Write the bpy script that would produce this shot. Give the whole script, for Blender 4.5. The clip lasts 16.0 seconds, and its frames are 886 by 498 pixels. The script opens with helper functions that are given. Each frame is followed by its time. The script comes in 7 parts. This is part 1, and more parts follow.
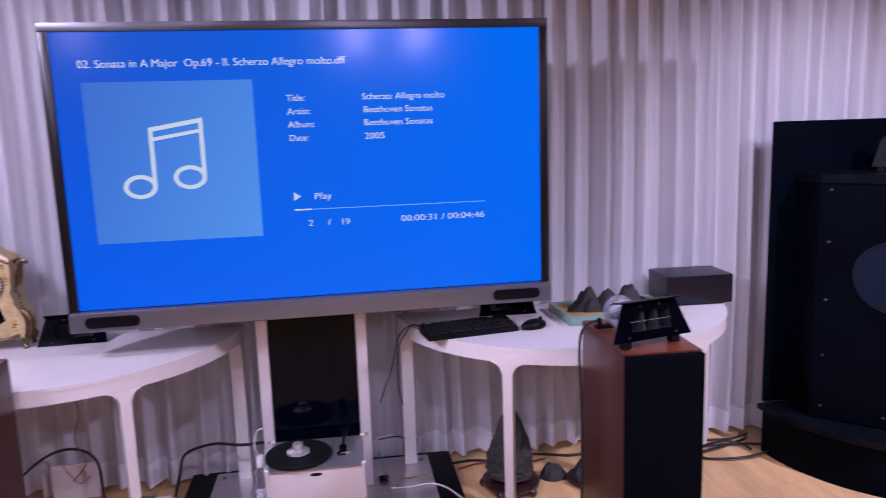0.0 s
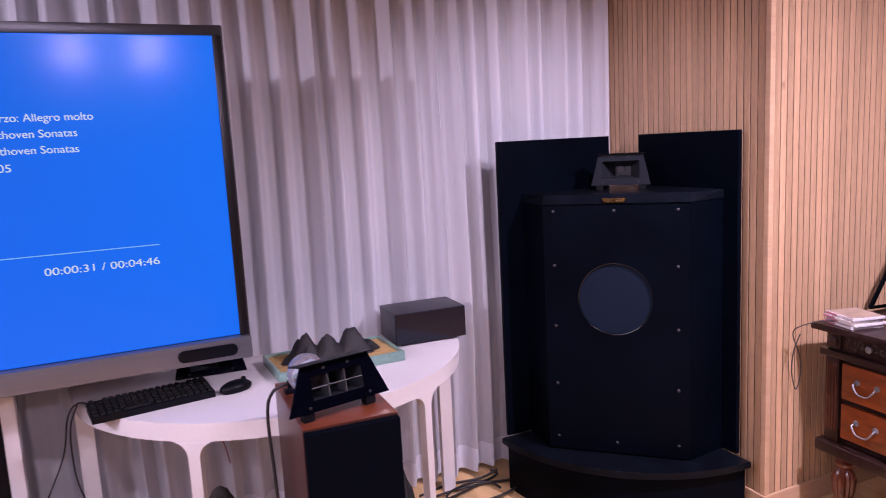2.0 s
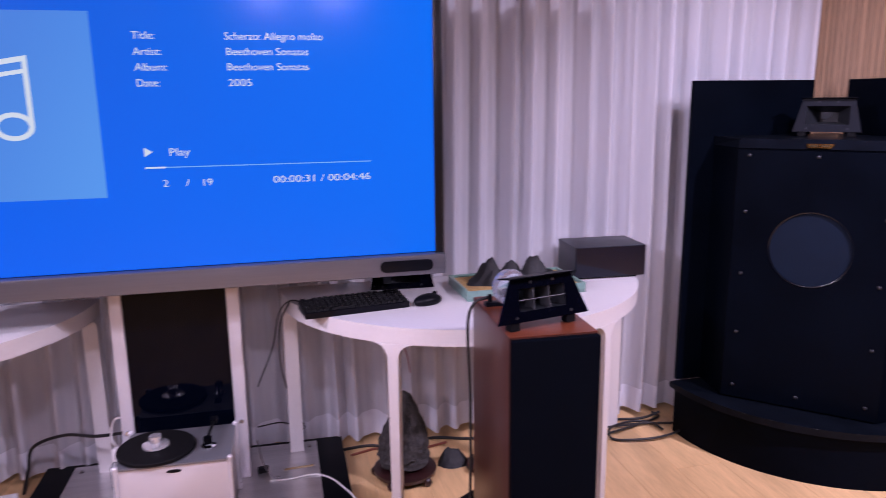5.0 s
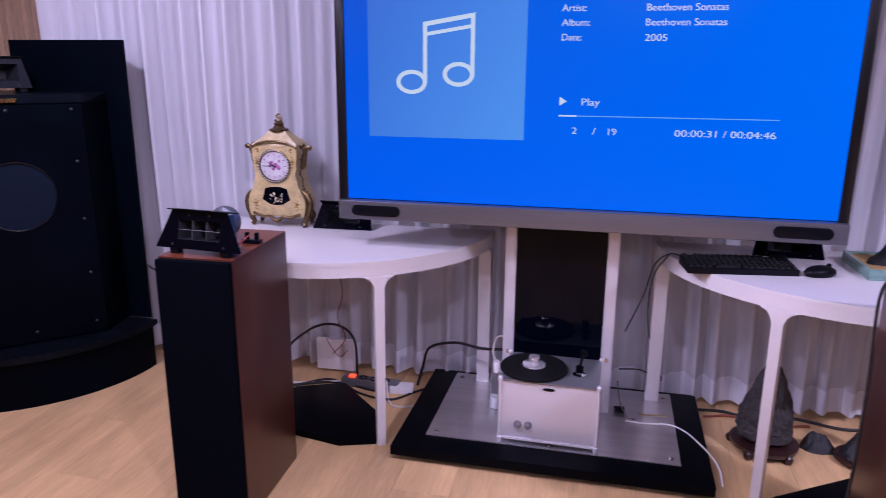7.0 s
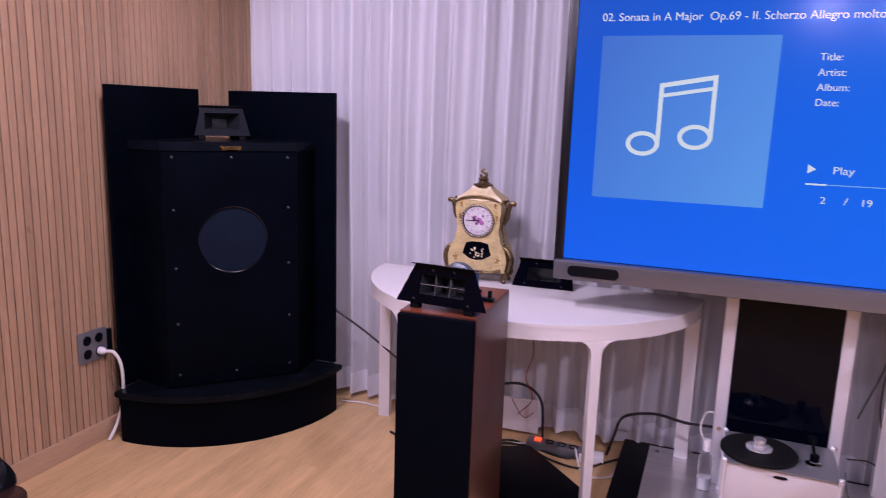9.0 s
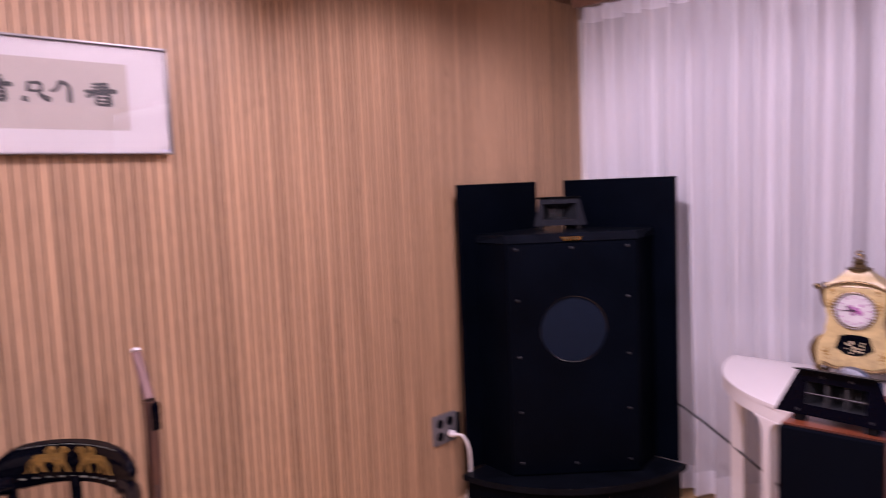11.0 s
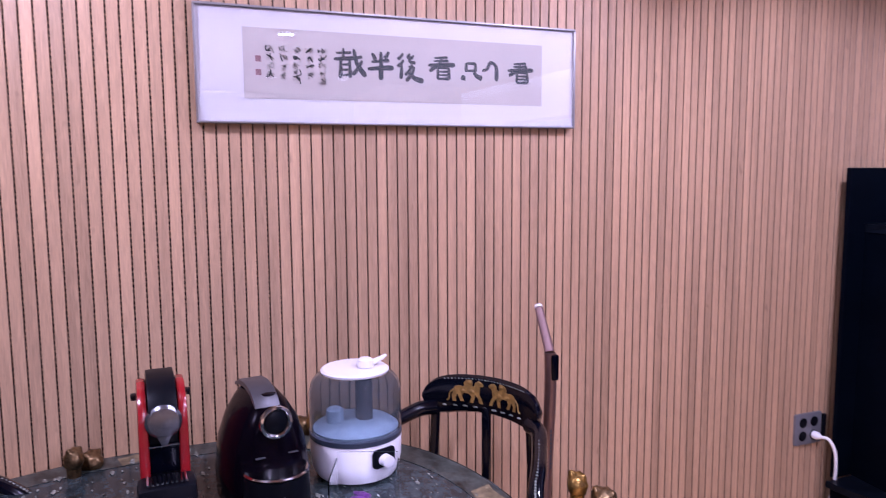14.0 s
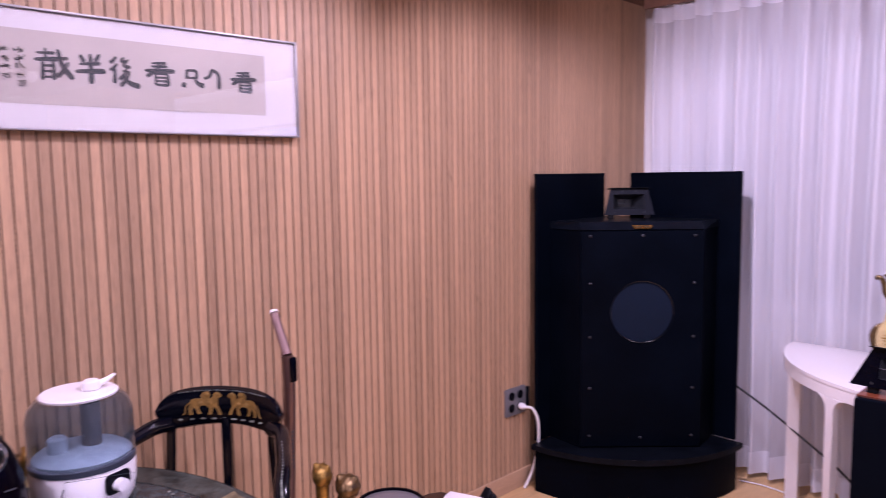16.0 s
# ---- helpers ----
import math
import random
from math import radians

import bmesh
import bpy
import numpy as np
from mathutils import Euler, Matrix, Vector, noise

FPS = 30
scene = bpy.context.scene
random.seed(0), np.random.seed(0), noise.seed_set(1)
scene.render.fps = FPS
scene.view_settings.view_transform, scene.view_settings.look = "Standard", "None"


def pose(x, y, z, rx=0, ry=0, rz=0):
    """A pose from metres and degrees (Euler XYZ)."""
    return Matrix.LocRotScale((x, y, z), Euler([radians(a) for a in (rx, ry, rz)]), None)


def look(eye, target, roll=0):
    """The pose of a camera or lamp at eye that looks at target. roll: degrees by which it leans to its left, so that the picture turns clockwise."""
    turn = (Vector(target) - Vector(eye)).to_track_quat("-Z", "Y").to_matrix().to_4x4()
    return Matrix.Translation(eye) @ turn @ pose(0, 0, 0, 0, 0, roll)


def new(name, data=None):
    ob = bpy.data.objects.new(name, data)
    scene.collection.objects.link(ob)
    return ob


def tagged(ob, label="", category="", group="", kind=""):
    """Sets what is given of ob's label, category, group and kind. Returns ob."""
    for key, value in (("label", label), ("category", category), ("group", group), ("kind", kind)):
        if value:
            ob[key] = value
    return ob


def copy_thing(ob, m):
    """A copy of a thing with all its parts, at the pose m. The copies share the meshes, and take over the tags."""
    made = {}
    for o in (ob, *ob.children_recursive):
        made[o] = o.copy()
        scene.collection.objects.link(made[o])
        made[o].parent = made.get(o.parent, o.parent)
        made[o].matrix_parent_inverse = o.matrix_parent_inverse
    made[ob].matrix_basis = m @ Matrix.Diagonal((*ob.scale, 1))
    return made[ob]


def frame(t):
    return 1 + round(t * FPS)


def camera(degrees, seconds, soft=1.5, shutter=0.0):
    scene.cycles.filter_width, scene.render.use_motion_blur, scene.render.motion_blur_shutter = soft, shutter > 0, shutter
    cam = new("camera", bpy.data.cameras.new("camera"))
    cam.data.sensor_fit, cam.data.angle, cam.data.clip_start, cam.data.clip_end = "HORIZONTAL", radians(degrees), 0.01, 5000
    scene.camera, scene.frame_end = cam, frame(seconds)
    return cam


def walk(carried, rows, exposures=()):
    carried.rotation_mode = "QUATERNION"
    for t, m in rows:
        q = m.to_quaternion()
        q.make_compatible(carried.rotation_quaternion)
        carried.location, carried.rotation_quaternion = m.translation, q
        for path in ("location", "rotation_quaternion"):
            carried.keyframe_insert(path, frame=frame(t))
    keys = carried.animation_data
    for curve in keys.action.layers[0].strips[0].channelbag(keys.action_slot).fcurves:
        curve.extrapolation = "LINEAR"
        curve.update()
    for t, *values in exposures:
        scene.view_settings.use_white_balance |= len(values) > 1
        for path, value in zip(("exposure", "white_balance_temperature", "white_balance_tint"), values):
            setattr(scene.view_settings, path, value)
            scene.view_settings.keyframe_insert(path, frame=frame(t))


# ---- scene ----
cam = camera(63.6, 16.0, soft=0.75, shutter=0.45)
PATH = [
    (0, (0.205, 0.223, 1.476), (0.511, 2.173, 1.152), -1.9),
    (0.5, (0.35, 0.249, 1.473), (0.776, 2.178, 1.162), -1.6),
    (1, (0.457, 0.294, 1.476), (1.017, 2.192, 1.184), -1.1),
    (1.5, (0.58, 0.407, 1.486), (1.323, 2.246, 1.223), -1.7),
    (2, (0.656, 0.483, 1.476), (1.48, 2.282, 1.185), -3.0),
    (2.5, (0.783, 0.503, 1.452), (1.604, 2.298, 1.13), -3.4),
    (3, (0.865, 0.506, 1.448), (1.602, 2.332, 1.096), -2.2),
    (3.2, (0.877, 0.5, 1.437), (1.575, 2.337, 1.065), -1.9),
    (5.3, (0.412, 0.452, 1.413), (0.741, 2.38, 0.996), -0.1),
    (5.5, (0.408, 0.43, 1.396), (0.599, 2.377, 0.983), 0.0),
    (6, (0.376, 0.375, 1.386), (0.264, 2.32, 0.934), 0.3),
    (6.5, (0.333, 0.346, 1.39), (0.026, 2.26, 0.895), 0.4),
    (7, (0.227, 0.339, 1.39), (-0.187, 2.229, 0.884), 0.4),
    (7.5, (0.084, 0.307, 1.399), (-0.375, 2.191, 0.909), 0.6),
    (8, (-0.021, 0.254, 1.404), (-0.535, 2.129, 0.935), 0.8),
    (8.2, (-0.074, 0.24, 1.404), (-0.614, 2.112, 0.954), 1.2),
    (10.3, (-0.282, 0.365, 1.438), (-1.316, 2.056, 1.17), -0.4),
    (10.5, (-0.307, 0.331, 1.446), (-1.413, 1.978, 1.196), -1.0),
    (11, (-0.372, 0.256, 1.479), (-1.763, 1.683, 1.298), -2.4),
    (11.5, (-0.422, 0.179, 1.492), (-2.058, 1.322, 1.366), -2.5),
    (12, (-0.448, 0.119, 1.496), (-2.246, 0.99, 1.402), -2.0),
    (12.5, (-0.449, 0.065, 1.503), (-2.319, 0.769, 1.414), -1.2),
    (13, (-0.456, 0.018, 1.496), (-2.35, 0.652, 1.395), -0.5),
    (13.5, (-0.465, -0.007, 1.504), (-2.348, 0.653, 1.367), -0.4),
    (14, (-0.463, -0.022, 1.472), (-2.304, 0.729, 1.252), -0.3),
    (14.5, (-0.398, -0.013, 1.479), (-2.183, 0.853, 1.228), -0.2),
    (15, (-0.335, -0.017, 1.491), (-2.047, 0.992, 1.269), -0.6),
    (15.5, (-0.331, -0.048, 1.478), (-1.947, 1.113, 1.271), -0.3),
    (16, (-0.402, -0.084, 1.47), (-1.831, 1.3, 1.266), -0.8),
]
EXPOSURES = [(0.0, -0.98, 5950, 10), (2.5, -0.80, 6700, 10), (5.5, -0.88, 5950, 10), (6.0, -1.10, 5650, 10), (6.5, -1.06, 5650, 10), (8.2, -0.88, 6100, 10), (10.5, -0.95, 7100, 13), (11.2, -0.74, 7400, 14),
             (12.0, -0.58, 5950, 10), (13.5, -0.54, 5500, 9), (15.3, -0.48, 5350, 9), (16.0, -0.60, 6350, 14)]
walk(cam, [(t, look(eye, target, roll)) for t, eye, target, roll in PATH], EXPOSURES)

# ---- light: recessed ceiling lamps and added fill, night outside ----
world = bpy.data.worlds.new("night")
scene.world = world
world.use_nodes = True
world.node_tree.nodes["Background"].inputs[0].default_value = (0.02, 0.025, 0.04, 1)
world.node_tree.nodes["Background"].inputs[1].default_value = 0.3
CEIL = 2.37
LAMP_COLOUR = (0.86, 0.715, 1.0)
# x, y, watts; the first fits cast shadows, the rest are added unseen fill
DOWN_AND_FILL = [(-0.65, 1.15, 40),
              (2.64, 1.10, 190), (0.35, 0.85, 52), (-0.6, -1.9, 50), (2.6, -1.4, 40)]
for lx, ly, watts in DOWN_AND_FILL:
    lamp = bpy.data.lights.new("down_and_fill_lamp", "AREA")
    lamp.shape, lamp.size, lamp.energy, lamp.color, lamp.spread = "DISK", 0.09, watts, LAMP_COLOUR, radians(165)
    ob = new("down_and_fill_lamp", lamp)
    ob.matrix_world = pose(lx, ly, CEIL - 0.012)
# bare bulbs along the slatted wall: they throw as much sideways as down
WALL_BULBS = [(-1.60, 0.80, 40), (-1.65, -0.60, 125), (-1.45, 1.80, 100)]
for lx, ly, watts in WALL_BULBS:
    lamp = bpy.data.lights.new("bulb_lamp", "SPOT")
    lamp.energy, lamp.color, lamp.spot_size, lamp.spot_blend, lamp.shadow_soft_size = watts, LAMP_COLOUR, radians(174), 0.28, 0.035
    ob = new("bulb_lamp", lamp)
    ob.matrix_world = pose(lx, ly, CEIL - 0.05)
# ceiling spots turned to the curtain and the display: place, aim, watts, cone
SPOTS = [((-1.60, 1.80, CEIL - 0.07), (-1.35, 3.30, 1.30), 150, 125), ((1.95, 1.65, CEIL - 0.07), (2.35, 3.20, 1.05), 140, 70),
         ((-1.64, 1.50, CEIL - 0.07), (1.85, 3.25, 1.50), 330, 58),
         ((0.50, -0.95, CEIL - 0.07), (0.25, 2.80, 1.45), 85, 30), ((1.03, -0.95, CEIL - 0.07), (0.55, 2.80, 1.45), 85, 30)]
for eye, aim, watts, cone in SPOTS:
    lamp = bpy.data.lights.new("spot_lamp", "SPOT")
    lamp.energy, lamp.color, lamp.spot_size, lamp.spot_blend, lamp.shadow_soft_size = watts, LAMP_COLOUR, radians(cone), 0.8, 0.03
    ob = new("spot_lamp", lamp)
    ob.matrix_world = look(eye, aim)

# ---- materials ----
def material(name, base, rough=0.5, metal=0.0, vary=0.12, scale=8.0, stretch=(1, 1, 1), bump=0.0, fine=60.0, coat=0.0, spec=0.5, per_object=0.0, sheen=0.0, knots=0.0, grain=0.4):
    """A surface with two scales of tone, a rough map and fine relief."""
    m = bpy.data.materials.new(name)
    m.use_nodes = True
    nt = m.node_tree
    b = nt.nodes["Principled BSDF"]
    link = nt.links.new
    tc = nt.nodes.new("ShaderNodeTexCoord")
    mp = nt.nodes.new("ShaderNodeMapping")
    mp.inputs["Scale"].default_value = stretch
    link(tc.outputs["Object"], mp.inputs["Vector"])
    n1 = nt.nodes.new("ShaderNodeTexNoise")
    n1.inputs["Scale"].default_value, n1.inputs["Detail"].default_value = scale, 4
    n2 = nt.nodes.new("ShaderNodeTexNoise")
    n2.inputs["Scale"].default_value, n2.inputs["Detail"].default_value = fine, 3
    for n in (n1, n2):
        link(mp.outputs[0], n.inputs["Vector"])
    if per_object:
        info = nt.nodes.new("ShaderNodeObjectInfo")
        off = nt.nodes.new("ShaderNodeVectorMath")
        off.operation = "SCALE"
        off.inputs[0].default_value = (17.0, 31.0, 5.0)
        link(info.outputs["Random"], off.inputs["Scale"])
        link(off.outputs[0], mp.inputs["Location"])
    mix = nt.nodes.new("ShaderNodeMath")
    mix.operation = "MULTIPLY_ADD"
    mix.inputs[1].default_value = 1 - grain
    link(n1.outputs["Fac"], mix.inputs[0])
    half = nt.nodes.new("ShaderNodeMath")
    half.operation = "MULTIPLY"
    half.inputs[1].default_value = grain
    link(n2.outputs["Fac"], half.inputs[0])
    link(half.outputs[0], mix.inputs[2])
    last = mix
    if per_object:
        add = nt.nodes.new("ShaderNodeMath")
        add.operation = "MULTIPLY_ADD"
        add.inputs[1].default_value = per_object
        link(info.outputs["Random"], add.inputs[0])
        link(mix.outputs[0], add.inputs[2])
        last = add
    ramp = nt.nodes.new("ShaderNodeValToRGB")
    lo, hi = [max(0.0, c * (1 - 1.6 * vary)) for c in base], [min(1.0, c * (1 + 1.6 * vary)) for c in base]
    ramp.color_ramp.elements[0].position, ramp.color_ramp.elements[1].position = 0.3, 0.7 + per_object
    ramp.color_ramp.elements[0].color, ramp.color_ramp.elements[1].color = (*lo, 1), (*hi, 1)
    link(last.outputs[0], ramp.inputs[0])
    tone = ramp.outputs[0]
    if knots:
        spot, gate, dark = nt.nodes.new("ShaderNodeTexNoise"), nt.nodes.new("ShaderNodeMapRange"), nt.nodes.new("ShaderNodeMix")
        stretch_spot = nt.nodes.new("ShaderNodeMapping")
        stretch_spot.inputs["Scale"].default_value = (1, 1, 0.45)
        link(tc.outputs["Object"], stretch_spot.inputs["Vector"])
        link(off.outputs[0], stretch_spot.inputs["Location"])
        link(stretch_spot.outputs[0], spot.inputs["Vector"])
        spot.inputs["Scale"].default_value, spot.inputs["Detail"].default_value = 26.0, 2
        gate.inputs["From Min"].default_value, gate.inputs["From Max"].default_value = 0.70, 0.80
        gate.inputs["To Max"].default_value = knots
        link(spot.outputs["Fac"], gate.inputs["Value"])
        dark.data_type = "RGBA"
        dark.inputs["B"].default_value = (*[c * 0.3 for c in base], 1)
        link(gate.outputs[0], dark.inputs["Factor"])
        link(tone, dark.inputs["A"])
        tone = dark.outputs["Result"]
    link(tone, b.inputs["Base Color"])
    rr = nt.nodes.new("ShaderNodeMapRange")
    rr.inputs["To Min"].default_value, rr.inputs["To Max"].default_value = max(0.02, rough * 0.85), min(1.0, rough * 1.15)
    link(n1.outputs["Fac"], rr.inputs["Value"])
    link(rr.outputs[0], b.inputs["Roughness"])
    b.inputs["Metallic"].default_value = metal
    b.inputs["Coat Weight"].default_value = coat
    b.inputs["Coat Roughness"].default_value = 0.06
    b.inputs["Specular IOR Level"].default_value = spec
    b.inputs["Sheen Weight"].default_value = sheen
    if bump:
        bp = nt.nodes.new("ShaderNodeBump")
        bp.inputs["Strength"].default_value, bp.inputs["Distance"].default_value = bump, 0.002
        link(n2.outputs["Fac"], bp.inputs["Height"])
        link(bp.outputs[0], b.inputs["Normal"])
    return m


def perforated(name):
    """Dark groove board with a row of punched slots one over another."""
    m = bpy.data.materials.new(name)
    m.use_nodes = True
    nt = m.node_tree
    b = nt.nodes["Principled BSDF"]
    tc, sep, wave, ramp = (nt.nodes.new(k) for k in ("ShaderNodeTexCoord", "ShaderNodeSeparateXYZ", "ShaderNodeMath", "ShaderNodeValToRGB"))
    wave.operation = "PINGPONG"
    wave.inputs[1].default_value = 0.0075
    scaled = nt.nodes.new("ShaderNodeMath")
    scaled.operation = "MULTIPLY"
    scaled.inputs[1].default_value = 1 / 0.0075
    nt.links.new(tc.outputs["Object"], sep.inputs[0])
    nt.links.new(sep.outputs["Z"], wave.inputs[0])
    nt.links.new(wave.outputs[0], scaled.inputs[0])
    nt.links.new(scaled.outputs[0], ramp.inputs[0])
    ramp.color_ramp.elements[0].position, ramp.color_ramp.elements[1].position = 0.55, 0.70
    ramp.color_ramp.elements[0].color, ramp.color_ramp.elements[1].color = (0.010, 0.007, 0.007, 1), (0.30, 0.19, 0.125, 1)
    nt.links.new(ramp.outputs[0], b.inputs["Base Color"])
    b.inputs["Roughness"].default_value = 0.85
    return m


def emitter(name, colour, strength):
    m = bpy.data.materials.new(name)
    m.use_nodes = True
    b = m.node_tree.nodes["Principled BSDF"]
    b.inputs["Base Color"].default_value = (0.01, 0.01, 0.01, 1)
    b.inputs["Roughness"].default_value = 0.18
    b.inputs["Emission Color"].default_value = (*colour, 1)
    b.inputs["Emission Strength"].default_value = strength
    return m


def clear(name, colour, rough=0.02, weight=1.0, ior=1.45):
    m = bpy.data.materials.new(name)
    m.use_nodes = True
    b = m.node_tree.nodes["Principled BSDF"]
    b.inputs["Base Color"].default_value = (*colour, 1)
    b.inputs["Roughness"].default_value = rough
    b.inputs["Transmission Weight"].default_value = weight
    b.inputs["IOR"].default_value = ior
    return m


def sheer(name, colour, see):
    """Thin voile: scatters, lets some light through and some sight."""
    m = bpy.data.materials.new(name)
    m.use_nodes = True
    nt = m.node_tree
    nt.nodes.remove(nt.nodes["Principled BSDF"])
    out = nt.nodes["Material Output"]
    d, tl, tp = (nt.nodes.new(k) for k in ("ShaderNodeBsdfDiffuse", "ShaderNodeBsdfTranslucent", "ShaderNodeBsdfTransparent"))
    tc, wv, rp = nt.nodes.new("ShaderNodeTexCoord"), nt.nodes.new("ShaderNodeTexNoise"), nt.nodes.new("ShaderNodeValToRGB")
    wv.inputs["Scale"].default_value = 40
    mp = nt.nodes.new("ShaderNodeMapping")
    mp.inputs["Scale"].default_value = (1, 1, 0.03)
    nt.links.new(tc.outputs["Object"], mp.inputs[0])
    nt.links.new(mp.outputs[0], wv.inputs["Vector"])
    nt.links.new(wv.outputs["Fac"], rp.inputs[0])
    rp.color_ramp.elements[0].color = (*[c * 0.9 for c in colour], 1)
    rp.color_ramp.elements[1].color = (*colour, 1)
    for n in (d, tl):
        nt.links.new(rp.outputs[0], n.inputs["Color"])
    a, b = nt.nodes.new("ShaderNodeMixShader"), nt.nodes.new("ShaderNodeMixShader")
    a.inputs[0].default_value, b.inputs[0].default_value = 0.3, see
    nt.links.new(d.outputs[0], a.inputs[1])
    nt.links.new(tl.outputs[0], a.inputs[2])
    nt.links.new(a.outputs[0], b.inputs[1])
    nt.links.new(tp.outputs[0], b.inputs[2])
    nt.links.new(b.outputs[0], out.inputs["Surface"])
    return m


WOOD_SLAT = material("oak_slat", (0.43, 0.272, 0.16), 0.5, vary=0.30, scale=3.4, stretch=(9, 9, 0.35), fine=62, bump=0.2, per_object=0.15, knots=0.55, grain=0.55)
GROOVE = perforated("groove_felt")
CORE = material("slat_core", (0.150, 0.092, 0.060), 0.8, vary=0.2, scale=20)
OAK_TRIM = material("oak_trim", (0.46, 0.30, 0.185), 0.45, vary=0.10, scale=3.0, stretch=(1, 1, 6), fine=30)
FLOOR_WOOD = material("floor_oak", (0.62, 0.405, 0.195), 0.36, vary=0.18, scale=2.6, stretch=(5, 0.55, 1), fine=22, bump=0.04, per_object=0.12)
JOINT = material("floor_joint", (0.2, 0.11, 0.055), 0.8)
PLASTER = material("plaster_white", (0.7, 0.69, 0.68), 0.8, vary=0.03, scale=2, bump=0.1)
# for the unseen walls: the dim rear of the room put into the colour
UNSEEN_DARK = material("unseen_dark_wall", (0.05, 0.038, 0.034), 0.7, vary=0.15, scale=3, stretch=(3, 3, 0.5))
HORN_GREY = material("horn_grey", (0.0065, 0.008, 0.013), 0.45, vary=0.15, spec=0.12)
CEIL_WOOD = material("ceiling_brown", (0.22, 0.12, 0.08), 0.6, vary=0.15, scale=3, stretch=(1, 8, 1))
VOILE = sheer("voile", (0.86, 0.865, 0.92), 0.33)
VOILE_HEM = sheer("voile_hem", (0.86, 0.865, 0.92), 0.08)
STEEL_TOP = material("satin_top_plate", (0.20, 0.205, 0.225), 0.42, metal=0.5, vary=0.04, scale=3, fine=200, bump=0.02)
NIGHT_GLASS = material("night_glass", (0.012, 0.013, 0.018), 0.6, vary=0.1, spec=0.1)
ALU_FRAME = material("window_alloy", (0.3, 0.3, 0.31), 0.4, metal=0.6, vary=0.05)
BLACK_CASE = material("black_lacquer_ply", (0.0010, 0.0020, 0.0046), 0.42, vary=0.25, scale=5, bump=0.03, spec=0.030)
BLACK_TOP = material("worn_black_top", (0.0030, 0.0042, 0.0070), 0.30, vary=0.35, scale=9, fine=90, bump=0.05, spec=0.08)
AMP_GLASS = material("amplifier_glass", (0.002, 0.003, 0.010), 0.07, vary=0.1, spec=0.35)
AMP_CASE = material("grey_black_sheet", (0.011, 0.013, 0.018), 0.36, vary=0.12, scale=12, spec=0.45)
THROAT = material("horn_throat", (0.016, 0.018, 0.022), 0.4, vary=0.15, spec=0.3)
RING = material("cone_ring_gloss", (0.002, 0.003, 0.006), 0.16, vary=0.1, spec=0.5)
BLACK_SATIN = material("black_satin", (0.0012, 0.0016, 0.0030), 0.38, vary=0.2, scale=12, bump=0.05, spec=0.05)
BLACK_GLOSS = material("black_gloss", (0.0010, 0.0013, 0.0040), 0.06, vary=0.15, spec=0.07)
BLACK_PLASTIC = material("black_plastic", (0.003, 0.0034, 0.0055), 0.36, vary=0.2, fine=150, bump=0.06, spec=0.12)
RUBBER = material("black_rubber", (0.006, 0.006, 0.007), 0.65, vary=0.2, spec=0.1)
CONE = material("cone_cloth", (0.0036, 0.0078, 0.0180), 0.7, vary=0.1, scale=15, fine=300, bump=0.15, spec=0.1)
GRILLE = material("grille_cloth", (0.0014, 0.0022, 0.0046), 0.9, vary=0.12, scale=12, fine=600, bump=0.2, spec=0.03)
# one cherry veneer: sides toned down for shade, top kept lighter as lamplit
CHERRY_SHADED_SIDE = material("cherry_veneer_shaded", (0.050, 0.014, 0.0085), 0.34, vary=0.25, scale=3.5, stretch=(8, 8, 0.6), fine=26, bump=0.04, coat=0.06)
CHERRY_LIT_TOP = material("cherry_veneer_lit_top", (0.125, 0.030, 0.012), 0.36, vary=0.25, scale=3.5, stretch=(0.8, 8, 8), fine=26, bump=0.04, coat=0.05)
WHITE_LACQUER = material("white_lacquer", (0.66, 0.64, 0.645), 0.32, vary=0.03, scale=3, fine=120, bump=0.02)
STEEL = material("brushed_steel", (0.70, 0.69, 0.70), 0.30, metal=0.92, vary=0.12, scale=2, stretch=(0.5, 10, 10), fine=40, bump=0.03)
ALLOY = material("bead_blast_alloy", (0.66, 0.65, 0.69), 0.45, metal=0.35, vary=0.03, scale=4, fine=220, bump=0.03)
TV_ALLOY = material("tv_bar_alloy", (0.165, 0.164, 0.182), 0.36, metal=0.7, vary=0.05, scale=3, stretch=(0.5, 30, 30), fine=20)
BEZEL = material("tv_bezel", (0.005, 0.005, 0.0065), 0.3, metal=0.2, vary=0.1)
BEZEL_EDGE = material("tv_bezel_edge", (0.06, 0.06, 0.066), 0.32, metal=0.85, vary=0.06)
POLISHED = material("polished_aluminium", (0.80, 0.80, 0.83), 0.24, metal=0.75, vary=0.04)
CHROME = material("chrome", (0.60, 0.60, 0.62), 0.14, metal=1.0, vary=0.03)
DULL_STEEL = material("dull_bolt", (0.034, 0.036, 0.043), 0.5, metal=0.6, vary=0.1)
BRASS = material("brass", (0.62, 0.40, 0.13), 0.26, metal=1.0, vary=0.18, scale=40)
PALE_GOLD = material("pale_gilt", (0.72, 0.62, 0.42), 0.3, metal=0.8, vary=0.2, scale=60)
OLD_BRASS = material("aged_brass", (0.13, 0.088, 0.042), 0.4, metal=0.85, vary=0.4, scale=50, fine=200, bump=0.3)
CREAM = material("cream_lacquer", (0.46, 0.36, 0.17), 0.38, vary=0.20, scale=18, fine=90, bump=0.1)
DIAL = material("porcelain_dial", (0.52, 0.50, 0.52), 0.25, vary=0.12, scale=50)
PLUM = material("plum_print", (0.30, 0.10, 0.27), 0.4, vary=0.35, scale=120)
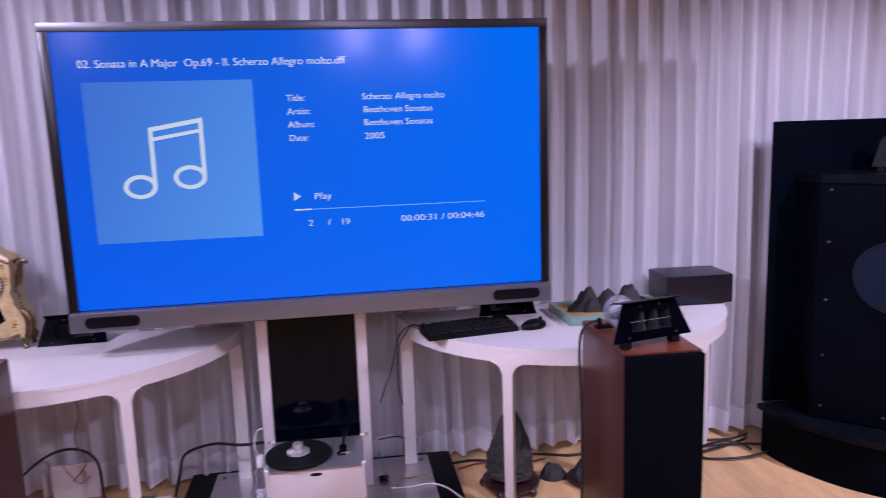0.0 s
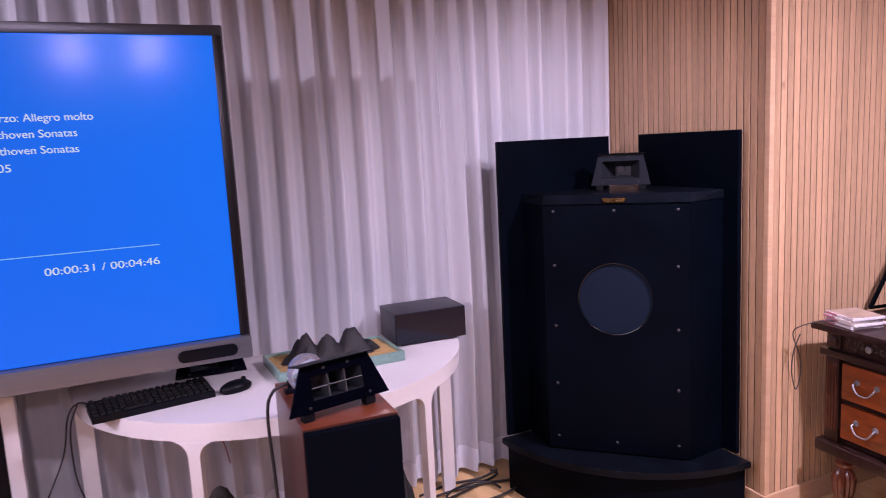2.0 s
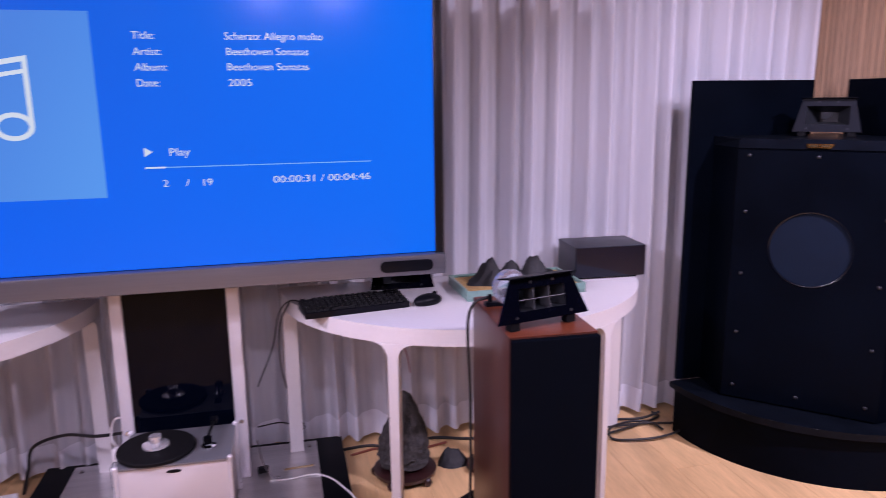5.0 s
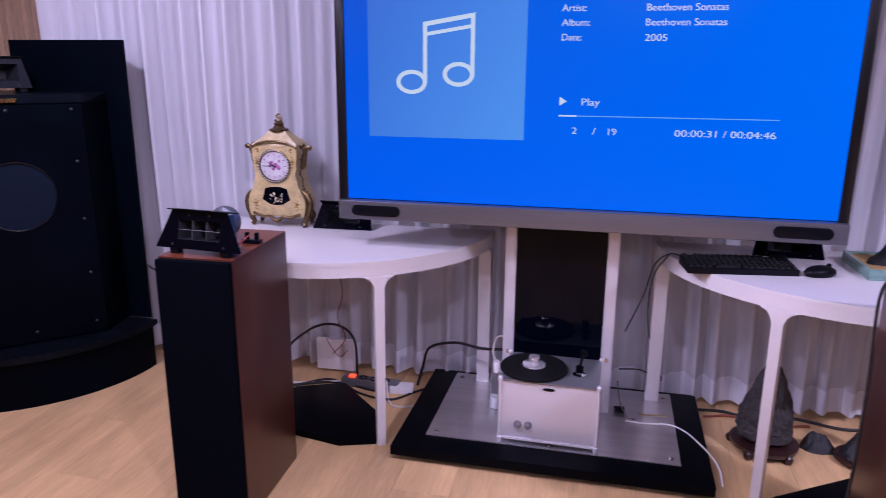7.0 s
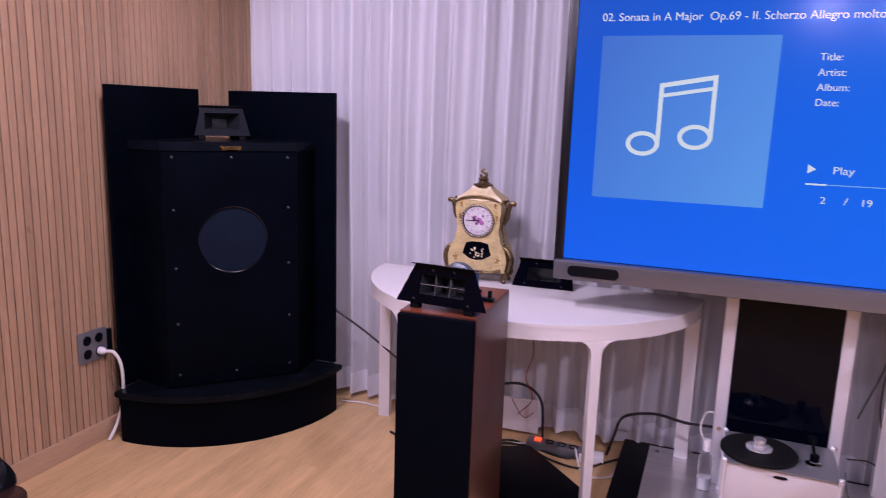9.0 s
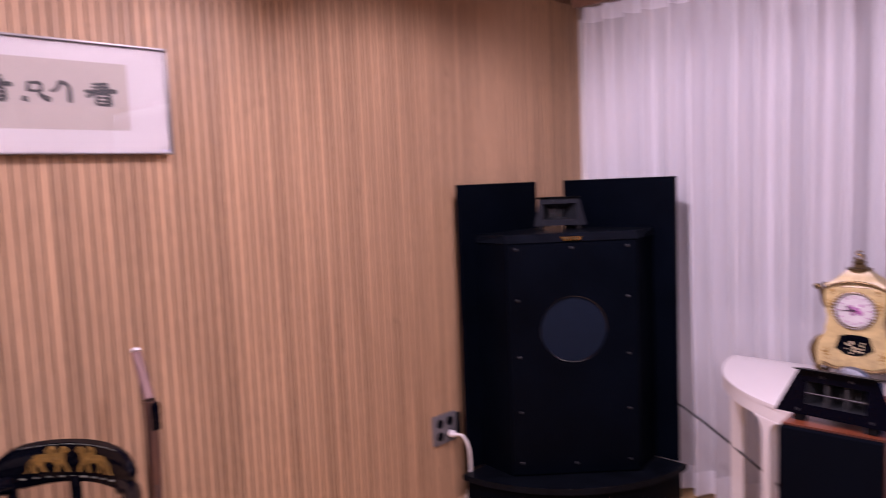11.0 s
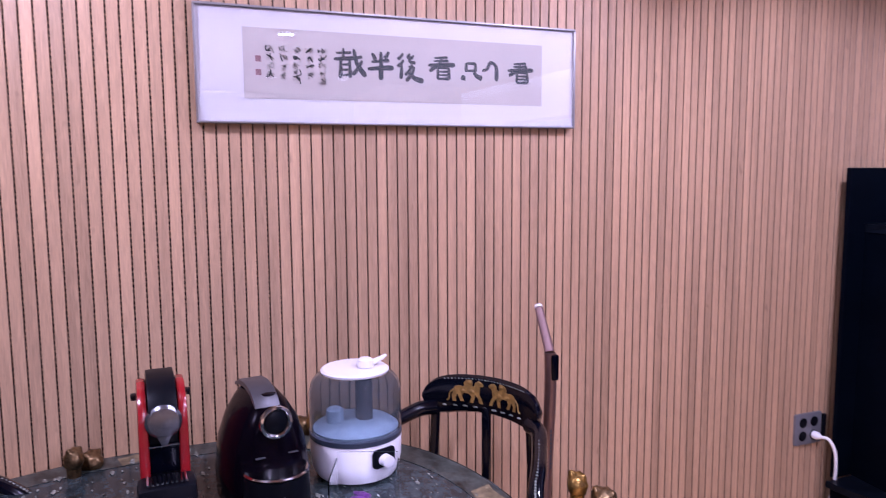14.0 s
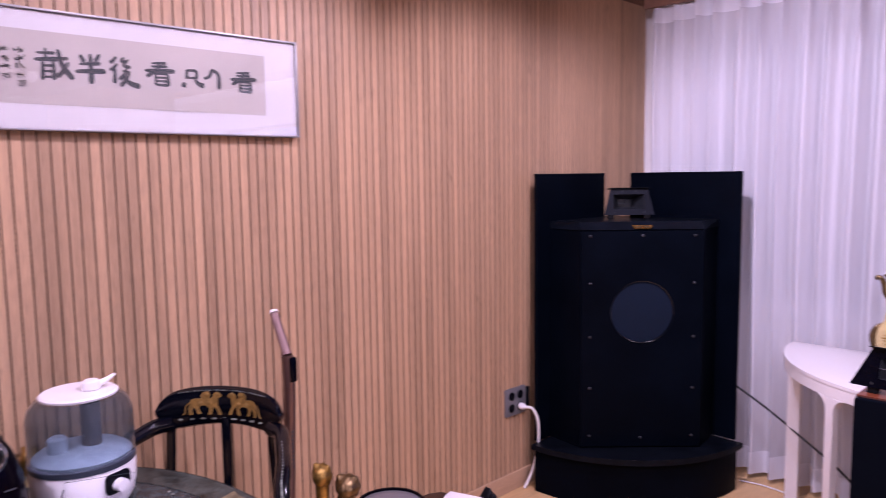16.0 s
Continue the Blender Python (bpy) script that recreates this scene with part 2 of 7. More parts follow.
ROCK = material("porous_rock", (0.032, 0.029, 0.028), 0.85, vary=0.65, scale=60, fine=170, bump=1.0, grain=0.6)
DARK_ROCK = material("slate_rock", (0.0095, 0.0095, 0.0115), 0.65, vary=0.5, scale=25, fine=90, bump=0.9)
ROSEWOOD = material("rosewood", (0.022, 0.007, 0.007), 0.3, vary=0.3, scale=10, stretch=(1, 6, 6), coat=0.12)
SAND = material("yellow_sand", (0.42, 0.27, 0.10), 0.9, vary=0.2, scale=60, fine=300, bump=0.6)
CELADON = material("celadon_glaze", (0.16, 0.27, 0.235), 0.3, vary=0.15, scale=20)
CABLE_BLACK = material("black_cable", (0.012, 0.012, 0.014), 0.45, vary=0.1)
CABLE_WHITE = material("white_cable", (0.72, 0.70, 0.68), 0.45, vary=0.05)
CABLE_RED = material("red_wire", (0.30, 0.05, 0.05), 0.45, vary=0.1)
CABLE_BROWN = material("copper_lead", (0.24, 0.07, 0.045), 0.4, vary=0.1)
STEEL_GREY = material("socket_grey", (0.17, 0.168, 0.18), 0.45, metal=0.3, vary=0.08)
WHITE_PLASTIC = material("white_plastic", (0.78, 0.76, 0.77), 0.3, vary=0.03)
PAPER_MOUNT = material("mount_board", (0.308, 0.290, 0.290), 0.6, vary=0.02, scale=4)
PAPER = material("rice_paper", (0.228, 0.203, 0.182), 0.8, vary=0.04, scale=6, fine=200)
INK = material("ink", (0.004, 0.007, 0.009), 0.7, vary=0.2)
SEAL = material("seal_red", (0.10, 0.045, 0.05), 0.7, vary=0.2)
FRAME_ALLOY = material("frame_alloy", (0.27, 0.26, 0.265), 0.4, metal=0.6, vary=0.06)
PANE = clear("thin_pane", (1, 1, 1), 0.0)
STONE_TOP = material("pearl_marble", (0.022, 0.030, 0.031), 0.16, vary=1.0, scale=26, fine=90, coat=0.0, spec=0.30)
STONE_RIM = material("rim_stone", (0.036, 0.042, 0.036), 0.3, vary=0.8, scale=22, fine=90, spec=0.3)
PEARL = material("pearl_inlay", (0.21, 0.225, 0.19), 0.25, vary=0.6, scale=80)
LACQUER = material("black_chair_lacquer", (0.0015, 0.002, 0.005), 0.14, vary=0.2, coat=0.2, spec=0.25)
BRONZE = material("old_bronze", (0.16, 0.105, 0.05), 0.35, metal=0.9, vary=0.4, scale=40, fine=160, bump=0.3)
LION_GOLD = material("painted_gold", (0.29, 0.17, 0.045), 0.45, metal=0.3, vary=0.35, scale=70, fine=220, bump=0.2)
DOME_GLASS = clear("smoked_dome", (0.55, 0.60, 0.70), 0.05, 0.8, 1.3)
LEVER_GREY = material("lever_alloy", (0.10, 0.098, 0.106), 0.38, metal=0.7, vary=0.08)
VANE = material("vane_grey", (0.045, 0.046, 0.052), 0.5, vary=0.1)
RIM_PATCH = material("tan_stone_patch", (0.15, 0.12, 0.065), 0.3, vary=0.5, scale=30)
SEAL_BAND = material("seal_band", (0.030, 0.038, 0.055), 0.4, vary=0.1)
BLACK_MIRROR = material("black_mirror_glass", (0.0005, 0.0012, 0.0045), 0.04, vary=0.1, spec=0.11)
BREW = material("brew_metal", (0.20, 0.203, 0.22), 0.26, metal=0.9, vary=0.1)
DRIVER = material("driver_metal", (0.11, 0.12, 0.14), 0.35, metal=0.6, vary=0.1)
GOLD_LEAF = material("gold_leaf", (0.30, 0.18, 0.05), 0.34, metal=0.9, vary=0.4, scale=60, fine=200, bump=0.3)
RED_PLASTIC = material("red_gloss_plastic", (0.25, 0.008, 0.012), 0.22, vary=0.06, coat=0.1)
MAROON_GLOSS = material("maroon_gloss", (0.0022, 0.0012, 0.0032), 0.2, vary=0.2, coat=0.0, spec=0.10)
SMOKE = clear("smoke_tank", (0.46, 0.51, 0.56), 0.03, 0.97, 1.15)
WATER_BLUE = material("pale_tank_floor", (0.26, 0.315, 0.365), 0.3, vary=0.12, scale=30)
ACRYLIC = clear("acrylic", (0.96, 0.97, 0.98), 0.02, 1.0, 1.25)
ROSE_METAL = material("rose_metal", (0.18, 0.108, 0.10), 0.45, metal=0.45, vary=0.06)
BROWN_METAL = material("bronze_tube", (0.16, 0.095, 0.08), 0.3, metal=0.7, vary=0.08)
WALNUT = material("dark_walnut", (0.018, 0.008, 0.007), 0.34, vary=0.4, scale=5, stretch=(6, 1, 1), fine=30, bump=0.08, coat=0.12, spec=0.3)
AMBER_BURL = material("amber_veneer", (0.169, 0.036, 0.0050), 0.36, vary=0.30, scale=8, stretch=(1, 1, 3), fine=30, coat=0.03)
AMBER_LEG = material("turned_leg", (0.085, 0.020, 0.009), 0.28, vary=0.3, scale=12, coat=0.2)
CD_EDGE = material("cd_case", (0.55, 0.52, 0.54), 0.2, vary=0.15, scale=90)
CD_PINK = material("cd_spine", (0.50, 0.20, 0.27), 0.3, vary=0.2, scale=60)
CD_COVER = material("cd_cover", (0.28, 0.21, 0.16), 0.35, vary=0.2, scale=20)
BOX_WOOD = material("box_wood", (0.085, 0.035, 0.014), 0.35, vary=0.25, scale=6, stretch=(1, 5, 1))
LABEL_BLUE = material("label_blue", (0.04, 0.06, 0.28), 0.4)
CAP_RED = material("cap_red", (0.60, 0.03, 0.06), 0.3)
BLUE_PLASTIC = material("blue_back_plate", (0.02, 0.05, 0.12), 0.35)
PURPLE = material("purple_petal", (0.10, 0.02, 0.16), 0.5, vary=0.3, scale=60)
TAPE = material("masking_tape", (0.36, 0.27, 0.15), 0.6)
PALE_WATER = material("pale_liquid", (0.42, 0.43, 0.44), 0.15, vary=0.05)
KEY = material("key_cap", (0.0022, 0.0022, 0.0030), 0.5, vary=0.15, spec=0.12)
RED_GLOW = emitter("switch_glow", (1.0, 0.06, 0.02), 4.0)
TEXT_GLOW = emitter("screen_white", (0.80, 0.86, 1.0), 1.4)
TRACK_GLOW = emitter("screen_track", (0.22, 0.50, 1.0), 1.4)
GREEN_LED = emitter("amber_led", (0.9, 0.6, 0.2), 0.35)


def screen_material(name, pts, strength):
    """Glossy panel that glows with a soft colour field: pts are (u, v, r, g, b) corners."""
    m = bpy.data.materials.new(name)
    m.use_nodes = True
    nt = m.node_tree
    b = nt.nodes["Principled BSDF"]
    b.inputs["Base Color"].default_value = (0.008, 0.008, 0.01, 1)
    b.inputs["Roughness"].default_value = 0.165
    b.inputs["Specular IOR Level"].default_value = 0.15
    tc, sep = nt.nodes.new("ShaderNodeTexCoord"), nt.nodes.new("ShaderNodeSeparateXYZ")
    nt.links.new(tc.outputs["Generated"], sep.inputs[0])
    rows = []
    for k in range(2):
        mx = nt.nodes.new("ShaderNodeMix")
        mx.data_type = "RGBA"
        mx.inputs["A"].default_value, mx.inputs["B"].default_value = (*pts[2 * k], 1), (*pts[2 * k + 1], 1)
        nt.links.new(sep.outputs["X"], mx.inputs["Factor"])
        rows.append(mx)
    mz = nt.nodes.new("ShaderNodeMix")
    mz.data_type = "RGBA"
    nt.links.new(rows[0].outputs["Result"], mz.inputs["A"])
    nt.links.new(rows[1].outputs["Result"], mz.inputs["B"])
    nt.links.new(sep.outputs["Z"], mz.inputs["Factor"])
    nt.links.new(mz.outputs["Result"], b.inputs["Emission Color"])
    b.inputs["Emission Strength"].default_value = strength
    return m


# bottom left, bottom right, top left, top right
SCREEN_BLUE = screen_material("screen_blue", [(0.0, 0.125, 0.96), (0.0, 0.160, 1.0), (0.0, 0.085, 0.62), (0.0, 0.165, 1.0)], 1.6)
ART_BLUE = screen_material("screen_art", [(0.075, 0.25, 0.86), (0.12, 0.38, 1.0), (0.06, 0.19, 0.74), (0.09, 0.30, 0.92)], 1.45)

# ---- mesh helpers ----
def thing(name, label, category, m=None, group="", kind=""):
    """A top-level Empty at a thing's base."""
    ob = new(name)
    ob.empty_display_size = 0.05
    ob.matrix_world = m or Matrix()
    return tagged(ob, label, category, group, kind)


def link_mesh(name, bm, mat, smooth=None):
    bmesh.ops.recalc_face_normals(bm, faces=bm.faces)
    me = bpy.data.meshes.new(name)
    bm.to_mesh(me)
    bm.free()
    me.materials.append(mat)
    if smooth:
        me.polygons.foreach_set("use_smooth", [True] * len(me.polygons))
        me.set_sharp_from_angle(angle=radians(smooth))
    return new(name, me)


def part(name, bm, mat, parent, label="", smooth=35):
    ob = link_mesh(name, bm, mat, smooth)
    ob.parent = parent
    return tagged(ob, label)


def solid(name, bm, mat, label="", category="", m=None, group="", kind="", smooth=35):
    """A thing that is one mesh."""
    ob = link_mesh(name, bm, mat, smooth)
    ob.matrix_world = m or Matrix()
    return tagged(ob, label, category, group, kind)


def box(bm, x0, x1, y0, y1, z0, z1, bevel=0.0, seg=2):
    made = bmesh.ops.create_cube(bm, size=1.0, matrix=Matrix.LocRotScale(((x0 + x1) / 2, (y0 + y1) / 2, (z0 + z1) / 2), None, (abs(x1 - x0), abs(y1 - y0), abs(z1 - z0))))
    if bevel:
        edges = {e for v in made["verts"] for e in v.link_edges}
        bmesh.ops.bevel(bm, geom=list(edges), offset=bevel, segments=seg, affect="EDGES", profile=0.6)
    return bm


def B(*a, **k):
    return box(bmesh.new(), *a, **k)


def lathe(bm, profile, seg=32, at=(0, 0, 0), turn=None, ring=False):
    """Turns (radius, height) pairs about z; ring: the profile closes on itself."""
    rows = []
    m = Matrix.Translation(at) @ (turn or Matrix())
    for r, z in profile:
        if r < 1e-6:
            rows.append([bm.verts.new(m @ Vector((0, 0, z)))])
        else:
            rows.append([bm.verts.new(m @ Vector((r * math.cos(2 * math.pi * i / seg), r * math.sin(2 * math.pi * i / seg), z))) for i in range(seg)])
    for a, b in zip(rows, rows[1:] + rows[:1] if ring else rows[1:]):
        for i in range(seg):
            j = (i + 1) % seg
            f = [a[i % len(a)], a[j % len(a)], b[j % len(b)], b[i % len(b)]]
            f = [v for k, v in enumerate(f) if v not in f[:k]]
            if len(f) > 2:
                bm.faces.new(f)
    for row in (rows[0], rows[-1]):
        if len(row) > 2 and not ring:
            bm.faces.new(row)
    return bm


def L(profile, seg=32, at=(0, 0, 0), turn=None, ring=False):
    return lathe(bmesh.new(), profile, seg, at, turn, ring)


def disc(bm, at, r, h, turn=None, seg=24, ease=0.0):
    e = ease or min(r, h) * 0.15
    return lathe(bm, [(r - e, 0), (r, e), (r, h - e), (r - e, h)], seg, at, turn)


def prism(bm, pts, z0, z1, m=None, bevel=0.0):
    """A polygon in x, y drawn up from z0 to z1."""
    m = m or Matrix()
    lo = [bm.verts.new(m @ Vector((x, y, z0))) for x, y in pts]
    hi = [bm.verts.new(m @ Vector((x, y, z1))) for x, y in pts]
    faces = [bm.faces.new(lo[::-1]), bm.faces.new(hi)]
    n = len(pts)
    for i in range(n):
        faces.append(bm.faces.new((lo[i], lo[(i + 1) % n], hi[(i + 1) % n], hi[i])))
    if bevel:
        rim = {e for f in faces[:2] for e in f.edges}
        bmesh.ops.bevel(bm, geom=list(rim), offset=bevel, segments=2, affect="EDGES", profile=0.6)
    return bm


def P(*a, **k):
    return prism(bmesh.new(), *a, **k)


def spline(pts, steps=8):
    """A smooth line through points."""
    p = [Vector(q) for q in pts]
    p = [p[0] * 2 - p[1], *p, p[-1] * 2 - p[-2]]
    out = []
    for i in range(1, len(p) - 2):
        a, b, c, d = p[i - 1:i + 3]
        for k in range(steps):
            t = k / steps
            out.append(0.5 * (2 * b + (c - a) * t + (2 * a - 5 * b + 4 * c - d) * t * t + (3 * b - a - 3 * c + d) * t ** 3))
    return out + [p[-2]]


def tube(bm, pts, r, seg=8, steps=8, flat=1.0):
    """A round line; r is one radius, or one for each given point."""
    line = spline(pts, steps) if steps > 1 else [Vector(q) for q in pts]
    radii = [r] * len(line) if isinstance(r, (int, float)) else np.interp(np.linspace(0, len(r) - 1, len(line)), range(len(r)), r)
    up = Vector((0, 0, 1))
    rows, side = [], None
    for i, q in enumerate(line):
        d = (line[min(i + 1, len(line) - 1)] - line[max(i - 1, 0)]).normalized()
        s = d.cross(side.cross(d)) if side else d.cross(up if abs(d.z) < 0.9 else Vector((1, 0, 0)))
        side = s.normalized()
        other = d.cross(side)
        rows.append([bm.verts.new(q + float(radii[i]) * (math.cos(2 * math.pi * k / seg) * side + flat * math.sin(2 * math.pi * k / seg) * other)) for k in range(seg)])
    for a, b in zip(rows, rows[1:]):
        for k in range(seg):
            bm.faces.new((a[k], a[(k + 1) % seg], b[(k + 1) % seg], b[k]))
    bm.faces.new(rows[0][::-1]), bm.faces.new(rows[-1])
    return bm


def T(*a, **k):
    return tube(bmesh.new(), *a, **k)


def ball(bm, at, r, seg=16, squash=(1, 1, 1)):
    bmesh.ops.create_uvsphere(bm, u_segments=seg, v_segments=max(6, seg // 2), radius=1.0, matrix=Matrix.LocRotScale(at, None, [r * s for s in squash]))
    return bm


def rounded(w, h, r, n=6):
    """Corner points of a rounded oblong about 0, 0."""
    out = []
    for cx, cy, a in ((w / 2 - r, h / 2 - r, 0), (r - w / 2, h / 2 - r, 90), (r - w / 2, r - h / 2, 180), (w / 2 - r, r - h / 2, 270)):
        out += [(cx + r * math.cos(radians(a + 90 * i / n)), cy + r * math.sin(radians(a + 90 * i / n))) for i in range(n + 1)]
    return out


def letters(name, body, size, mat, parent, m, depth=0.0006):
    """Writing in the built-in font, as a mesh."""
    c = bpy.data.curves.new(name, "FONT")
    c.body, c.size, c.extrude = body, size, depth
    tmp = bpy.data.objects.new(name, c)
    scene.collection.objects.link(tmp)
    me = bpy.data.meshes.new_from_object(tmp.evaluated_get(bpy.context.evaluated_depsgraph_get()))
    bpy.data.objects.remove(tmp)
    me.materials.clear()
    me.materials.append(mat)
    ob = new(name, me)
    ob.parent = parent
    ob.matrix_basis = m
    return ob


FRONT = pose(0, 0, 0, 90)      # xy drawing stood up, facing -y

# ---- the room ----
WEST, EAST, SOUTH, NORTH, BAY = -2.5, 2.79, -3.2, 3.52, 4.1
COL_Y = 2.315
PITCH, SLAT_T = 0.0321, 0.012


def setting(name, bm, mat, label, category):
    return solid(name, bm, mat, label, category, kind="structure", smooth=None)


floor = setting("floor", B(WEST - 0.1, BAY + 0.1, SOUTH - 0.1, NORTH + 0.2, -0.1, -0.0015), JOINT, "light oak laminate plank floor", "floor")
ceiling = setting("ceiling", B(WEST - 0.1, BAY + 0.1, SOUTH - 0.1, NORTH + 0.2, CEIL, CEIL + 0.1), CEIL_WOOD, "dull brown boarded ceiling", "ceiling")
wall_west = setting("wall_west", B(WEST - 0.15, WEST - SLAT_T, SOUTH, NORTH + 0.1, 0, CEIL), GROOVE, "wall clad in narrow upright oak slats", "wall")
wall_column = setting("wall_column", B(EAST + SLAT_T, BAY + 0.1, COL_Y + SLAT_T, NORTH + 0.1, 0, CEIL), GROOVE, "corner pier clad in narrow upright oak slats", "wall")
# unseen walls added to close the room, dark to limit bounce and reflections
setting("wall_east", B(BAY, BAY + 0.15, SOUTH, COL_Y + SLAT_T, 0, CEIL), UNSEEN_DARK, "unseen side wall, dark to keep reflections down", "wall")
setting("wall_south", B(WEST, BAY, SOUTH - 0.15, SOUTH, 0, CEIL), UNSEEN_DARK, "unseen rear wall, dark to keep reflections down", "wall")
# north wall behind the curtain, with its window
WX0, WX1, WZ0, WZ1 = -2.2, 2.5, 0.82, 2.22
wn = bmesh.new()
box(wn, WEST, WX0, NORTH, NORTH + 0.15, 0, CEIL)
box(wn, WX1, EAST + SLAT_T, NORTH, NORTH + 0.15, 0, CEIL)
box(wn, WX0, WX1, NORTH, NORTH + 0.15, 0, WZ0)
box(wn, WX0, WX1, NORTH, NORTH + 0.15, WZ1, CEIL)
setting("wall_north", wn, PLASTER, "white wall below the window", "wall")
win = thing("window_1", "wide dark night window behind sheer curtains", "window", pose(0, NORTH + 0.06, 0), kind="structure")
fr = bmesh.new()
for x in (WX0 + 0.03, -0.65, 0.95, WX1 - 0.03):
    box(fr, x - 0.03, x + 0.03, -0.03, 0.03, WZ0 + 0.06, WZ1 - 0.06)
for z in (WZ0 + 0.03, WZ1 - 0.03):
    box(fr, WX0, WX1, -0.032, 0.032, z - 0.03, z + 0.03)
part("window_frame", fr, ALU_FRAME, win, smooth=None)
for x0, x1 in ((WX0 + 0.06, -0.68), (-0.62, 0.92), (0.98, WX1 - 0.06)):
    part("pane", B(x0, x1, 0.0, 0.012, WZ0 + 0.06, WZ1 - 0.06), NIGHT_GLASS, win, smooth=None)
setting("trim_sill", B(WX0 - 0.05, WX1 + 0.05, NORTH - 0.05, NORTH - 0.002, WZ0 - 0.03, WZ0, bevel=0.004), WHITE_PLASTIC, "white window sill", "sill")
tr = bmesh.new()
for x0, x1 in ((-1.35, -0.95), (-0.3, 0.1), (0.62, 1.08), (1.3, 1.75)):
    box(tr, x0, x1, NORTH - 0.03, NORTH - 0.002, 0.17, 0.23, bevel=0.004)
setting("trim_duct", tr, STEEL_GREY, "grey cable duct low on the wall", "trim")
setting("baseboard", B(WEST - 0.001, WEST + 0.010, SOUTH, NORTH - 0.1, 0, 0.085, bevel=0.003), OAK_TRIM, "oak baseboard along the slatted wall", "baseboard")
bb = B(EAST - 0.010, EAST + 0.001, COL_Y - 0.010, NORTH - 0.1, 0, 0.085, bevel=0.003)
box(bb, EAST + 0.002, BAY, COL_Y - 0.010, COL_Y + 0.001, 0, 0.085, bevel=0.003)
setting("baseboard_pier", bb, OAK_TRIM, "oak baseboard round the pier", "baseboard")
setting("trim_corner", B(EAST - 0.004, EAST + 0.020, COL_Y - 0.004, COL_Y + 0.020, 0.086, CEIL - 0.001, bevel=0.003), OAK_TRIM, "oak corner strip", "trim")

# recessed lamps, all out of view; four only mark the added fill
can = thing("downlight", "small round recessed ceiling lamp, unseen, lit", "ceiling lamp", pose(DOWN_AND_FILL[0][0], DOWN_AND_FILL[0][1], CEIL), group="ceiling lamps")
part("ring", L([(0.046, -0.009), (0.062, -0.007), (0.066, 0.0), (0.05, 0.0)], 28, ring=True), WHITE_PLASTIC, can)
for lx, ly, watts in DOWN_AND_FILL[1:] + WALL_BULBS:
    copy_thing(can, pose(lx, ly, CEIL))

for eye, aim, watts, cone in SPOTS:
    sp = thing("ceiling_spot", "small white swivelling ceiling spotlight, lit", "ceiling lamp", look(eye, aim), group="ceiling spots")
    part("head", L([(0.036, -0.012), (0.046, -0.012), (0.046, 0.028), (0.030, 0.05), (0.036, 0.028)], 28, ring=True), WHITE_PLASTIC, sp)

# ---- sheer curtains ----
HEAD = CEIL - 0.070


def curtain_y(x):
    return 3.345 - 0.030 * (x + 2.5)


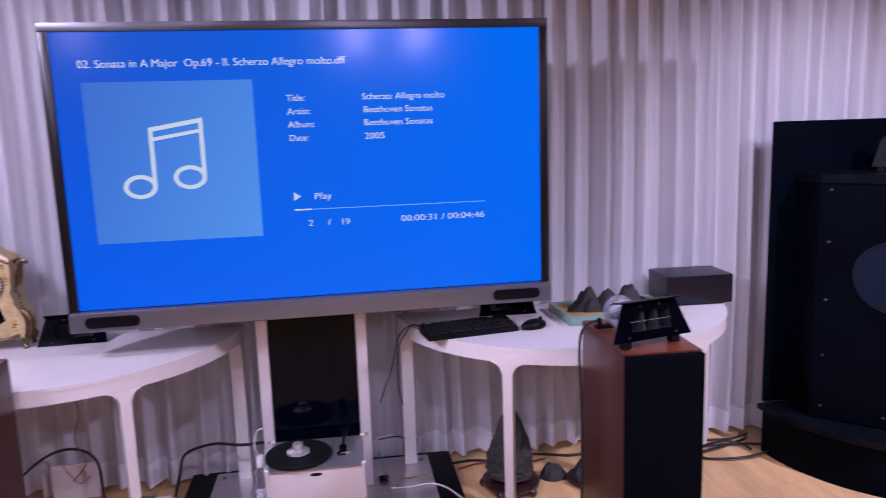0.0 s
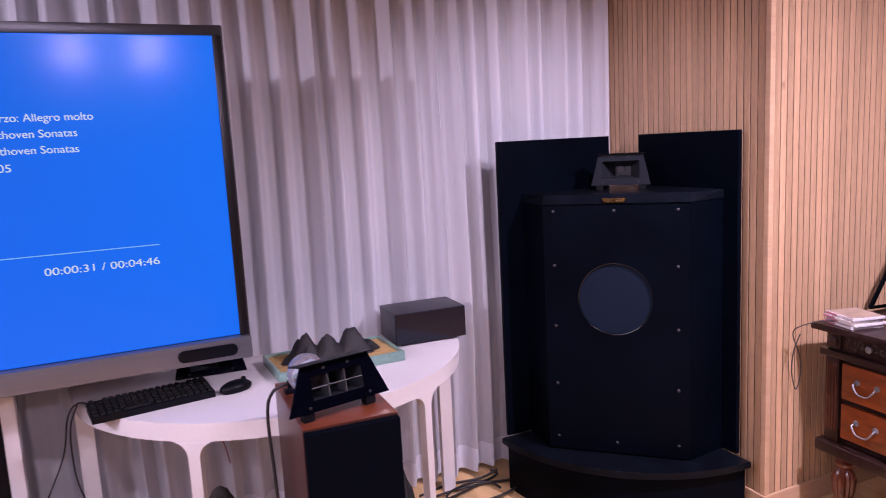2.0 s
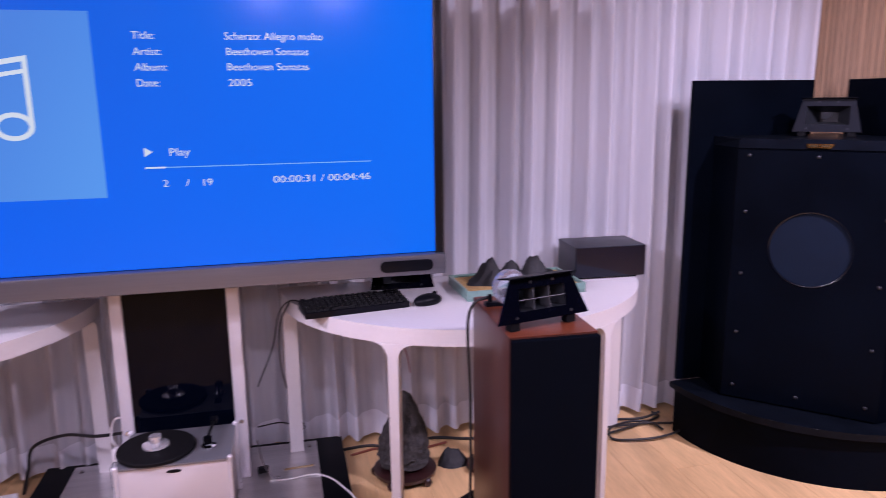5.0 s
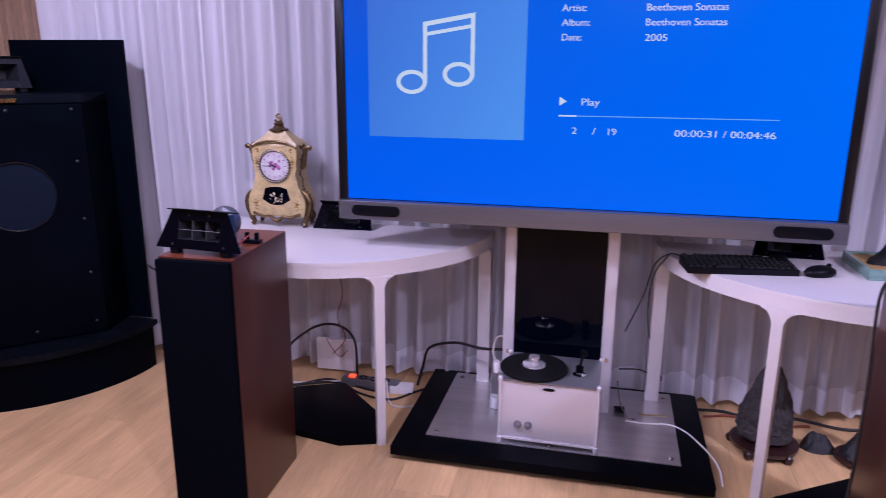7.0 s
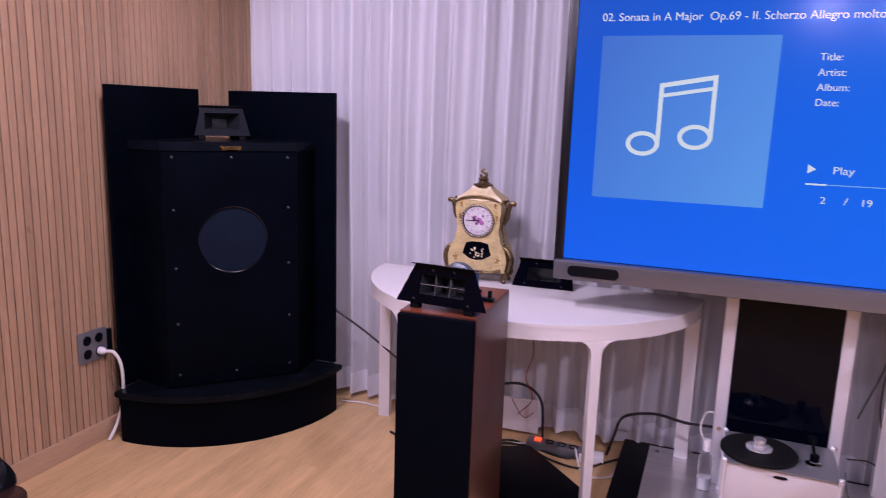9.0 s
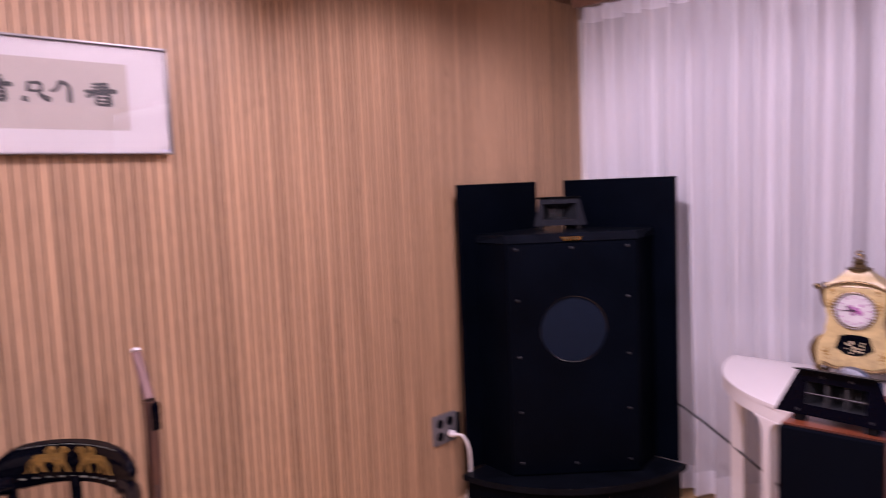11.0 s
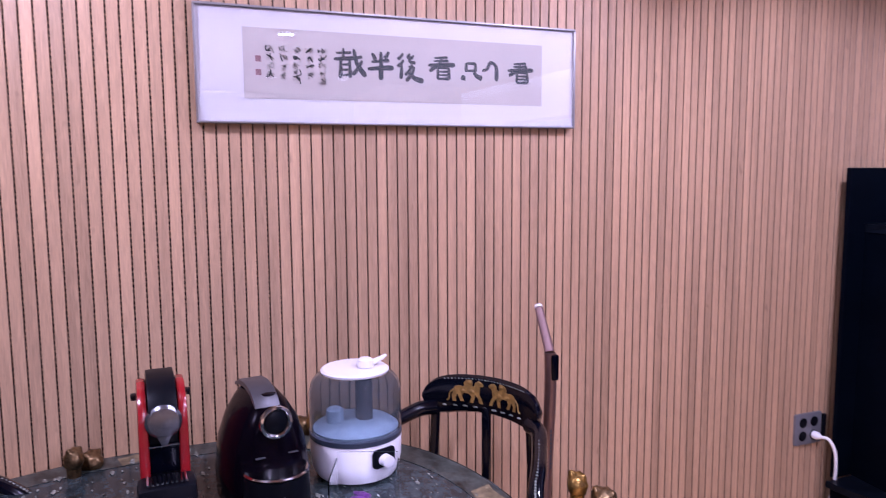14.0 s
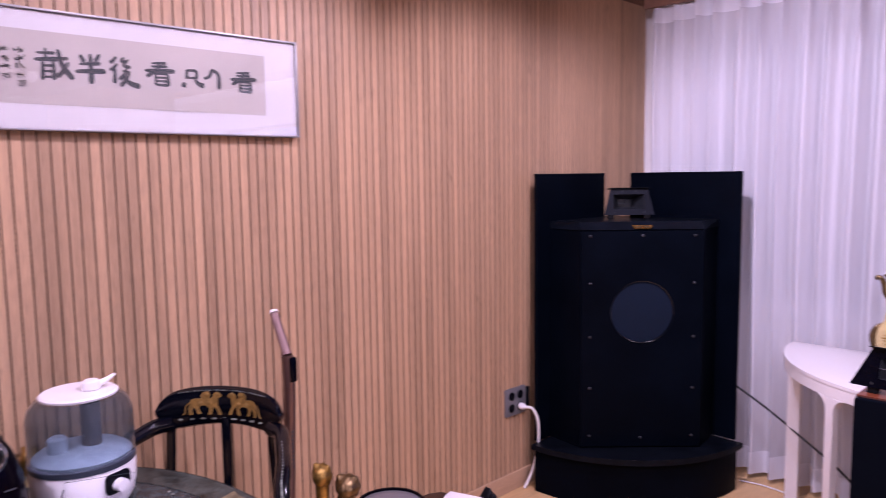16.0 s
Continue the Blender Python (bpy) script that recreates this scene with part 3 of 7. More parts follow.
def curtain(x0, x1, seed, shift, label):
    rnd = random.Random(seed)
    n = int((x1 - x0) / 0.007)
    centres, x = [], x0
    while x < x1:
        centres.append(x)
        x += rnd.uniform(0.092, 0.122)
    centres.append(x)
    width = [rnd.uniform(0.7, 1.25) for _ in centres]
    lean = [rnd.uniform(-0.010, 0.010) for _ in centres]

    def fold(x, z):
        """Depth of the pleats at a place: sharp at the heading, softer and wider below."""
        k = max(0, min(len(centres) - 2, int(np.searchsorted(centres, x)) - 1))
        a, b = centres[k], centres[k + 1]
        s = ((x - a) / (b - a)) ** (0.75 if width[k] < 1 else 1.35)
        top = max(0.0, min(1.0, (z - 1.9) / 0.4))
        pinch = math.exp(-((s - 0.5) / (0.20 - 0.09 * top)) ** 2)
        wave = 0.5 - 0.5 * math.cos(2 * math.pi * s)
        crease = 0.55 + 0.35 * top
        d = (1 - crease) * wave + crease * pinch
        second = 0.11 * math.sin(4 * math.pi * s + 3 * width[k]) * (1 - top)
        return (0.064 - 0.004 * top) * width[k] * (d + second) + 0.004 * noise.noise((x * 9, z * 1.3, seed))

    def sheet(z0, z1, rows, off):
        bm = bmesh.new()
        grid = []
        for j in range(rows + 1):
            z = z0 + (z1 - z0) * j / rows
            row = []
            for i in range(n + 1):
                x = x0 + (x1 - x0) * i / n
                sway = 0.012 * math.sin(z * 2.1 + x * 3.0) * (1 - z / CEIL)
                hem = 0.008 * noise.noise((x * 6, 0.3, seed)) if j == 0 and z0 < 0.1 else 0
                row.append(bm.verts.new((x + sway, curtain_y(x) + shift + off - fold(x, z), z + hem)))
            grid.append(row)
        for a, b in zip(grid, grid[1:]):
            for i in range(n):
                bm.faces.new((a[i], a[i + 1], b[i + 1], b[i]))
        return bm

    def folded(z0, z1, rows):
        """The cloth gathered behind each pleat: a second layer there."""
        bm = bmesh.new()
        for a, b in zip(centres, centres[1:]):
            c, half = (a + b) / 2, 0.27 * (b - a)
            if c + half > x1:
                break
            grid = []
            for j in range(rows + 1):
                z = z0 + (z1 - z0) * j / rows
                sway = 0.012 * math.sin(z * 2.1 + c * 3.0) * (1 - z / CEIL)
                grid.append([bm.verts.new((c + sway + u * half, curtain_y(c) + shift - 0.006 * (1 - u * u), z)) for u in (-1, -0.4, 0.4, 1)])
            for p, q in zip(grid, grid[1:]):
                for i in range(3):
                    bm.faces.new((p[i], p[i + 1], q[i + 1], q[i]))
        return bm

    top = thing("curtain", label, "curtain", pose(0, 0, 0))
    part("drape", sheet(0.030, HEAD - 0.001, 26, 0), VOILE, top, smooth=80)
    tagged(part("gathered_cloth", folded(0.034, HEAD - 0.004, 12), VOILE, top, "cloth doubled behind the pleats", smooth=80), kind="stuff")
    part("hem", sheet(0.028, 0.135, 3, -0.003), VOILE_HEM, top, "denser white hem band", smooth=80)
    part("heading", sheet(HEAD - 0.075, HEAD, 2, -0.003), VOILE_HEM, top, "stiff pleated heading tape", smooth=80)
    return top


curtain(WEST + 0.145, 0.20, 3, 0.0, "white sheer pleated curtain over the window")
curtain(0.17, EAST - 0.012, 8, 0.028, "white sheer pleated curtain over the window, beside its twin")
solid("curtain_rail", B(WEST + 0.13, EAST - 0.01, 3.27, 3.30, HEAD + 0.001, CEIL - 0.0005, bevel=0.003), CEIL_WOOD, "slim brown curtain rail on the ceiling", "curtain rail")

# ---- wall display and its stand ----
tv = thing("display", "large flat display showing a blue music player screen", "television", pose(0.156, 2.80, 0.0))
TX0, TX1, TZ0, TZ1 = -0.858, 0.858, 0.832, 1.866           # outer edges
SX0, SX1, SZ0, SZ1 = -0.825, 0.827, 0.905, 1.836           # glowing panel
part("back_shell", B(TX0 + 0.02, TX1 - 0.02, 0.022, 0.085, TZ0 + 0.02, TZ1 - 0.02, bevel=0.01), BLACK_PLASTIC, tv)
part("screen", B(SX0, SX1, 0.0, 0.02, SZ0, SZ1), SCREEN_BLUE, tv, "glossy lit blue panel", smooth=None)
for x0, x1 in ((TX0 + 0.004, SX0), (SX1, TX1 - 0.004)):
    part("bezel", B(x0, x1, -0.006, 0.03, TZ0 + 0.05, TZ1 - 0.005, bevel=0.002), BEZEL, tv, "black side bezel")
for x0, x1, z0, d in ((TX0, TX0 + 0.0038, TZ0 + 0.03, 0.008), (TX1 - 0.0038, TX1, TZ0 + 0.03, 0.008), (TX0 + 0.004, TX1 - 0.004, SZ1 + 0.001, 0.009)):
    part("bezel_edge", B(x0, x1, -d, 0.05, z0, TZ1, bevel=0.001), BEZEL_EDGE, tv, "grey metal outer edge")
bar = part("lower_bar", B(TX0 + 0.005, TX1, -0.032, 0.05, TZ0, SZ0 - 0.004, bevel=0.006, seg=3), TV_ALLOY, tv, "brushed grey alloy bar")
for cx in (-0.712, 0.722):
    part("speaker_grille", P(rounded(0.180, 0.038, 0.018), 0, 0.003, m=pose(cx, -0.0325, 0.867) @ FRONT, bevel=0.001), BLACK_PLASTIC, bar, "dark rounded speaker grille")
led = bmesh.new()
disc(led, (-0.54, -0.0325, 0.866), 0.003, 0.002, turn=FRONT, seg=12)
part("status_light", led, GREEN_LED, bar, "tiny amber lamp")


def on_screen(name, bm, mat, parent=tv, label=""):
    return part(name, bm, mat, parent, label, smooth=None)


def sheet(x0, x1, z0, z1, lift=0.0012):
    return B(x0 - 0.156, x1 - 0.156, -lift, 0.0, z0, z1)


art = on_screen("album_square", sheet(-0.583, -0.033, 1.133, 1.674), ART_BLUE, label="paler blue square")
note = bmesh.new()
for cx, cz in ((-0.427, 1.323), (-0.262, 1.350)):
    ring = [(cx + 0.055 * math.cos(a), cz + 0.041 * math.sin(a)) for a in np.linspace(0, 2 * math.pi, 33)[:-1]]
    inner = [(cx + 0.040 * math.cos(a), cz + 0.027 * math.sin(a)) for a in np.linspace(0, 2 * math.pi, 33)[:-1]]
    vo = [note.verts.new((x - 0.156, -0.0022, z)) for x, z in ring]
    vi = [note.verts.new((x - 0.156, -0.0022, z)) for x, z in inner]
    for i in range(32):
        j = (i + 1) % 32
        note.faces.new((vo[i], vo[j], vi[j], vi[i]))
for poly in ([(-0.386, 1.325), (-0.372, 1.325), (-0.372, 1.515), (-0.386, 1.515)],
             [(-0.221, 1.352), (-0.207, 1.352), (-0.207, 1.547), (-0.221, 1.547)],
             [(-0.386, 1.506), (-0.207, 1.536), (-0.207, 1.551), (-0.386, 1.521)],
             [(-0.374, 1.476), (-0.220, 1.501), (-0.220, 1.513), (-0.374, 1.488)]):
    note.faces.new([note.verts.new((x - 0.156, -0.0024, z)) for x, z in poly])
part("note_icon", note, TEXT_GLOW, art, "white music note", smooth=None)
for body, x, z, size, width in (
        ("02. Sonata in A Major  Op.69 - II. Scherzo Allegro molto.dff", -0.589, 1.721, 0.036, 0.877),
        ("Title:", 0.078, 1.598, 0.031, 0.063), ("Artist:", 0.078, 1.552, 0.031, 0.078), ("Album:", 0.079, 1.507, 0.031, 0.090), ("Date:", 0.079, 1.461, 0.031, 0.066),
        ("Scherzo: Allegro molto", 0.339, 1.597, 0.031, 0.294), ("Beethoven Sonatas", 0.341, 1.552, 0.031, 0.246),
        ("Beethoven Sonatas", 0.341, 1.507, 0.031, 0.246), ("2005", 0.342, 1.460, 0.031, 0.070),
        ("Play", 0.153, 1.254, 0.033, 0.062), ("2", 0.128, 1.160, 0.031, 0.016), ("/", 0.195, 1.160, 0.031, 0.012), ("19", 0.240, 1.159, 0.031, 0.034),
        ("00:00:31 / 00:04:46", 0.458, 1.160, 0.031, 0.310)):
    ob = letters("caption", body, size, TEXT_GLOW, tv, pose(x - 0.156, -0.0016, z, 90), depth=0.0)
    w = max(v.co.x for v in ob.data.vertices)
    ob.matrix_basis = pose(x - 0.156, -0.0016, z, 90) @ Matrix.Diagonal((width / w, 1, 1, 1))
tri = bmesh.new()
tri.faces.new([tri.verts.new((x - 0.156, -0.0016, z)) for x, z in ((0.083, 1.252), (0.107, 1.2665), (0.083, 1.281))])
on_screen("play_mark", tri, TEXT_GLOW)
on_screen("progress_track", sheet(0.082, 0.773, 1.2175, 1.2205), TRACK_GLOW)
on_screen("progress_bar", sheet(0.082, 0.141, 1.2165, 1.2215, 0.0020), TEXT_GLOW)

stand = thing("display_stand", "rolling display stand with a black base and steel plate", "stand", pose(0.112, 2.88, 0, 0, 0, -0.8))
part("base_slab", B(-0.554, 0.554, -0.343, 0.345, 0.024, 0.060, bevel=0.004), BLACK_SATIN, stand, "matt black base slab")
sp = part("steel_plate", B(-0.447, 0.452, -0.240, 0.315, 0.0605, 0.065, bevel=0.001), STEEL, stand, "brushed steel plate", smooth=None)
for sx, sy in ((-0.415, -0.205), (0.42, -0.205), (-0.415, 0.27), (0.42, 0.27), (0.002, -0.225)):
    b = bmesh.new()
    disc(b, (sx, sy, 0.0651), 0.011, 0.002)
    lathe(b, [(0.007, 0.002), (0.007, 0.005), (0.004, 0.008), (0.0, 0.0085)], 16, (sx, sy, 0.0651))
    part("dome_screw", b, CHROME, sp)
for sx in (-0.45, 0.45):
    for sy in (-0.28, 0.28):
        c = bmesh.new()
        disc(c, (sx - 0.009, sy, 0.0125), 0.0125, 0.018, turn=pose(0, 0, 0, 0, 90), seg=20)
        part("caster", c, RUBBER, stand)
for sx in (-0.196, 0.184):
    post = part("post", B(sx - 0.021, sx + 0.021, 0.08, 0.125, 0.066, 1.35, bevel=0.003), ALLOY, stand, "silver alloy upright")
part("rear_panel", B(-0.173, 0.161, 0.082, 0.092, 0.275, 0.86), BLACK_MIRROR, stand, "mirror-black glass panel", smooth=None)
for sx in (-0.196, 0.184):
    part("panel_bolt", disc(bmesh.new(), (sx, 0.079, 0.290), 0.008, 0.006, turn=FRONT, seg=14), CHROME, stand)
part("mount_bracket", B(-0.30, 0.29, 0.006, 0.079, 0.95, 1.25, bevel=0.003), BLACK_SATIN, stand)

# ---- record player ----
rp = thing("record_player", "silver box record player with a black platter, on the steel plate", "turntable", pose(0.105, 2.772, 0.066, 0, 0, -1.5))
part("body", B(-0.166, 0.166, -0.118, 0.118, 0.022, 0.238, bevel=0.003), ALLOY, rp)
part("top_plate", B(-0.172, 0.172, -0.124, 0.130, 0.2385, 0.246, bevel=0.002), STEEL_TOP, rp, "satin grey top plate")
part("foot_plate", B(-0.166, 0.166, -0.121, 0.124, 0.012, 0.0215, bevel=0.002), ALLOY, rp)
for sx in (-0.171, 0.171):
    for sy in (-0.122, 0.124):
        r_ = bmesh.new()
        lathe(r_, [(0.009, 0.0005), (0.010, 0.003), (0.010, 0.022), (0.0065, 0.024), (0.0065, 0.236), (0.009, 0.238), (0.009, 0.252), (0.006, 0.256), (0, 0.256)], 16, (sx, sy, 0))
        part("corner_rod", r_, ALLOY, rp)
part("platter", L([(0.0, 0.247), (0.115, 0.247), (0.121, 0.250), (0.121, 0.258), (0.118, 0.261), (0.05, 0.2605), (0.0, 0.2605)], 56, (-0.066, -0.016, 0)), RUBBER, rp, "black rubber-matted platter")
part("record_clamp", L([(0.0, 0.2612), (0.040, 0.2612), (0.043, 0.264), (0.041, 0.270), (0.026, 0.275), (0.019, 0.277), (0.017, 0.288), (0.020, 0.292), (0.019, 0.298), (0.0, 0.299)], 36, (-0.066, -0.016, 0)), POLISHED, rp, "turned silver record clamp")
arm = part("tonearm_base", L([(0, 0.247), (0.024, 0.247), (0.024, 0.252), (0.012, 0.256), (0.011, 0.275), (0, 0.277)], 24, (0.098, -0.03, 0)), CHROME, rp)
part("tonearm", T([(0.098, -0.040, 0.280), (0.099, -0.01, 0.281), (0.102, 0.05, 0.281), (0.104, 0.105, 0.279)], 0.0055, steps=3), BLACK_SATIN, arm, "slim black tonearm")
part("counterweight", L([(0, 0), (0.014, 0.002), (0.014, 0.022), (0, 0.024)], 18, (0.098, -0.046, 0.266)), BLACK_SATIN, arm)
part("head_shell", B(0.092, 0.116, 0.085, 0.120, 0.270, 0.287, bevel=0.003), BLACK_PLASTIC, arm)
bd = bmesh.new()
prism(bd, [(0.022 * math.cos(a), 0.0055 * math.sin(a)) for a in np.linspace(0, 2 * math.pi, 25)[:-1]], 0, 0.002, m=pose(0.0, -0.1182, 0.220) @ FRONT)
part("badge", bd, BLACK_PLASTIC, rp, "small dark oval badge")
for sx in (-0.105, -0.068):
    k = bmesh.new()
    lathe(k, [(0.014, 0), (0.014, 0.003), (0.009, 0.005), (0.009, 0.018), (0.007, 0.020), (0, 0.020)], 22, (sx, -0.118, 0.075), turn=FRONT)
    part("knob", k, STEEL_GREY, rp)

bottle = thing("spray_bottle", "small clear plastic spray bottle on the steel plate", "bottle", pose(-0.118, 2.915, 0.0655))
flask = part("flask", L([(0, 0), (0.023, 0.0), (0.025, 0.004), (0.025, 0.125), (0.020, 0.137), (0.012, 0.145), (0.012, 0.150), (0, 0.150)], 24), ACRYLIC, bottle)
flask.visible_shadow = False
part("water", L([(0, 0.003), (0.0225, 0.003), (0.0225, 0.05), (0, 0.05)], 24), PALE_WATER, bottle)
part("cap", L([(0.014, 0.151), (0.0145, 0.153), (0.0145, 0.190), (0.012, 0.194), (0, 0.194)], 24), WHITE_PLASTIC, bottle, "white spray cap")
tp_ = B(-0.055, 0.055, -0.006, 0.006, 0, 0.0015)
solid("tape_strip", tp_, TAPE, "torn strip of tan masking tape on the plate", "tape", pose(0.49, 2.985, 0.0655, 0, 0, 4))
pg = B(-0.02, 0.02, -0.011, 0.011, 0, 0.02, bevel=0.003)
solid("plug", pg, BLACK_PLASTIC, "black cable plug lying on the plate", "plug", pose(0.36, 2.985, 0.0655, 0, 0, 10))

# ---- half-round tables ----
def half_table(m, R, D):
    """R: half the width, D: depth of the bowed top."""
    t = thing("half_round_table", "white half-round table with slim legs against the curtain", "table", m, group="half-round tables")
    H, n = 0.718, 40
    arc = [(-R * math.cos(math.pi * i / n), -D * math.sin(math.pi * i / n)) for i in range(n + 1)]
    part("tabletop", P(arc, H - 0.013, H, bevel=0.003), WHITE_LACQUER, t)
    ap = bmesh.new()
    rows = []
    for i in range(n + 1):
        c, s = math.cos(math.pi * i / n), math.sin(math.pi * i / n)
        rows.append([ap.verts.new((-(R - i_) * c, -(D - i_) * s, z)) for i_, z in ((0.002, H - 0.0132), (0.002, H - 0.056), (0.030, H - 0.056), (0.030, H - 0.0132))])
    for a, b in zip(rows, rows[1:]):
        for k in range(4):
            ap.faces.new((a[k], b[k], b[(k + 1) % 4], a[(k + 1) % 4]))
    ap.faces.new(rows[0]), ap.faces.new(rows[-1][::-1])
    part("apron", ap, WHITE_LACQUER, t)
    part("rear_rail", B(-R + 0.032, R - 0.032, -0.026, 0.0, H - 0.056, H - 0.0155, bevel=0.002), WHITE_LACQUER, t)
    z1 = H - 0.0565
    curve = [(0.018 + 0.046 * (1 - math.cos(radians(a))), z1 - 0.046 + 0.046 * math.sin(radians(a))) for a in range(0, 91, 15)]
    prof = [(-0.016, 0.0), (0.016, 0.0), *curve, *[(-x, z) for x, z in curve[::-1]]]
    for deg in (4, 58, 122, 176):
        a = radians(deg)
        out = math.degrees(math.atan2(R * math.sin(a), D * math.cos(a)))
        place = Matrix.Translation((-(R - 0.016) * math.cos(a), -(D - 0.016) * math.sin(a), 0)) @ pose(0, 0, 0, 0, 0, out - 90)
        part("leg", P(prof, -0.014 if 20 < deg < 160 else -0.038, 0.014, m=place @ FRONT, bevel=0.002), WHITE_LACQUER, t)
    return t


half_table(pose(1.163, 3.175, 0), 0.704, 0.697)
half_table(pose(-0.868, 3.195, 0), 0.690, 0.662)

# ---- horn with a trapezium flange, used on several loudspeakers ----
def horn(name, label, m, w0=0.25, w1=0.185, h=0.105, vanes=True, driver=DOME_GLASS, lean=12.0, stand=True, opening=(0.14, 0.058), face_mat=None, rise=0.018, reach=0.098):
    t = thing(name, label, "horn speaker", m)
    tilt = pose(0, 0, rise if stand else 0.003, -lean)
    ow, oh = opening[0] / 2, opening[1] / 2
    cz = h * 0.50
    outer = [(-w0 / 2, 0), (w0 / 2, 0), (w1 / 2, h), (-w1 / 2, h)]
    inner = [(-ow, cz - oh), (ow, cz - oh), (ow, cz + oh), (-ow, cz + oh)]
    fl = bmesh.new()
    for y0, y1 in ((0.0, 0.004),):
        vo = [[fl.verts.new(tilt @ Vector((x, y, z))) for x, z in outer] for y in (y0, y1)]
        vi = [[fl.verts.new(tilt @ Vector((x, y, z))) for x, z in inner] for y in (y0, y1)]
        for i in range(4):
            j = (i + 1) % 4
            fl.faces.new((vo[0][i], vo[0][j], vi[0][j], vi[0][i]))
            fl.faces.new((vo[1][i], vo[1][j], vi[1][j], vi[1][i]))
            fl.faces.new((vo[0][i], vo[0][j], vo[1][j], vo[1][i]))
    part("flange", fl, face_mat or BLACK_GLOSS, t, smooth=None)
    lip = bmesh.new()
    vi = [lip.verts.new(tilt @ Vector((x, 0.003, z))) for x, z in inner]
    vt = [lip.verts.new(tilt @ Vector((x * 0.42, 0.10, cz + (z - cz) * 0.55))) for x, z in inner]
    for i in range(4):
        lip.faces.new((vi[i], vi[(i + 1) % 4], vt[(i + 1) % 4], vt[i]))
    lip.faces.new(vt)
    part("throat", lip, THROAT, t, smooth=None)
    eaves = bmesh.new()
    prism(eaves, [(-w1 / 2 - 0.006, -0.016), (w1 / 2 + 0.006, -0.016), (w1 / 2 + 0.006, 0.05), (-w1 / 2 - 0.006, 0.05)], h, h + 0.003, m=tilt)
    part("top_plate", eaves, BLACK_SATIN, t, smooth=None)
    if vanes:
        for vx in (-ow / 3, ow / 3):
            part("vane", tilted_box(tilt, vx - 0.001, vx + 0.001, 0.004, 0.05, cz - oh, cz + oh), VANE, t, smooth=None)
        part("cross_wire", tilted_box(tilt, -ow, ow, 0.002, 0.004, cz - 0.0008, cz + 0.0008), STEEL_GREY, t, smooth=None)
    for vx, vz in ((-w0 * 0.30, 0.012), (w0 * 0.30, 0.012), (-w1 * 0.18, h - 0.012), (w1 * 0.18, h - 0.012)):
        b = bmesh.new()
        disc(b, tilt @ Vector((vx, 0.0, vz)), 0.004, 0.002, turn=FRONT, seg=10)
        part("screw", b, DULL_STEEL, t)
    if stand:
        for sx in (-0.085, 0.085):
            part("foot", B(sx - 0.014, sx + 0.014, 0.004, 0.030, 0.0, rise + 0.012, bevel=0.003), RUBBER, t)
    if driver:
        dr = bmesh.new()
        lathe(dr, [(0, 0), (0.030, 0.0), (0.046, 0.010), (0.050, 0.024), (0.047, 0.040), (0.032, 0.052), (0, 0.056)], 28, tilt @ Vector((-0.02, reach, cz + 0.022)), turn=pose(0, 0, 0, -90 - lean * 0.3))
        part("driver", dr, driver, t, "round driver")
    return t


def slab_side(pts, x0, x1):
    """A side view in y, z with its thickness along x."""
    return P(pts, x0, x1, m=pose(0, 0, 0, 90, 0, 90))


def tilted_box(m, *a, **k):
    bm = B(*a, **k)
    bmesh.ops.transform(bm, matrix=m, verts=bm.verts)
    return bm


# ---- floor loudspeakers ----
def floor_speaker(m):
    t = thing("floor_speaker", "cherry veneer floor speaker with a black cloth front", "loudspeaker", m, group="floor speakers")
    w, d, h = 0.232, 0.40, 0.843
    # shade on the sides and light on the top sit in the veneer colours
    part("cabinet_side", B(-w / 2, w / 2, 0.022, d, 0.0, h - 0.0025, bevel=0.0025), CHERRY_SHADED_SIDE, t)
    part("cabinet_top", B(-w / 2 + 0.001, w / 2 - 0.001, 0.023, d - 0.001, h - 0.0023, h, bevel=0.0008), CHERRY_LIT_TOP, t, "red-brown veneered top, coloured lighter as if lit", smooth=None)
    part("grille", B(-w / 2 + 0.001, w / 2 - 0.001, 0.0, 0.0215, 0.02, h - 0.004, bevel=0.005, seg=3), GRILLE, t, "flat black cloth grille")
    return t


floor_speaker(pose(1.108, 2.018, 0, 0, 0, -2.5))
floor_speaker(pose(-0.886, 2.085, 0, 0, 0, 1.5))
horn("tweeter_horn", "black metal horn tweeter with vanes, on a floor speaker", pose(1.106, 2.098, 0.8435, 0, 0, 13), w0=0.275, h=0.110, rise=0.023)
horn_l = horn("tweeter_horn", "black horn tweeter with a grey driver, on a floor speaker", pose(-0.889, 2.130, 0.8435, 0, 0, -5), w0=0.285, h=0.112, driver=DRIVER, rise=0.018, reach=0.135)
part("side_bracket", slab_side([(0.012, 0.0), (0.060, 0.0), (0.050, 0.120), (0.030, 0.120)], 0.092, 0.096), BLUE_PLASTIC, horn_l, "dark blue side bracket", smooth=None)
horn("tweeter_horn", "spare black horn lying tilted back on the white table", pose(-0.795, 3.055, 0.7182, 0, 0, 2), w0=0.25, w1=0.21, h=0.115, vanes=False, driver=None, lean=35, stand=False)
horn("tweeter_horn", "spare black horn standing under the display on the white table", pose(0.905, 3.015, 0.7182, 0, 0, -4), w0=0.240, w1=0.20, h=0.10, vanes=False, driver=None, lean=20, stand=False)
solid("terminal_post", box(box(B(-0.03, 0.03, -0.012, 0.012, 0, 0.012, bevel=0.002), -0.022, -0.010, -0.006, 0.006, 0.012, 0.034, bevel=0.003), 0.010, 0.022, -0.006, 0.006, 0.012, 0.034, bevel=0.003), BLACK_PLASTIC, "pair of black cable terminals on the speaker top", "terminal", pose(1.045, 2.32, 0.8435))
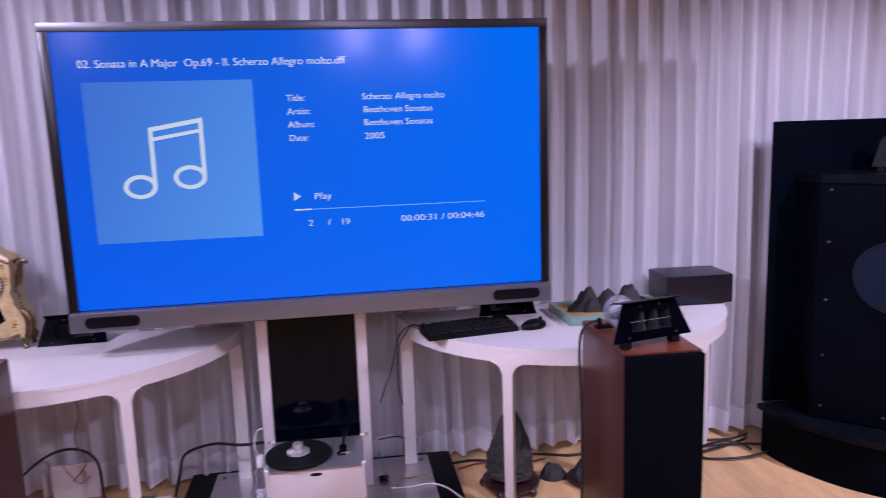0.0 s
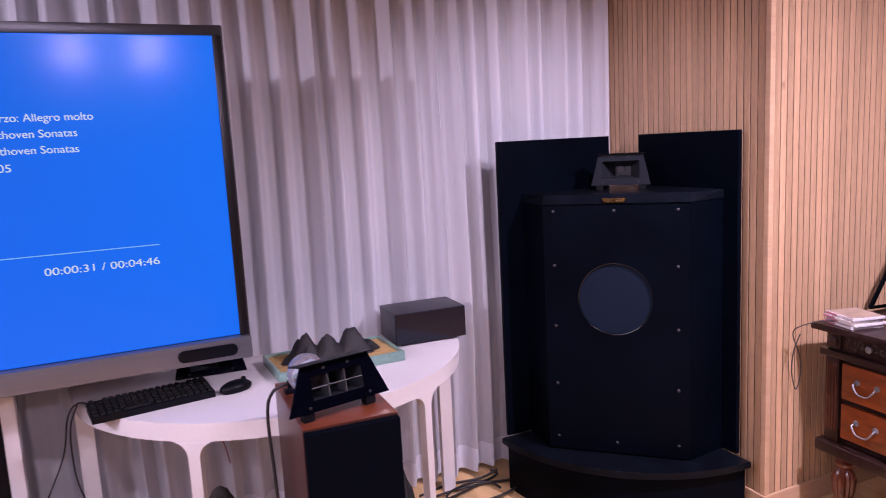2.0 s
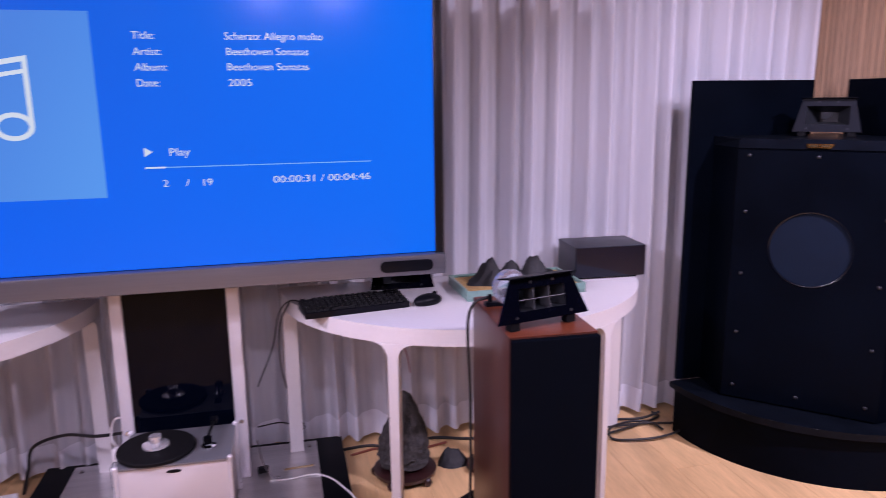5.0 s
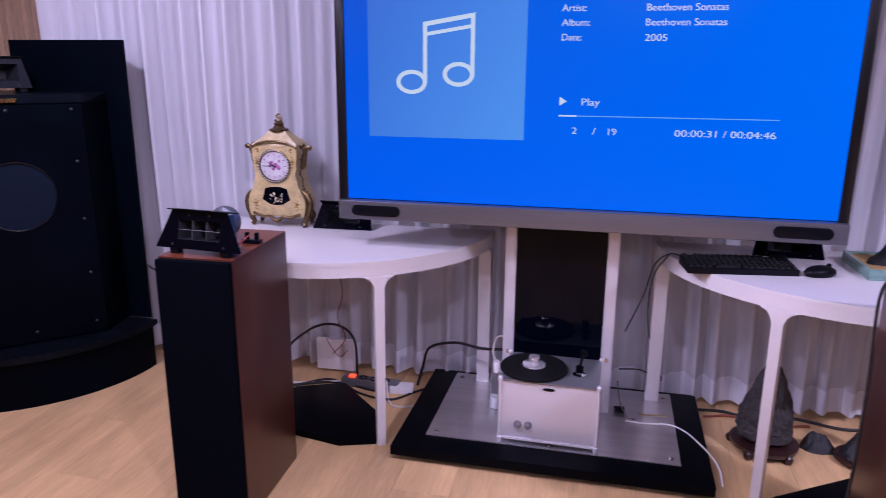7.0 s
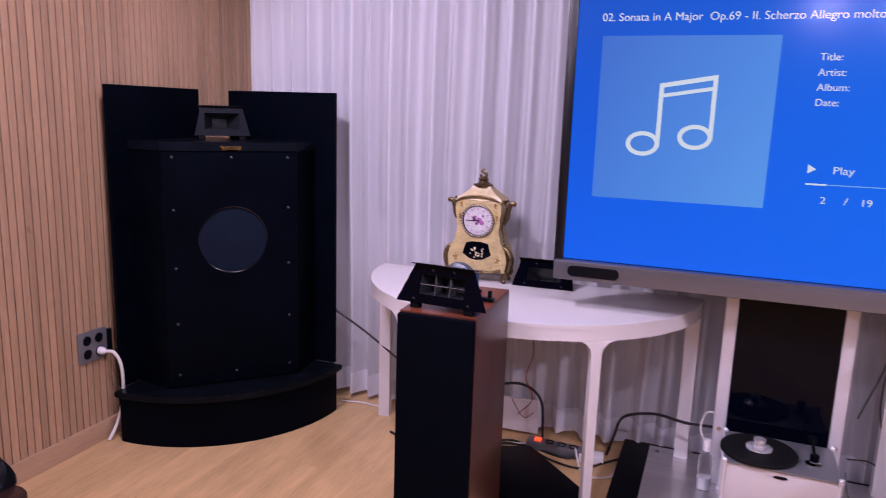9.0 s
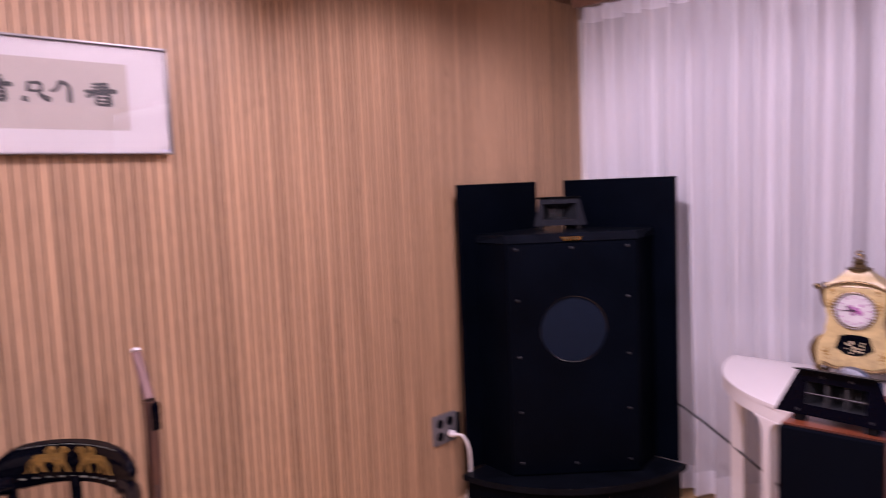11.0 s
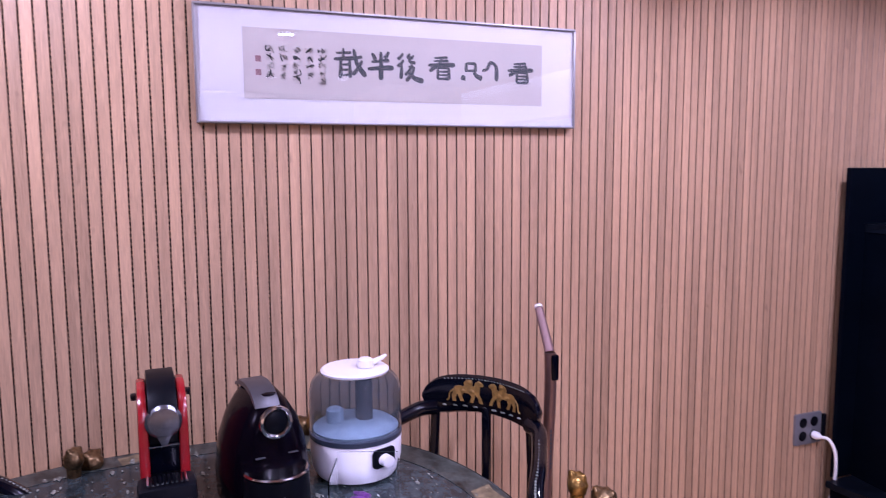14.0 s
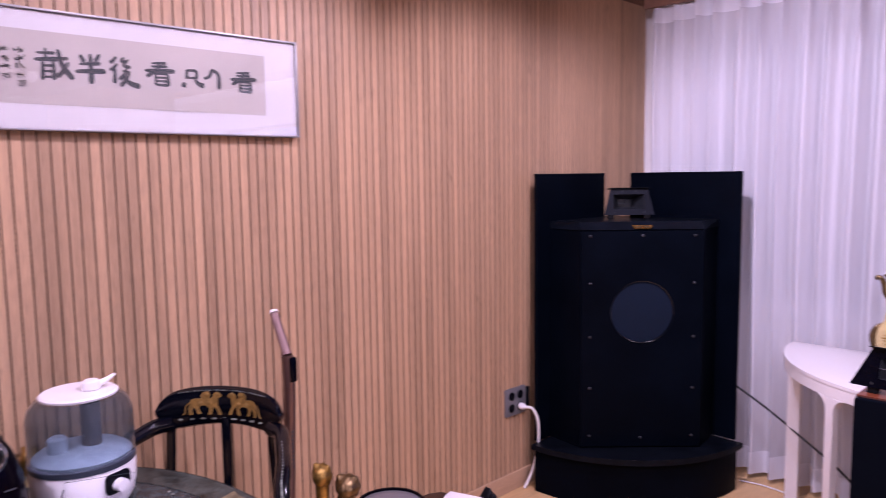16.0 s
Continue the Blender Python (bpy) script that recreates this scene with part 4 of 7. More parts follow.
solid("terminal_post", box(box(B(-0.03, 0.03, -0.012, 0.012, 0, 0.012, bevel=0.002), -0.022, -0.010, -0.006, 0.006, 0.012, 0.034, bevel=0.003), 0.010, 0.022, -0.006, 0.006, 0.012, 0.034, bevel=0.003), BLACK_PLASTIC, "pair of black cable terminals with red wires", "terminal", pose(-0.81, 2.31, 0.8435))

# ---- corner horn loudspeakers ----
def corner_speaker(m, label, wings):
    t = thing("corner_speaker", label, "loudspeaker", m, group="corner speakers")
    a, b, back = 0.185, 0.570, 0.545
    n_ = 20
    arc = lambda r: [(0.004, 0.004), *[(max(0.004, r * math.cos(math.pi / 2 * i / n_)), max(0.004, r * math.sin(math.pi / 2 * i / n_))) for i in range(n_ + 1)]]
    part("plinth", P(arc(0.662), 0.0, 0.205, bevel=0.002), BLACK_CASE, t)
    part("plinth_lid", P(arc(0.690), 0.2055, 0.232, bevel=0.006), BLACK_TOP, t, "overhanging black lid with scuffs")
    part("wing", B(wings[0], wings[1], -0.018, 0.0, 0.232, 1.472, bevel=0.002), BLACK_CASE, t, smooth=None)
    part("wing", B(-0.018, 0.0, wings[2], wings[3], 0.232, 1.472, bevel=0.002), BLACK_CASE, t, smooth=None)
    body = [(0.002, 0.002), (back, 0.002), (b, a), (a, b), (0.002, back)]
    part("cabinet", P(body, 0.2325, 1.222), BLACK_CASE, t, smooth=None)
    top = bmesh.new()
    prism(top, [(0.002, 0.002), (back + 0.004, 0.002), (b + 0.004, a + 0.004), (a + 0.004, b + 0.004), (0.002, back + 0.004)], 1.2225, 1.255)
    for v in top.verts:
        if v.co.z > 1.24 and v.co.x + v.co.y > 0.7:
            v.co.x -= 0.026
            v.co.y -= 0.026
    lid = part("cabinet_top", top, BLACK_TOP, t, "bevelled black top", smooth=None)
    s2 = math.sqrt(0.5)
    mid = (a + b) / 2
    face = Matrix(((-s2, 0, s2, mid), (s2, 0, s2, mid), (0, 1, 0, 0), (0, 0, 0, 1)))     # lateral, up, outward
    fw = (b - a) / s2 / 2
    part("front_panel", front_board(face, fw - 0.004, 0.240, 1.215, 0.857, 0.138), BLACK_CASE, t, "flat black front board", smooth=30)
    cone = bmesh.new()
    lathe(cone, [(0.1365, 0.004), (0.124, -0.002), (0.09, -0.006), (0.0, -0.008)], 44, turn=face @ pose(0, 0.857, 0))
    part("cone", cone, CONE, t, "dark blue-grey cloth cone")
    rim = bmesh.new()
    lathe(rim, [(0.1367, 0.001), (0.1367, 0.0125), (0.1395, 0.0135), (0.1405, 0.010)], 44, turn=face @ pose(0, 0.857, 0), ring=True)
    part("cone_ring", rim, RING, t, "thin glossy ring")
    for lx, zz in [(sx * (fw - 0.043), z) for sx in (-1, 1) for z in (1.196, 0.985, 0.745, 0.510, 0.290)] + [(0, 1.196), (0, 0.282)]:
        bt = bmesh.new()
        lathe(bt, [(0.0064, 0.0), (0.0064, 0.003), (0.0040, 0.005), (0, 0.0055)], 10, turn=face @ pose(lx, zz, 0.010))
        part("bolt", bt, DULL_STEEL, t)
    bdg = bmesh.new()
    prism(bdg, [(-0.045, 0.010), (-0.036, -0.010), (0.036, -0.010), (0.045, 0.010)], 0.0, 0.004, m=face @ pose(0, 1.232, 0.001, -45) @ pose(0, 0, 0.0))
    part("badge", bdg, BRASS, lid, "brass badge", smooth=None)
    for k in (-1, 1):
        part("badge_field", P([(k * 0.018 - 0.012, -0.005), (k * 0.018 + 0.012, -0.005), (k * 0.018 + 0.013, 0.005), (k * 0.018 - 0.013, 0.005)], 0.0041, 0.0047, m=face @ pose(0, 1.232, 0.001, -45)), OLD_BRASS, lid, smooth=None)
    sc = bmesh.new()
    rnd = random.Random(5)
    for _ in range(7):
        aa = radians(rnd.uniform(30, 65))
        for k in range(2):
            q = Vector((0.689 * math.cos(aa + k * 0.01), 0.689 * math.sin(aa + k * 0.01), 0.2316))
            ball(sc, q, rnd.uniform(0.0012, 0.003), 6, (1, 1, 0.5))
    part("scuff", sc, DULL_STEEL, t, "pale chips along the lid edge")
    return t


def front_board(face, half, z0, z1, cz, r):
    """A board with a round hole."""
    bm = bmesh.new()
    n = 48
    ring = [(r * math.cos(2 * math.pi * i / n), cz + r * math.sin(2 * math.pi * i / n)) for i in range(n)]

    def rim(x, z):
        dx, dz = x, z - cz
        k = min((half / abs(dx)) if dx else 1e9, ((z1 - cz) / dz) if dz > 0 else ((z0 - cz) / dz) if dz < 0 else 1e9)
        return dx * k, cz + dz * k

    out = [rim(x, z) for x, z in ring]
    rows = [[bm.verts.new(face @ Vector((x, z, d))) for x, z in pts] for pts, d in ((out, 0.0005), (out, 0.010), (ring, 0.010), (ring, 0.0005))]
    for p, q in zip(rows, rows[1:]):
        for i in range(n):
            bm.faces.new((p[i], p[(i + 1) % n], q[(i + 1) % n], q[i]))
    for sx in (-1, 1):
        for zz in (z0, z1):
            corner = (sx * half, zz)
            near = sorted(range(n), key=lambda i: abs(out[i][0] - corner[0]) + abs(out[i][1] - corner[1]))
            i = next(i for i in near if abs(out[i][0] - corner[0]) < 1e-6)
            j = next(i for i in near if abs(out[i][1] - corner[1]) < 1e-6)
            if i != j:
                c0, c1 = bm.verts.new(face @ Vector((*corner, 0.0005))), bm.verts.new(face @ Vector((*corner, 0.010)))
                bm.faces.new((rows[1][i], c1, rows[1][j]))
                bm.faces.new((rows[0][i], c0, c1, rows[1][i]))
                bm.faces.new((rows[0][j], c0, c1, rows[1][j]))
    return bm


RIGHT_CORNER, LEFT_CORNER = pose(2.734, 3.017, 0, 0, 0, 180), pose(-2.420, 3.106, 0, 0, 0, -90)
corner_speaker(RIGHT_CORNER, "tall black corner loudspeaker on a curved plinth, before the pier", (0.100, 0.655, 0.070, 0.615))
corner_speaker(LEFT_CORNER, "tall black corner loudspeaker on a curved plinth, beside a wall socket", (0.100, 0.640, 0.085, 0.648))
for corner in (RIGHT_CORNER, LEFT_CORNER):
    horn("corner_horn", "small black metal horn on top of a corner speaker", corner @ pose(0.21, 0.21, 1.2555, 0, 0, 135), w0=0.235, w1=0.175, h=0.125, vanes=False, driver=DRIVER, lean=6, opening=(0.148, 0.070), face_mat=HORN_GREY)

# ---- mantel clock ----
clock = thing("mantel_clock", "cream and gilt antique mantel clock with a floral dial", "clock", pose(-1.074, 3.100, 0.7182, 0, 0, 0) @ Matrix.Diagonal((1, 1, 0.978, 1)))
def clock_half(z):
    """Half width of the case at a height."""
    return float(np.interp(z, [0.045, 0.09, 0.13, 0.19, 0.25, 0.30, 0.345, 0.375, 0.39], [0.118, 0.128, 0.122, 0.090, 0.088, 0.098, 0.096, 0.062, 0.040]))


zs = list(np.linspace(0.045, 0.345, 17))
outline = [(clock_half(z), z) for z in zs] + [(-clock_half(z), z) for z in zs[::-1]]
part("case", P(outline, -0.055, 0.058, m=FRONT, bevel=0.006), CREAM, clock)
crown = bmesh.new()
rows = []
for z, hw, hd in ((0.3455, 0.098, 0.056), (0.355, 0.092, 0.052), (0.375, 0.064, 0.038), (0.395, 0.042, 0.026), (0.404, 0.036, 0.022)):
    rows.append([crown.verts.new((x * hw, y * hd, z)) for x, y in ((-1, -1), (1, -1), (1, 1), (-1, 1))])
for p, q in zip(rows, rows[1:]):
    for i in range(4):
        crown.faces.new((p[i], p[(i + 1) % 4], q[(i + 1) % 4], q[i]))
crown.faces.new(rows[0]), crown.faces.new(rows[-1])
part("crown", crown, CREAM, clock)
band = T([(-0.097, -0.061, 0.338), (-0.06, -0.062, 0.357), (0, -0.062, 0.366), (0.06, -0.062, 0.357), (0.097, -0.061, 0.338)], 0.0045, seg=8)
part("arched_moulding", band, OLD_BRASS, clock, "aged brass moulding")
fin = L([(0, 0.4045), (0.040, 0.4045), (0.040, 0.410), (0.026, 0.414), (0.018, 0.424), (0.022, 0.432), (0.012, 0.440), (0, 0.442)], 20)
tube(fin, [(0.0, 0, 0.436), (0.012, 0.0, 0.446), (0.004, 0, 0.456), (-0.008, 0, 0.462), (0.0, 0, 0.472), (0.008, 0, 0.468)], [0.007, 0.006, 0.006, 0.005, 0.004, 0.002], seg=7)
ball(fin, (-0.012, 0, 0.444), 0.007, 8)
ball(fin, (0.010, 0, 0.457), 0.005, 8)
part("finial", fin, OLD_BRASS, clock, "aged brass scroll finial")
for s in (-1, 1):
    hn = T([(s * 0.096, -0.01, 0.245), (s * 0.110, -0.012, 0.275), (s * 0.116, -0.014, 0.310), (s * 0.128, -0.016, 0.336), (s * 0.142, -0.016, 0.338), (s * 0.140, -0.016, 0.326)], [0.007, 0.011, 0.011, 0.009, 0.007, 0.004], seg=8)
    ball(hn, (s * 0.104, -0.018, 0.345), 0.009, 8)
    tube(hn, [(s * 0.10, -0.014, 0.332), (s * 0.106, -0.02, 0.350), (s * 0.116, -0.014, 0.345)], 0.005, seg=6)
    part("side_mount", hn, OLD_BRASS, clock, "aged brass side mount")
    low = T([(s * 0.098, -0.03, 0.16), (s * 0.128, -0.034, 0.135), (s * 0.140, -0.036, 0.10), (s * 0.130, -0.038, 0.055), (s * 0.112, -0.040, 0.035)], [0.006, 0.012, 0.015, 0.013, 0.008], seg=8)
    part("scroll_mount", low, OLD_BRASS, clock)
    for y in (-0.040, 0.040):
        lg = T([(s * 0.105, y, 0.060), (s * 0.122, y - 0.004, 0.040), (s * 0.112, y, 0.018), (s * 0.118, y - 0.008, 0.004)], [0.012, 0.013, 0.009, 0.010], seg=8)
        part("foot", lg, OLD_BRASS, clock)
sk = T([(-0.105, -0.060, 0.058), (-0.06, -0.063, 0.044), (-0.03, -0.064, 0.046), (0, -0.066, 0.030), (0.03, -0.064, 0.046), (0.06, -0.063, 0.044), (0.105, -0.060, 0.058)], [0.007, 0.006, 0.006, 0.011, 0.006, 0.006, 0.007], seg=8)
part("skirt_mount", sk, OLD_BRASS, clock)
DC = 0.262
face_m = pose(0, -0.0585, DC) @ FRONT
part("dial", L([(0, 0), (0.060, 0), (0.060, 0.003), (0, 0.0045)], 40, turn=face_m), DIAL, clock, "white dial with painted flowers")
ring = bmesh.new()
lathe(ring, [(0.060, 0.0), (0.070, 0.001), (0.071, 0.006), (0.064, 0.010), (0.060, 0.005)], 48, turn=face_m, ring=True)
part("dial_ring", ring, OLD_BRASS, clock)
bead = bmesh.new()
for i in range(36):
    ball(bead, face_m @ Vector((0.0655 * math.cos(i * math.pi / 18), 0.0655 * math.sin(i * math.pi / 18), 0.0095)), 0.0034, 6)
part("beading", bead, DIAL, clock, "bright pearl beading")
num = bmesh.new()
for i in range(12):
    a = i * math.pi / 6
    prism(num, [(-0.0022, 0.044), (0.0022, 0.044), (0.0022, 0.053), (-0.0022, 0.053)], 0.0040, 0.0046, m=face_m @ pose(0, 0, 0, 0, 0, -math.degrees(a)))
part("hour_mark", num, PLUM, clock, smooth=None)
fl = bmesh.new()
for x, z, r in ((0.006, 0.002, 0.012), (0.018, -0.008, 0.010), (-0.012, 0.012, 0.009), (0.022, 0.02, 0.006), (-0.004, -0.012, 0.008), (-0.018, 0.0, 0.006)):
    ball(fl, face_m @ Vector((x, z, 0.004)), r, 8, (1, 0.12, 1))
part("painted_flower", fl, PLUM, clock, "plum-coloured flowers")
hd = bmesh.new()
prism(hd, [(-0.0016, -0.008), (0.0016, -0.008), (0.0008, 0.046), (-0.0008, 0.046)], 0.0075, 0.0083, m=face_m @ pose(0, 0, 0, 0, 0, 92))
prism(hd, [(-0.002, -0.006), (0.002, -0.006), (0.001, 0.030), (-0.001, 0.030)], 0.0085, 0.0093, m=face_m @ pose(0, 0, 0, 0, 0, 60))
part("clock_hand", hd, BLACK_PLASTIC, clock, smooth=None)
wd = P([(-0.048, 0.165), (-0.020, 0.172), (0.020, 0.172), (0.048, 0.165), (0.062, 0.118), (0.030, 0.098), (0, 0.093), (-0.030, 0.098), (-0.062, 0.118)], 0.0555, 0.0592, m=FRONT, bevel=0.0012)
wnd = part("pendulum_window", wd, BLACK_GLOSS, clock, "small dark pendulum window")
orn = bmesh.new()
rnd = random.Random(2)
for _ in range(26):
    ball(orn, (rnd.uniform(-0.028, 0.028), -0.060, rnd.uniform(0.098, 0.146)), rnd.uniform(0.002, 0.0045), 6, (1, 0.5, 1))
part("pendulum", orn, PALE_GOLD, wnd, "brass pendulum ornament")
vine = bmesh.new()
for s in (-1, 1):
    for (x0, z0), n in (((0.078, 0.28), 13), ((0.090, 0.10), 15), ((0.072, 0.33), 8)):
        for i in range(n):
            a = i * 0.9
            r = 0.0016 * i
            x, z = s * (x0 + 0.5 * r * math.cos(a)), z0 + 1.3 * r * math.sin(a)
            if abs(x) < clock_half(max(0.05, min(0.34, z))) - 0.004:
                ball(vine, (x, -0.0585, z), rnd.uniform(0.0022, 0.0042), 6, (1, 0.5, 1))
part("gilt_vine", vine, GOLD_LEAF, clock, "gilt flower scrolls")
for s in (-1, 1):
    sd = bmesh.new()
    for i in range(22):
        z = 0.06 + i * 0.0125
        ball(sd, (s * (clock_half(z) + 0.001), 0.012 * math.sin(i * 1.3), z), rnd.uniform(0.004, 0.008), 6, (0.5, 1, 1))
    part("side_scroll", sd, OLD_BRASS, clock)

# ---- keyboard and mouse ----
kb = thing("keyboard", "black compact keyboard on the white table", "keyboard", pose(0.702, 2.820, 0.7183, 0, 0, 8))
part("case", prism(bmesh.new(), [(-0.064, 0.0), (0.064, 0.0), (0.064, 0.031), (-0.064, 0.019)], -0.179, 0.179, m=pose(0, 0, 0, 90, 0, 90), bevel=0.002), BLACK_PLASTIC, kb)
cap = bmesh.new()
lo = [cap.verts.new((x * 0.0085, y * 0.0085, 0)) for x, y in ((-1, -1), (1, -1), (1, 1), (-1, 1))]
hi = [cap.verts.new((x * 0.0062, y * 0.0062 + 0.001, 0.008)) for x, y in ((-1, -1), (1, -1), (1, 1), (-1, 1))]
cap.faces.new(hi)
for i in range(4):
    cap.faces.new((lo[i], lo[(i + 1) % 4], hi[(i + 1) % 4], hi[i]))
first = part("key", cap, KEY, kb, smooth=None)
for r in range(6):
    for c in range(18):
        if r == 0 and c in (1, 14) or r == 5 and 4 <= c <= 8:
            continue
        y = 0.050 - r * 0.0195 - (0.002 if r else 0)
        k = first if (r, c) == (0, 0) else first.copy()
        if k is not first:
            scene.collection.objects.link(k)
        k.location = (-0.166 + c * 0.0195, y, 0.0185 + (y + 0.064) / 0.128 * 0.012 + 0.0005)
sb = first.copy()
scene.collection.objects.link(sb)
sb.name, sb.location, sb.scale = "space_bar", (-0.05, -0.0495, 0.0205), (5.2, 1, 1)
ms = thing("mouse", "black computer mouse with a pink metal trim", "mouse", pose(0.955, 2.805, 0.7183, 0, 0, -68))
bd = bmesh.new()
ball(bd, (0, 0, 0.012), 1.0, 24, (0.031, 0.056, 0.024))
bmesh.ops.bisect_plane(bd, geom=bd.verts[:] + bd.edges[:] + bd.faces[:], plane_co=(0, 0, 0.001), plane_no=(0, 0, -1), clear_outer=True)
bmesh.ops.holes_fill(bd, edges=bd.edges)
part("shell", bd, BLACK_PLASTIC, ms)
part("trim", T([(-0.0315, 0.03, 0.012), (-0.0325, 0.0, 0.016), (-0.026, -0.035, 0.012), (0.0, -0.055, 0.010)], 0.0025, seg=6), ROSE_METAL, ms, "pink metal trim")
part("wheel", L([(0, 0), (0.008, 0.0), (0.008, 0.006), (0, 0.006)], 14, (-0.003, 0.030, 0.033), turn=pose(0, 0, 0, 0, 90)), RUBBER, ms)

# ---- landscape stone in a tray, and the amplifier ----
def peaked(pts, seed, size, rough):
    """A rock with several peaks: a craggy surface over an oval foot; pts are place, height, breadth of the peaks."""
    bm = bmesh.new()
    nx, ny = 56, 26
    grid = []
    for j in range(ny + 1):
        row = []
        for i in range(nx + 1):
            u, v = 2 * i / nx - 1, 2 * j / ny - 1
            edge = 1 + 0.14 * noise.noise((2.4 * u, 2.4 * v, seed))
            x, y = u * size[0] * edge * math.sqrt(1 - 0.42 * v * v), v * size[1] * edge * math.sqrt(1 - 0.42 * u * u)
            env = max(h * math.exp(-(((x - px) / w) ** 2 + ((y - 0.25 * size[1] * math.sin(9 * px + seed)) / (0.62 * size[1])) ** 2)) for px, h, w in pts)
            foot = 1 - max(abs(u), abs(v)) ** 6
            crag = 0.30 * noise.noise((x * 30, y * 30, seed)) + 0.13 * noise.noise((x * 75, y * 75, seed + 3)) + 0.08 * rough * noise.noise((x * 170, y * 170, seed))
            z = size[2] * max(0.0, (0.14 + 0.90 * env) * (1 + crag) * foot)
            row.append(bm.verts.new((x + 0.05 * z * math.sin(seed + 40 * y), y, z)))
        grid.append(row)
    for a, b in zip(grid, grid[1:]):
        for i in range(nx):
            bm.faces.new((a[i], a[i + 1], b[i + 1], b[i]))
    bm.faces.new([grid[0][i] for i in range(nx + 1)] + [r[nx] for r in grid[1:]] + [grid[-1][i] for i in range(nx - 1, -1, -1)] + [r[0] for r in grid[-2:0:-1]])
    return bm


def stone(pts, seed, size, rough):
    """An irregular rock: a ball pulled to peaks and broken up."""
    if pts:
        return peaked(pts, seed, size, rough)
    bm = bmesh.new()
    bmesh.ops.create_icosphere(bm, subdivisions=5, radius=1.0)
    for v in bm.verts:
        d = v.co.normalized()
        k = 1 + 0.16 * noise.noise(d * 2.2 + Vector((seed, 0, 0))) + 0.09 * noise.noise(d * 5.5 + Vector((seed, 3, 0))) + 0.04 * noise.noise(d * 13 + Vector((seed, 0, 7)))
        k -= rough * max(0.0, noise.noise(d * 26 + Vector((0, seed, 0)))) * 0.10
        q = Vector((d.x * size[0], d.y * size[1], (d.z * 0.5 + 0.5) * size[2])) * 1.0
        q.x, q.y = q.x * k, q.y * k
        zn = q.z / size[2]
        r = float(np.interp(zn, [0, 0.04, 0.12, 0.35, 0.6, 0.82, 0.95, 1], [0, 0.92, 1.0, 0.90, 0.70, 0.46, 0.26, 0]))
        a = math.atan2(d.y, d.x)
        q.x, q.y = size[0] * r * k * math.cos(a), size[1] * r * k * math.sin(a)
        q.z = max(0.0, q.z)
        v.co = q
    return bm


tray = thing("stone_tray", "green glazed tray of yellow sand holding a miniature mountain stone", "tray", pose(1.316, 2.918, 0.7183, 0, 0, 1))
part("basin", box(box(box(box(B(-0.225, 0.225, -0.128, 0.128, 0, 0.010, bevel=0.002), -0.225, 0.225, -0.128, -0.118, 0.0102, 0.036, bevel=0.002), -0.225, 0.225, 0.118, 0.128, 0.0102, 0.036, bevel=0.002), -0.225, -0.215, -0.1175, 0.1175, 0.0102, 0.036, bevel=0.002), 0.215, 0.225, -0.1175, 0.1175, 0.0102, 0.036, bevel=0.002), CELADON, tray)
sd = bmesh.new()
bmesh.ops.create_grid(sd, x_segments=36, y_segments=24, size=1.0)
for v in sd.verts:
    v.co = (v.co.x * 0.2145, v.co.y * 0.117, 0.026 + 0.005 * noise.noise((v.co.x * 4, v.co.y * 3, 2)))
part("sand", sd, SAND, tray, "rippled yellow sand")
solid("mountain_stone", stone([(-0.10, 0.95, 0.05), (-0.015, 0.80, 0.045), (0.075, 1.0, 0.045), (0.15, 0.45, 0.05), (-0.16, 0.3, 0.03)], 4.0, (0.178, 0.080, 0.092), 1.0), DARK_ROCK, "dark miniature mountain stone with three peaks in the sand tray", "stone", pose(1.316, 2.932, 0.7430, 0, 0, 1), smooth=40)
amp = thing("amplifier", "black box amplifier with a glossy front on the white table", "amplifier", pose(1.720, 2.950, 0.7183, 0, 0, -3))
part("case", B(-0.145, 0.145, 0.0045, 0.20, 0.006, 0.128, bevel=0.003), AMP_CASE, amp)
part("front_glass", B(-0.143, 0.143, 0.0, 0.004, 0.008, 0.126, bevel=0.001), AMP_GLASS, amp, "glossy dark front", smooth=None)
for sx in (-0.11, 0.11):
    for sy in (0.03, 0.17):
        part("foot", L([(0, 0), (0.012, 0), (0.012, 0.0058), (0, 0.0058)], 14, (sx, sy, 0)), RUBBER, amp)

# ---- stones and boards on the floor ----
base = thing("stone_stand", "carved rosewood stand under a tall porous stone", "stand", pose(0.885, 2.935, 0))
part("rim", L([(0, 0.022), (0.100, 0.022), (0.118, 0.026), (0.120, 0.040), (0.108, 0.046), (0, 0.046)], 36), ROSEWOOD, base)
for i in range(5):
    a = i * 2 * math.pi / 5 + 0.3
    part("foot", T([(0.098 * math.cos(a), 0.098 * math.sin(a), 0.036), (0.118 * math.cos(a), 0.118 * math.sin(a), 0.018), (0.112 * math.cos(a), 0.112 * math.sin(a), 0.004)], [0.014, 0.015, 0.011], seg=8), ROSEWOOD, base)
solid("viewing_stone", stone(None, 9.0, (0.098, 0.085, 0.305), 1.6), ROCK, "tall tapering porous grey stone on a rosewood stand", "stone", pose(0.885, 2.935, 0.0465), smooth=40)
base = thing("stone_stand", "low rosewood stand under a jagged dark stone", "stand", pose(1.545, 3.010, 0))
part("rim", L([(0, 0.012), (0.085, 0.012), (0.100, 0.018), (0.098, 0.034), (0, 0.034)], 32), ROSEWOOD, base)
for i in range(4):
    a = i * math.pi / 2 + 0.5
    part("foot", L([(0, 0), (0.014, 0), (0.016, 0.0118), (0, 0.0118)], 10, (0.075 * math.cos(a), 0.075 * math.sin(a), 0)), ROSEWOOD, base)
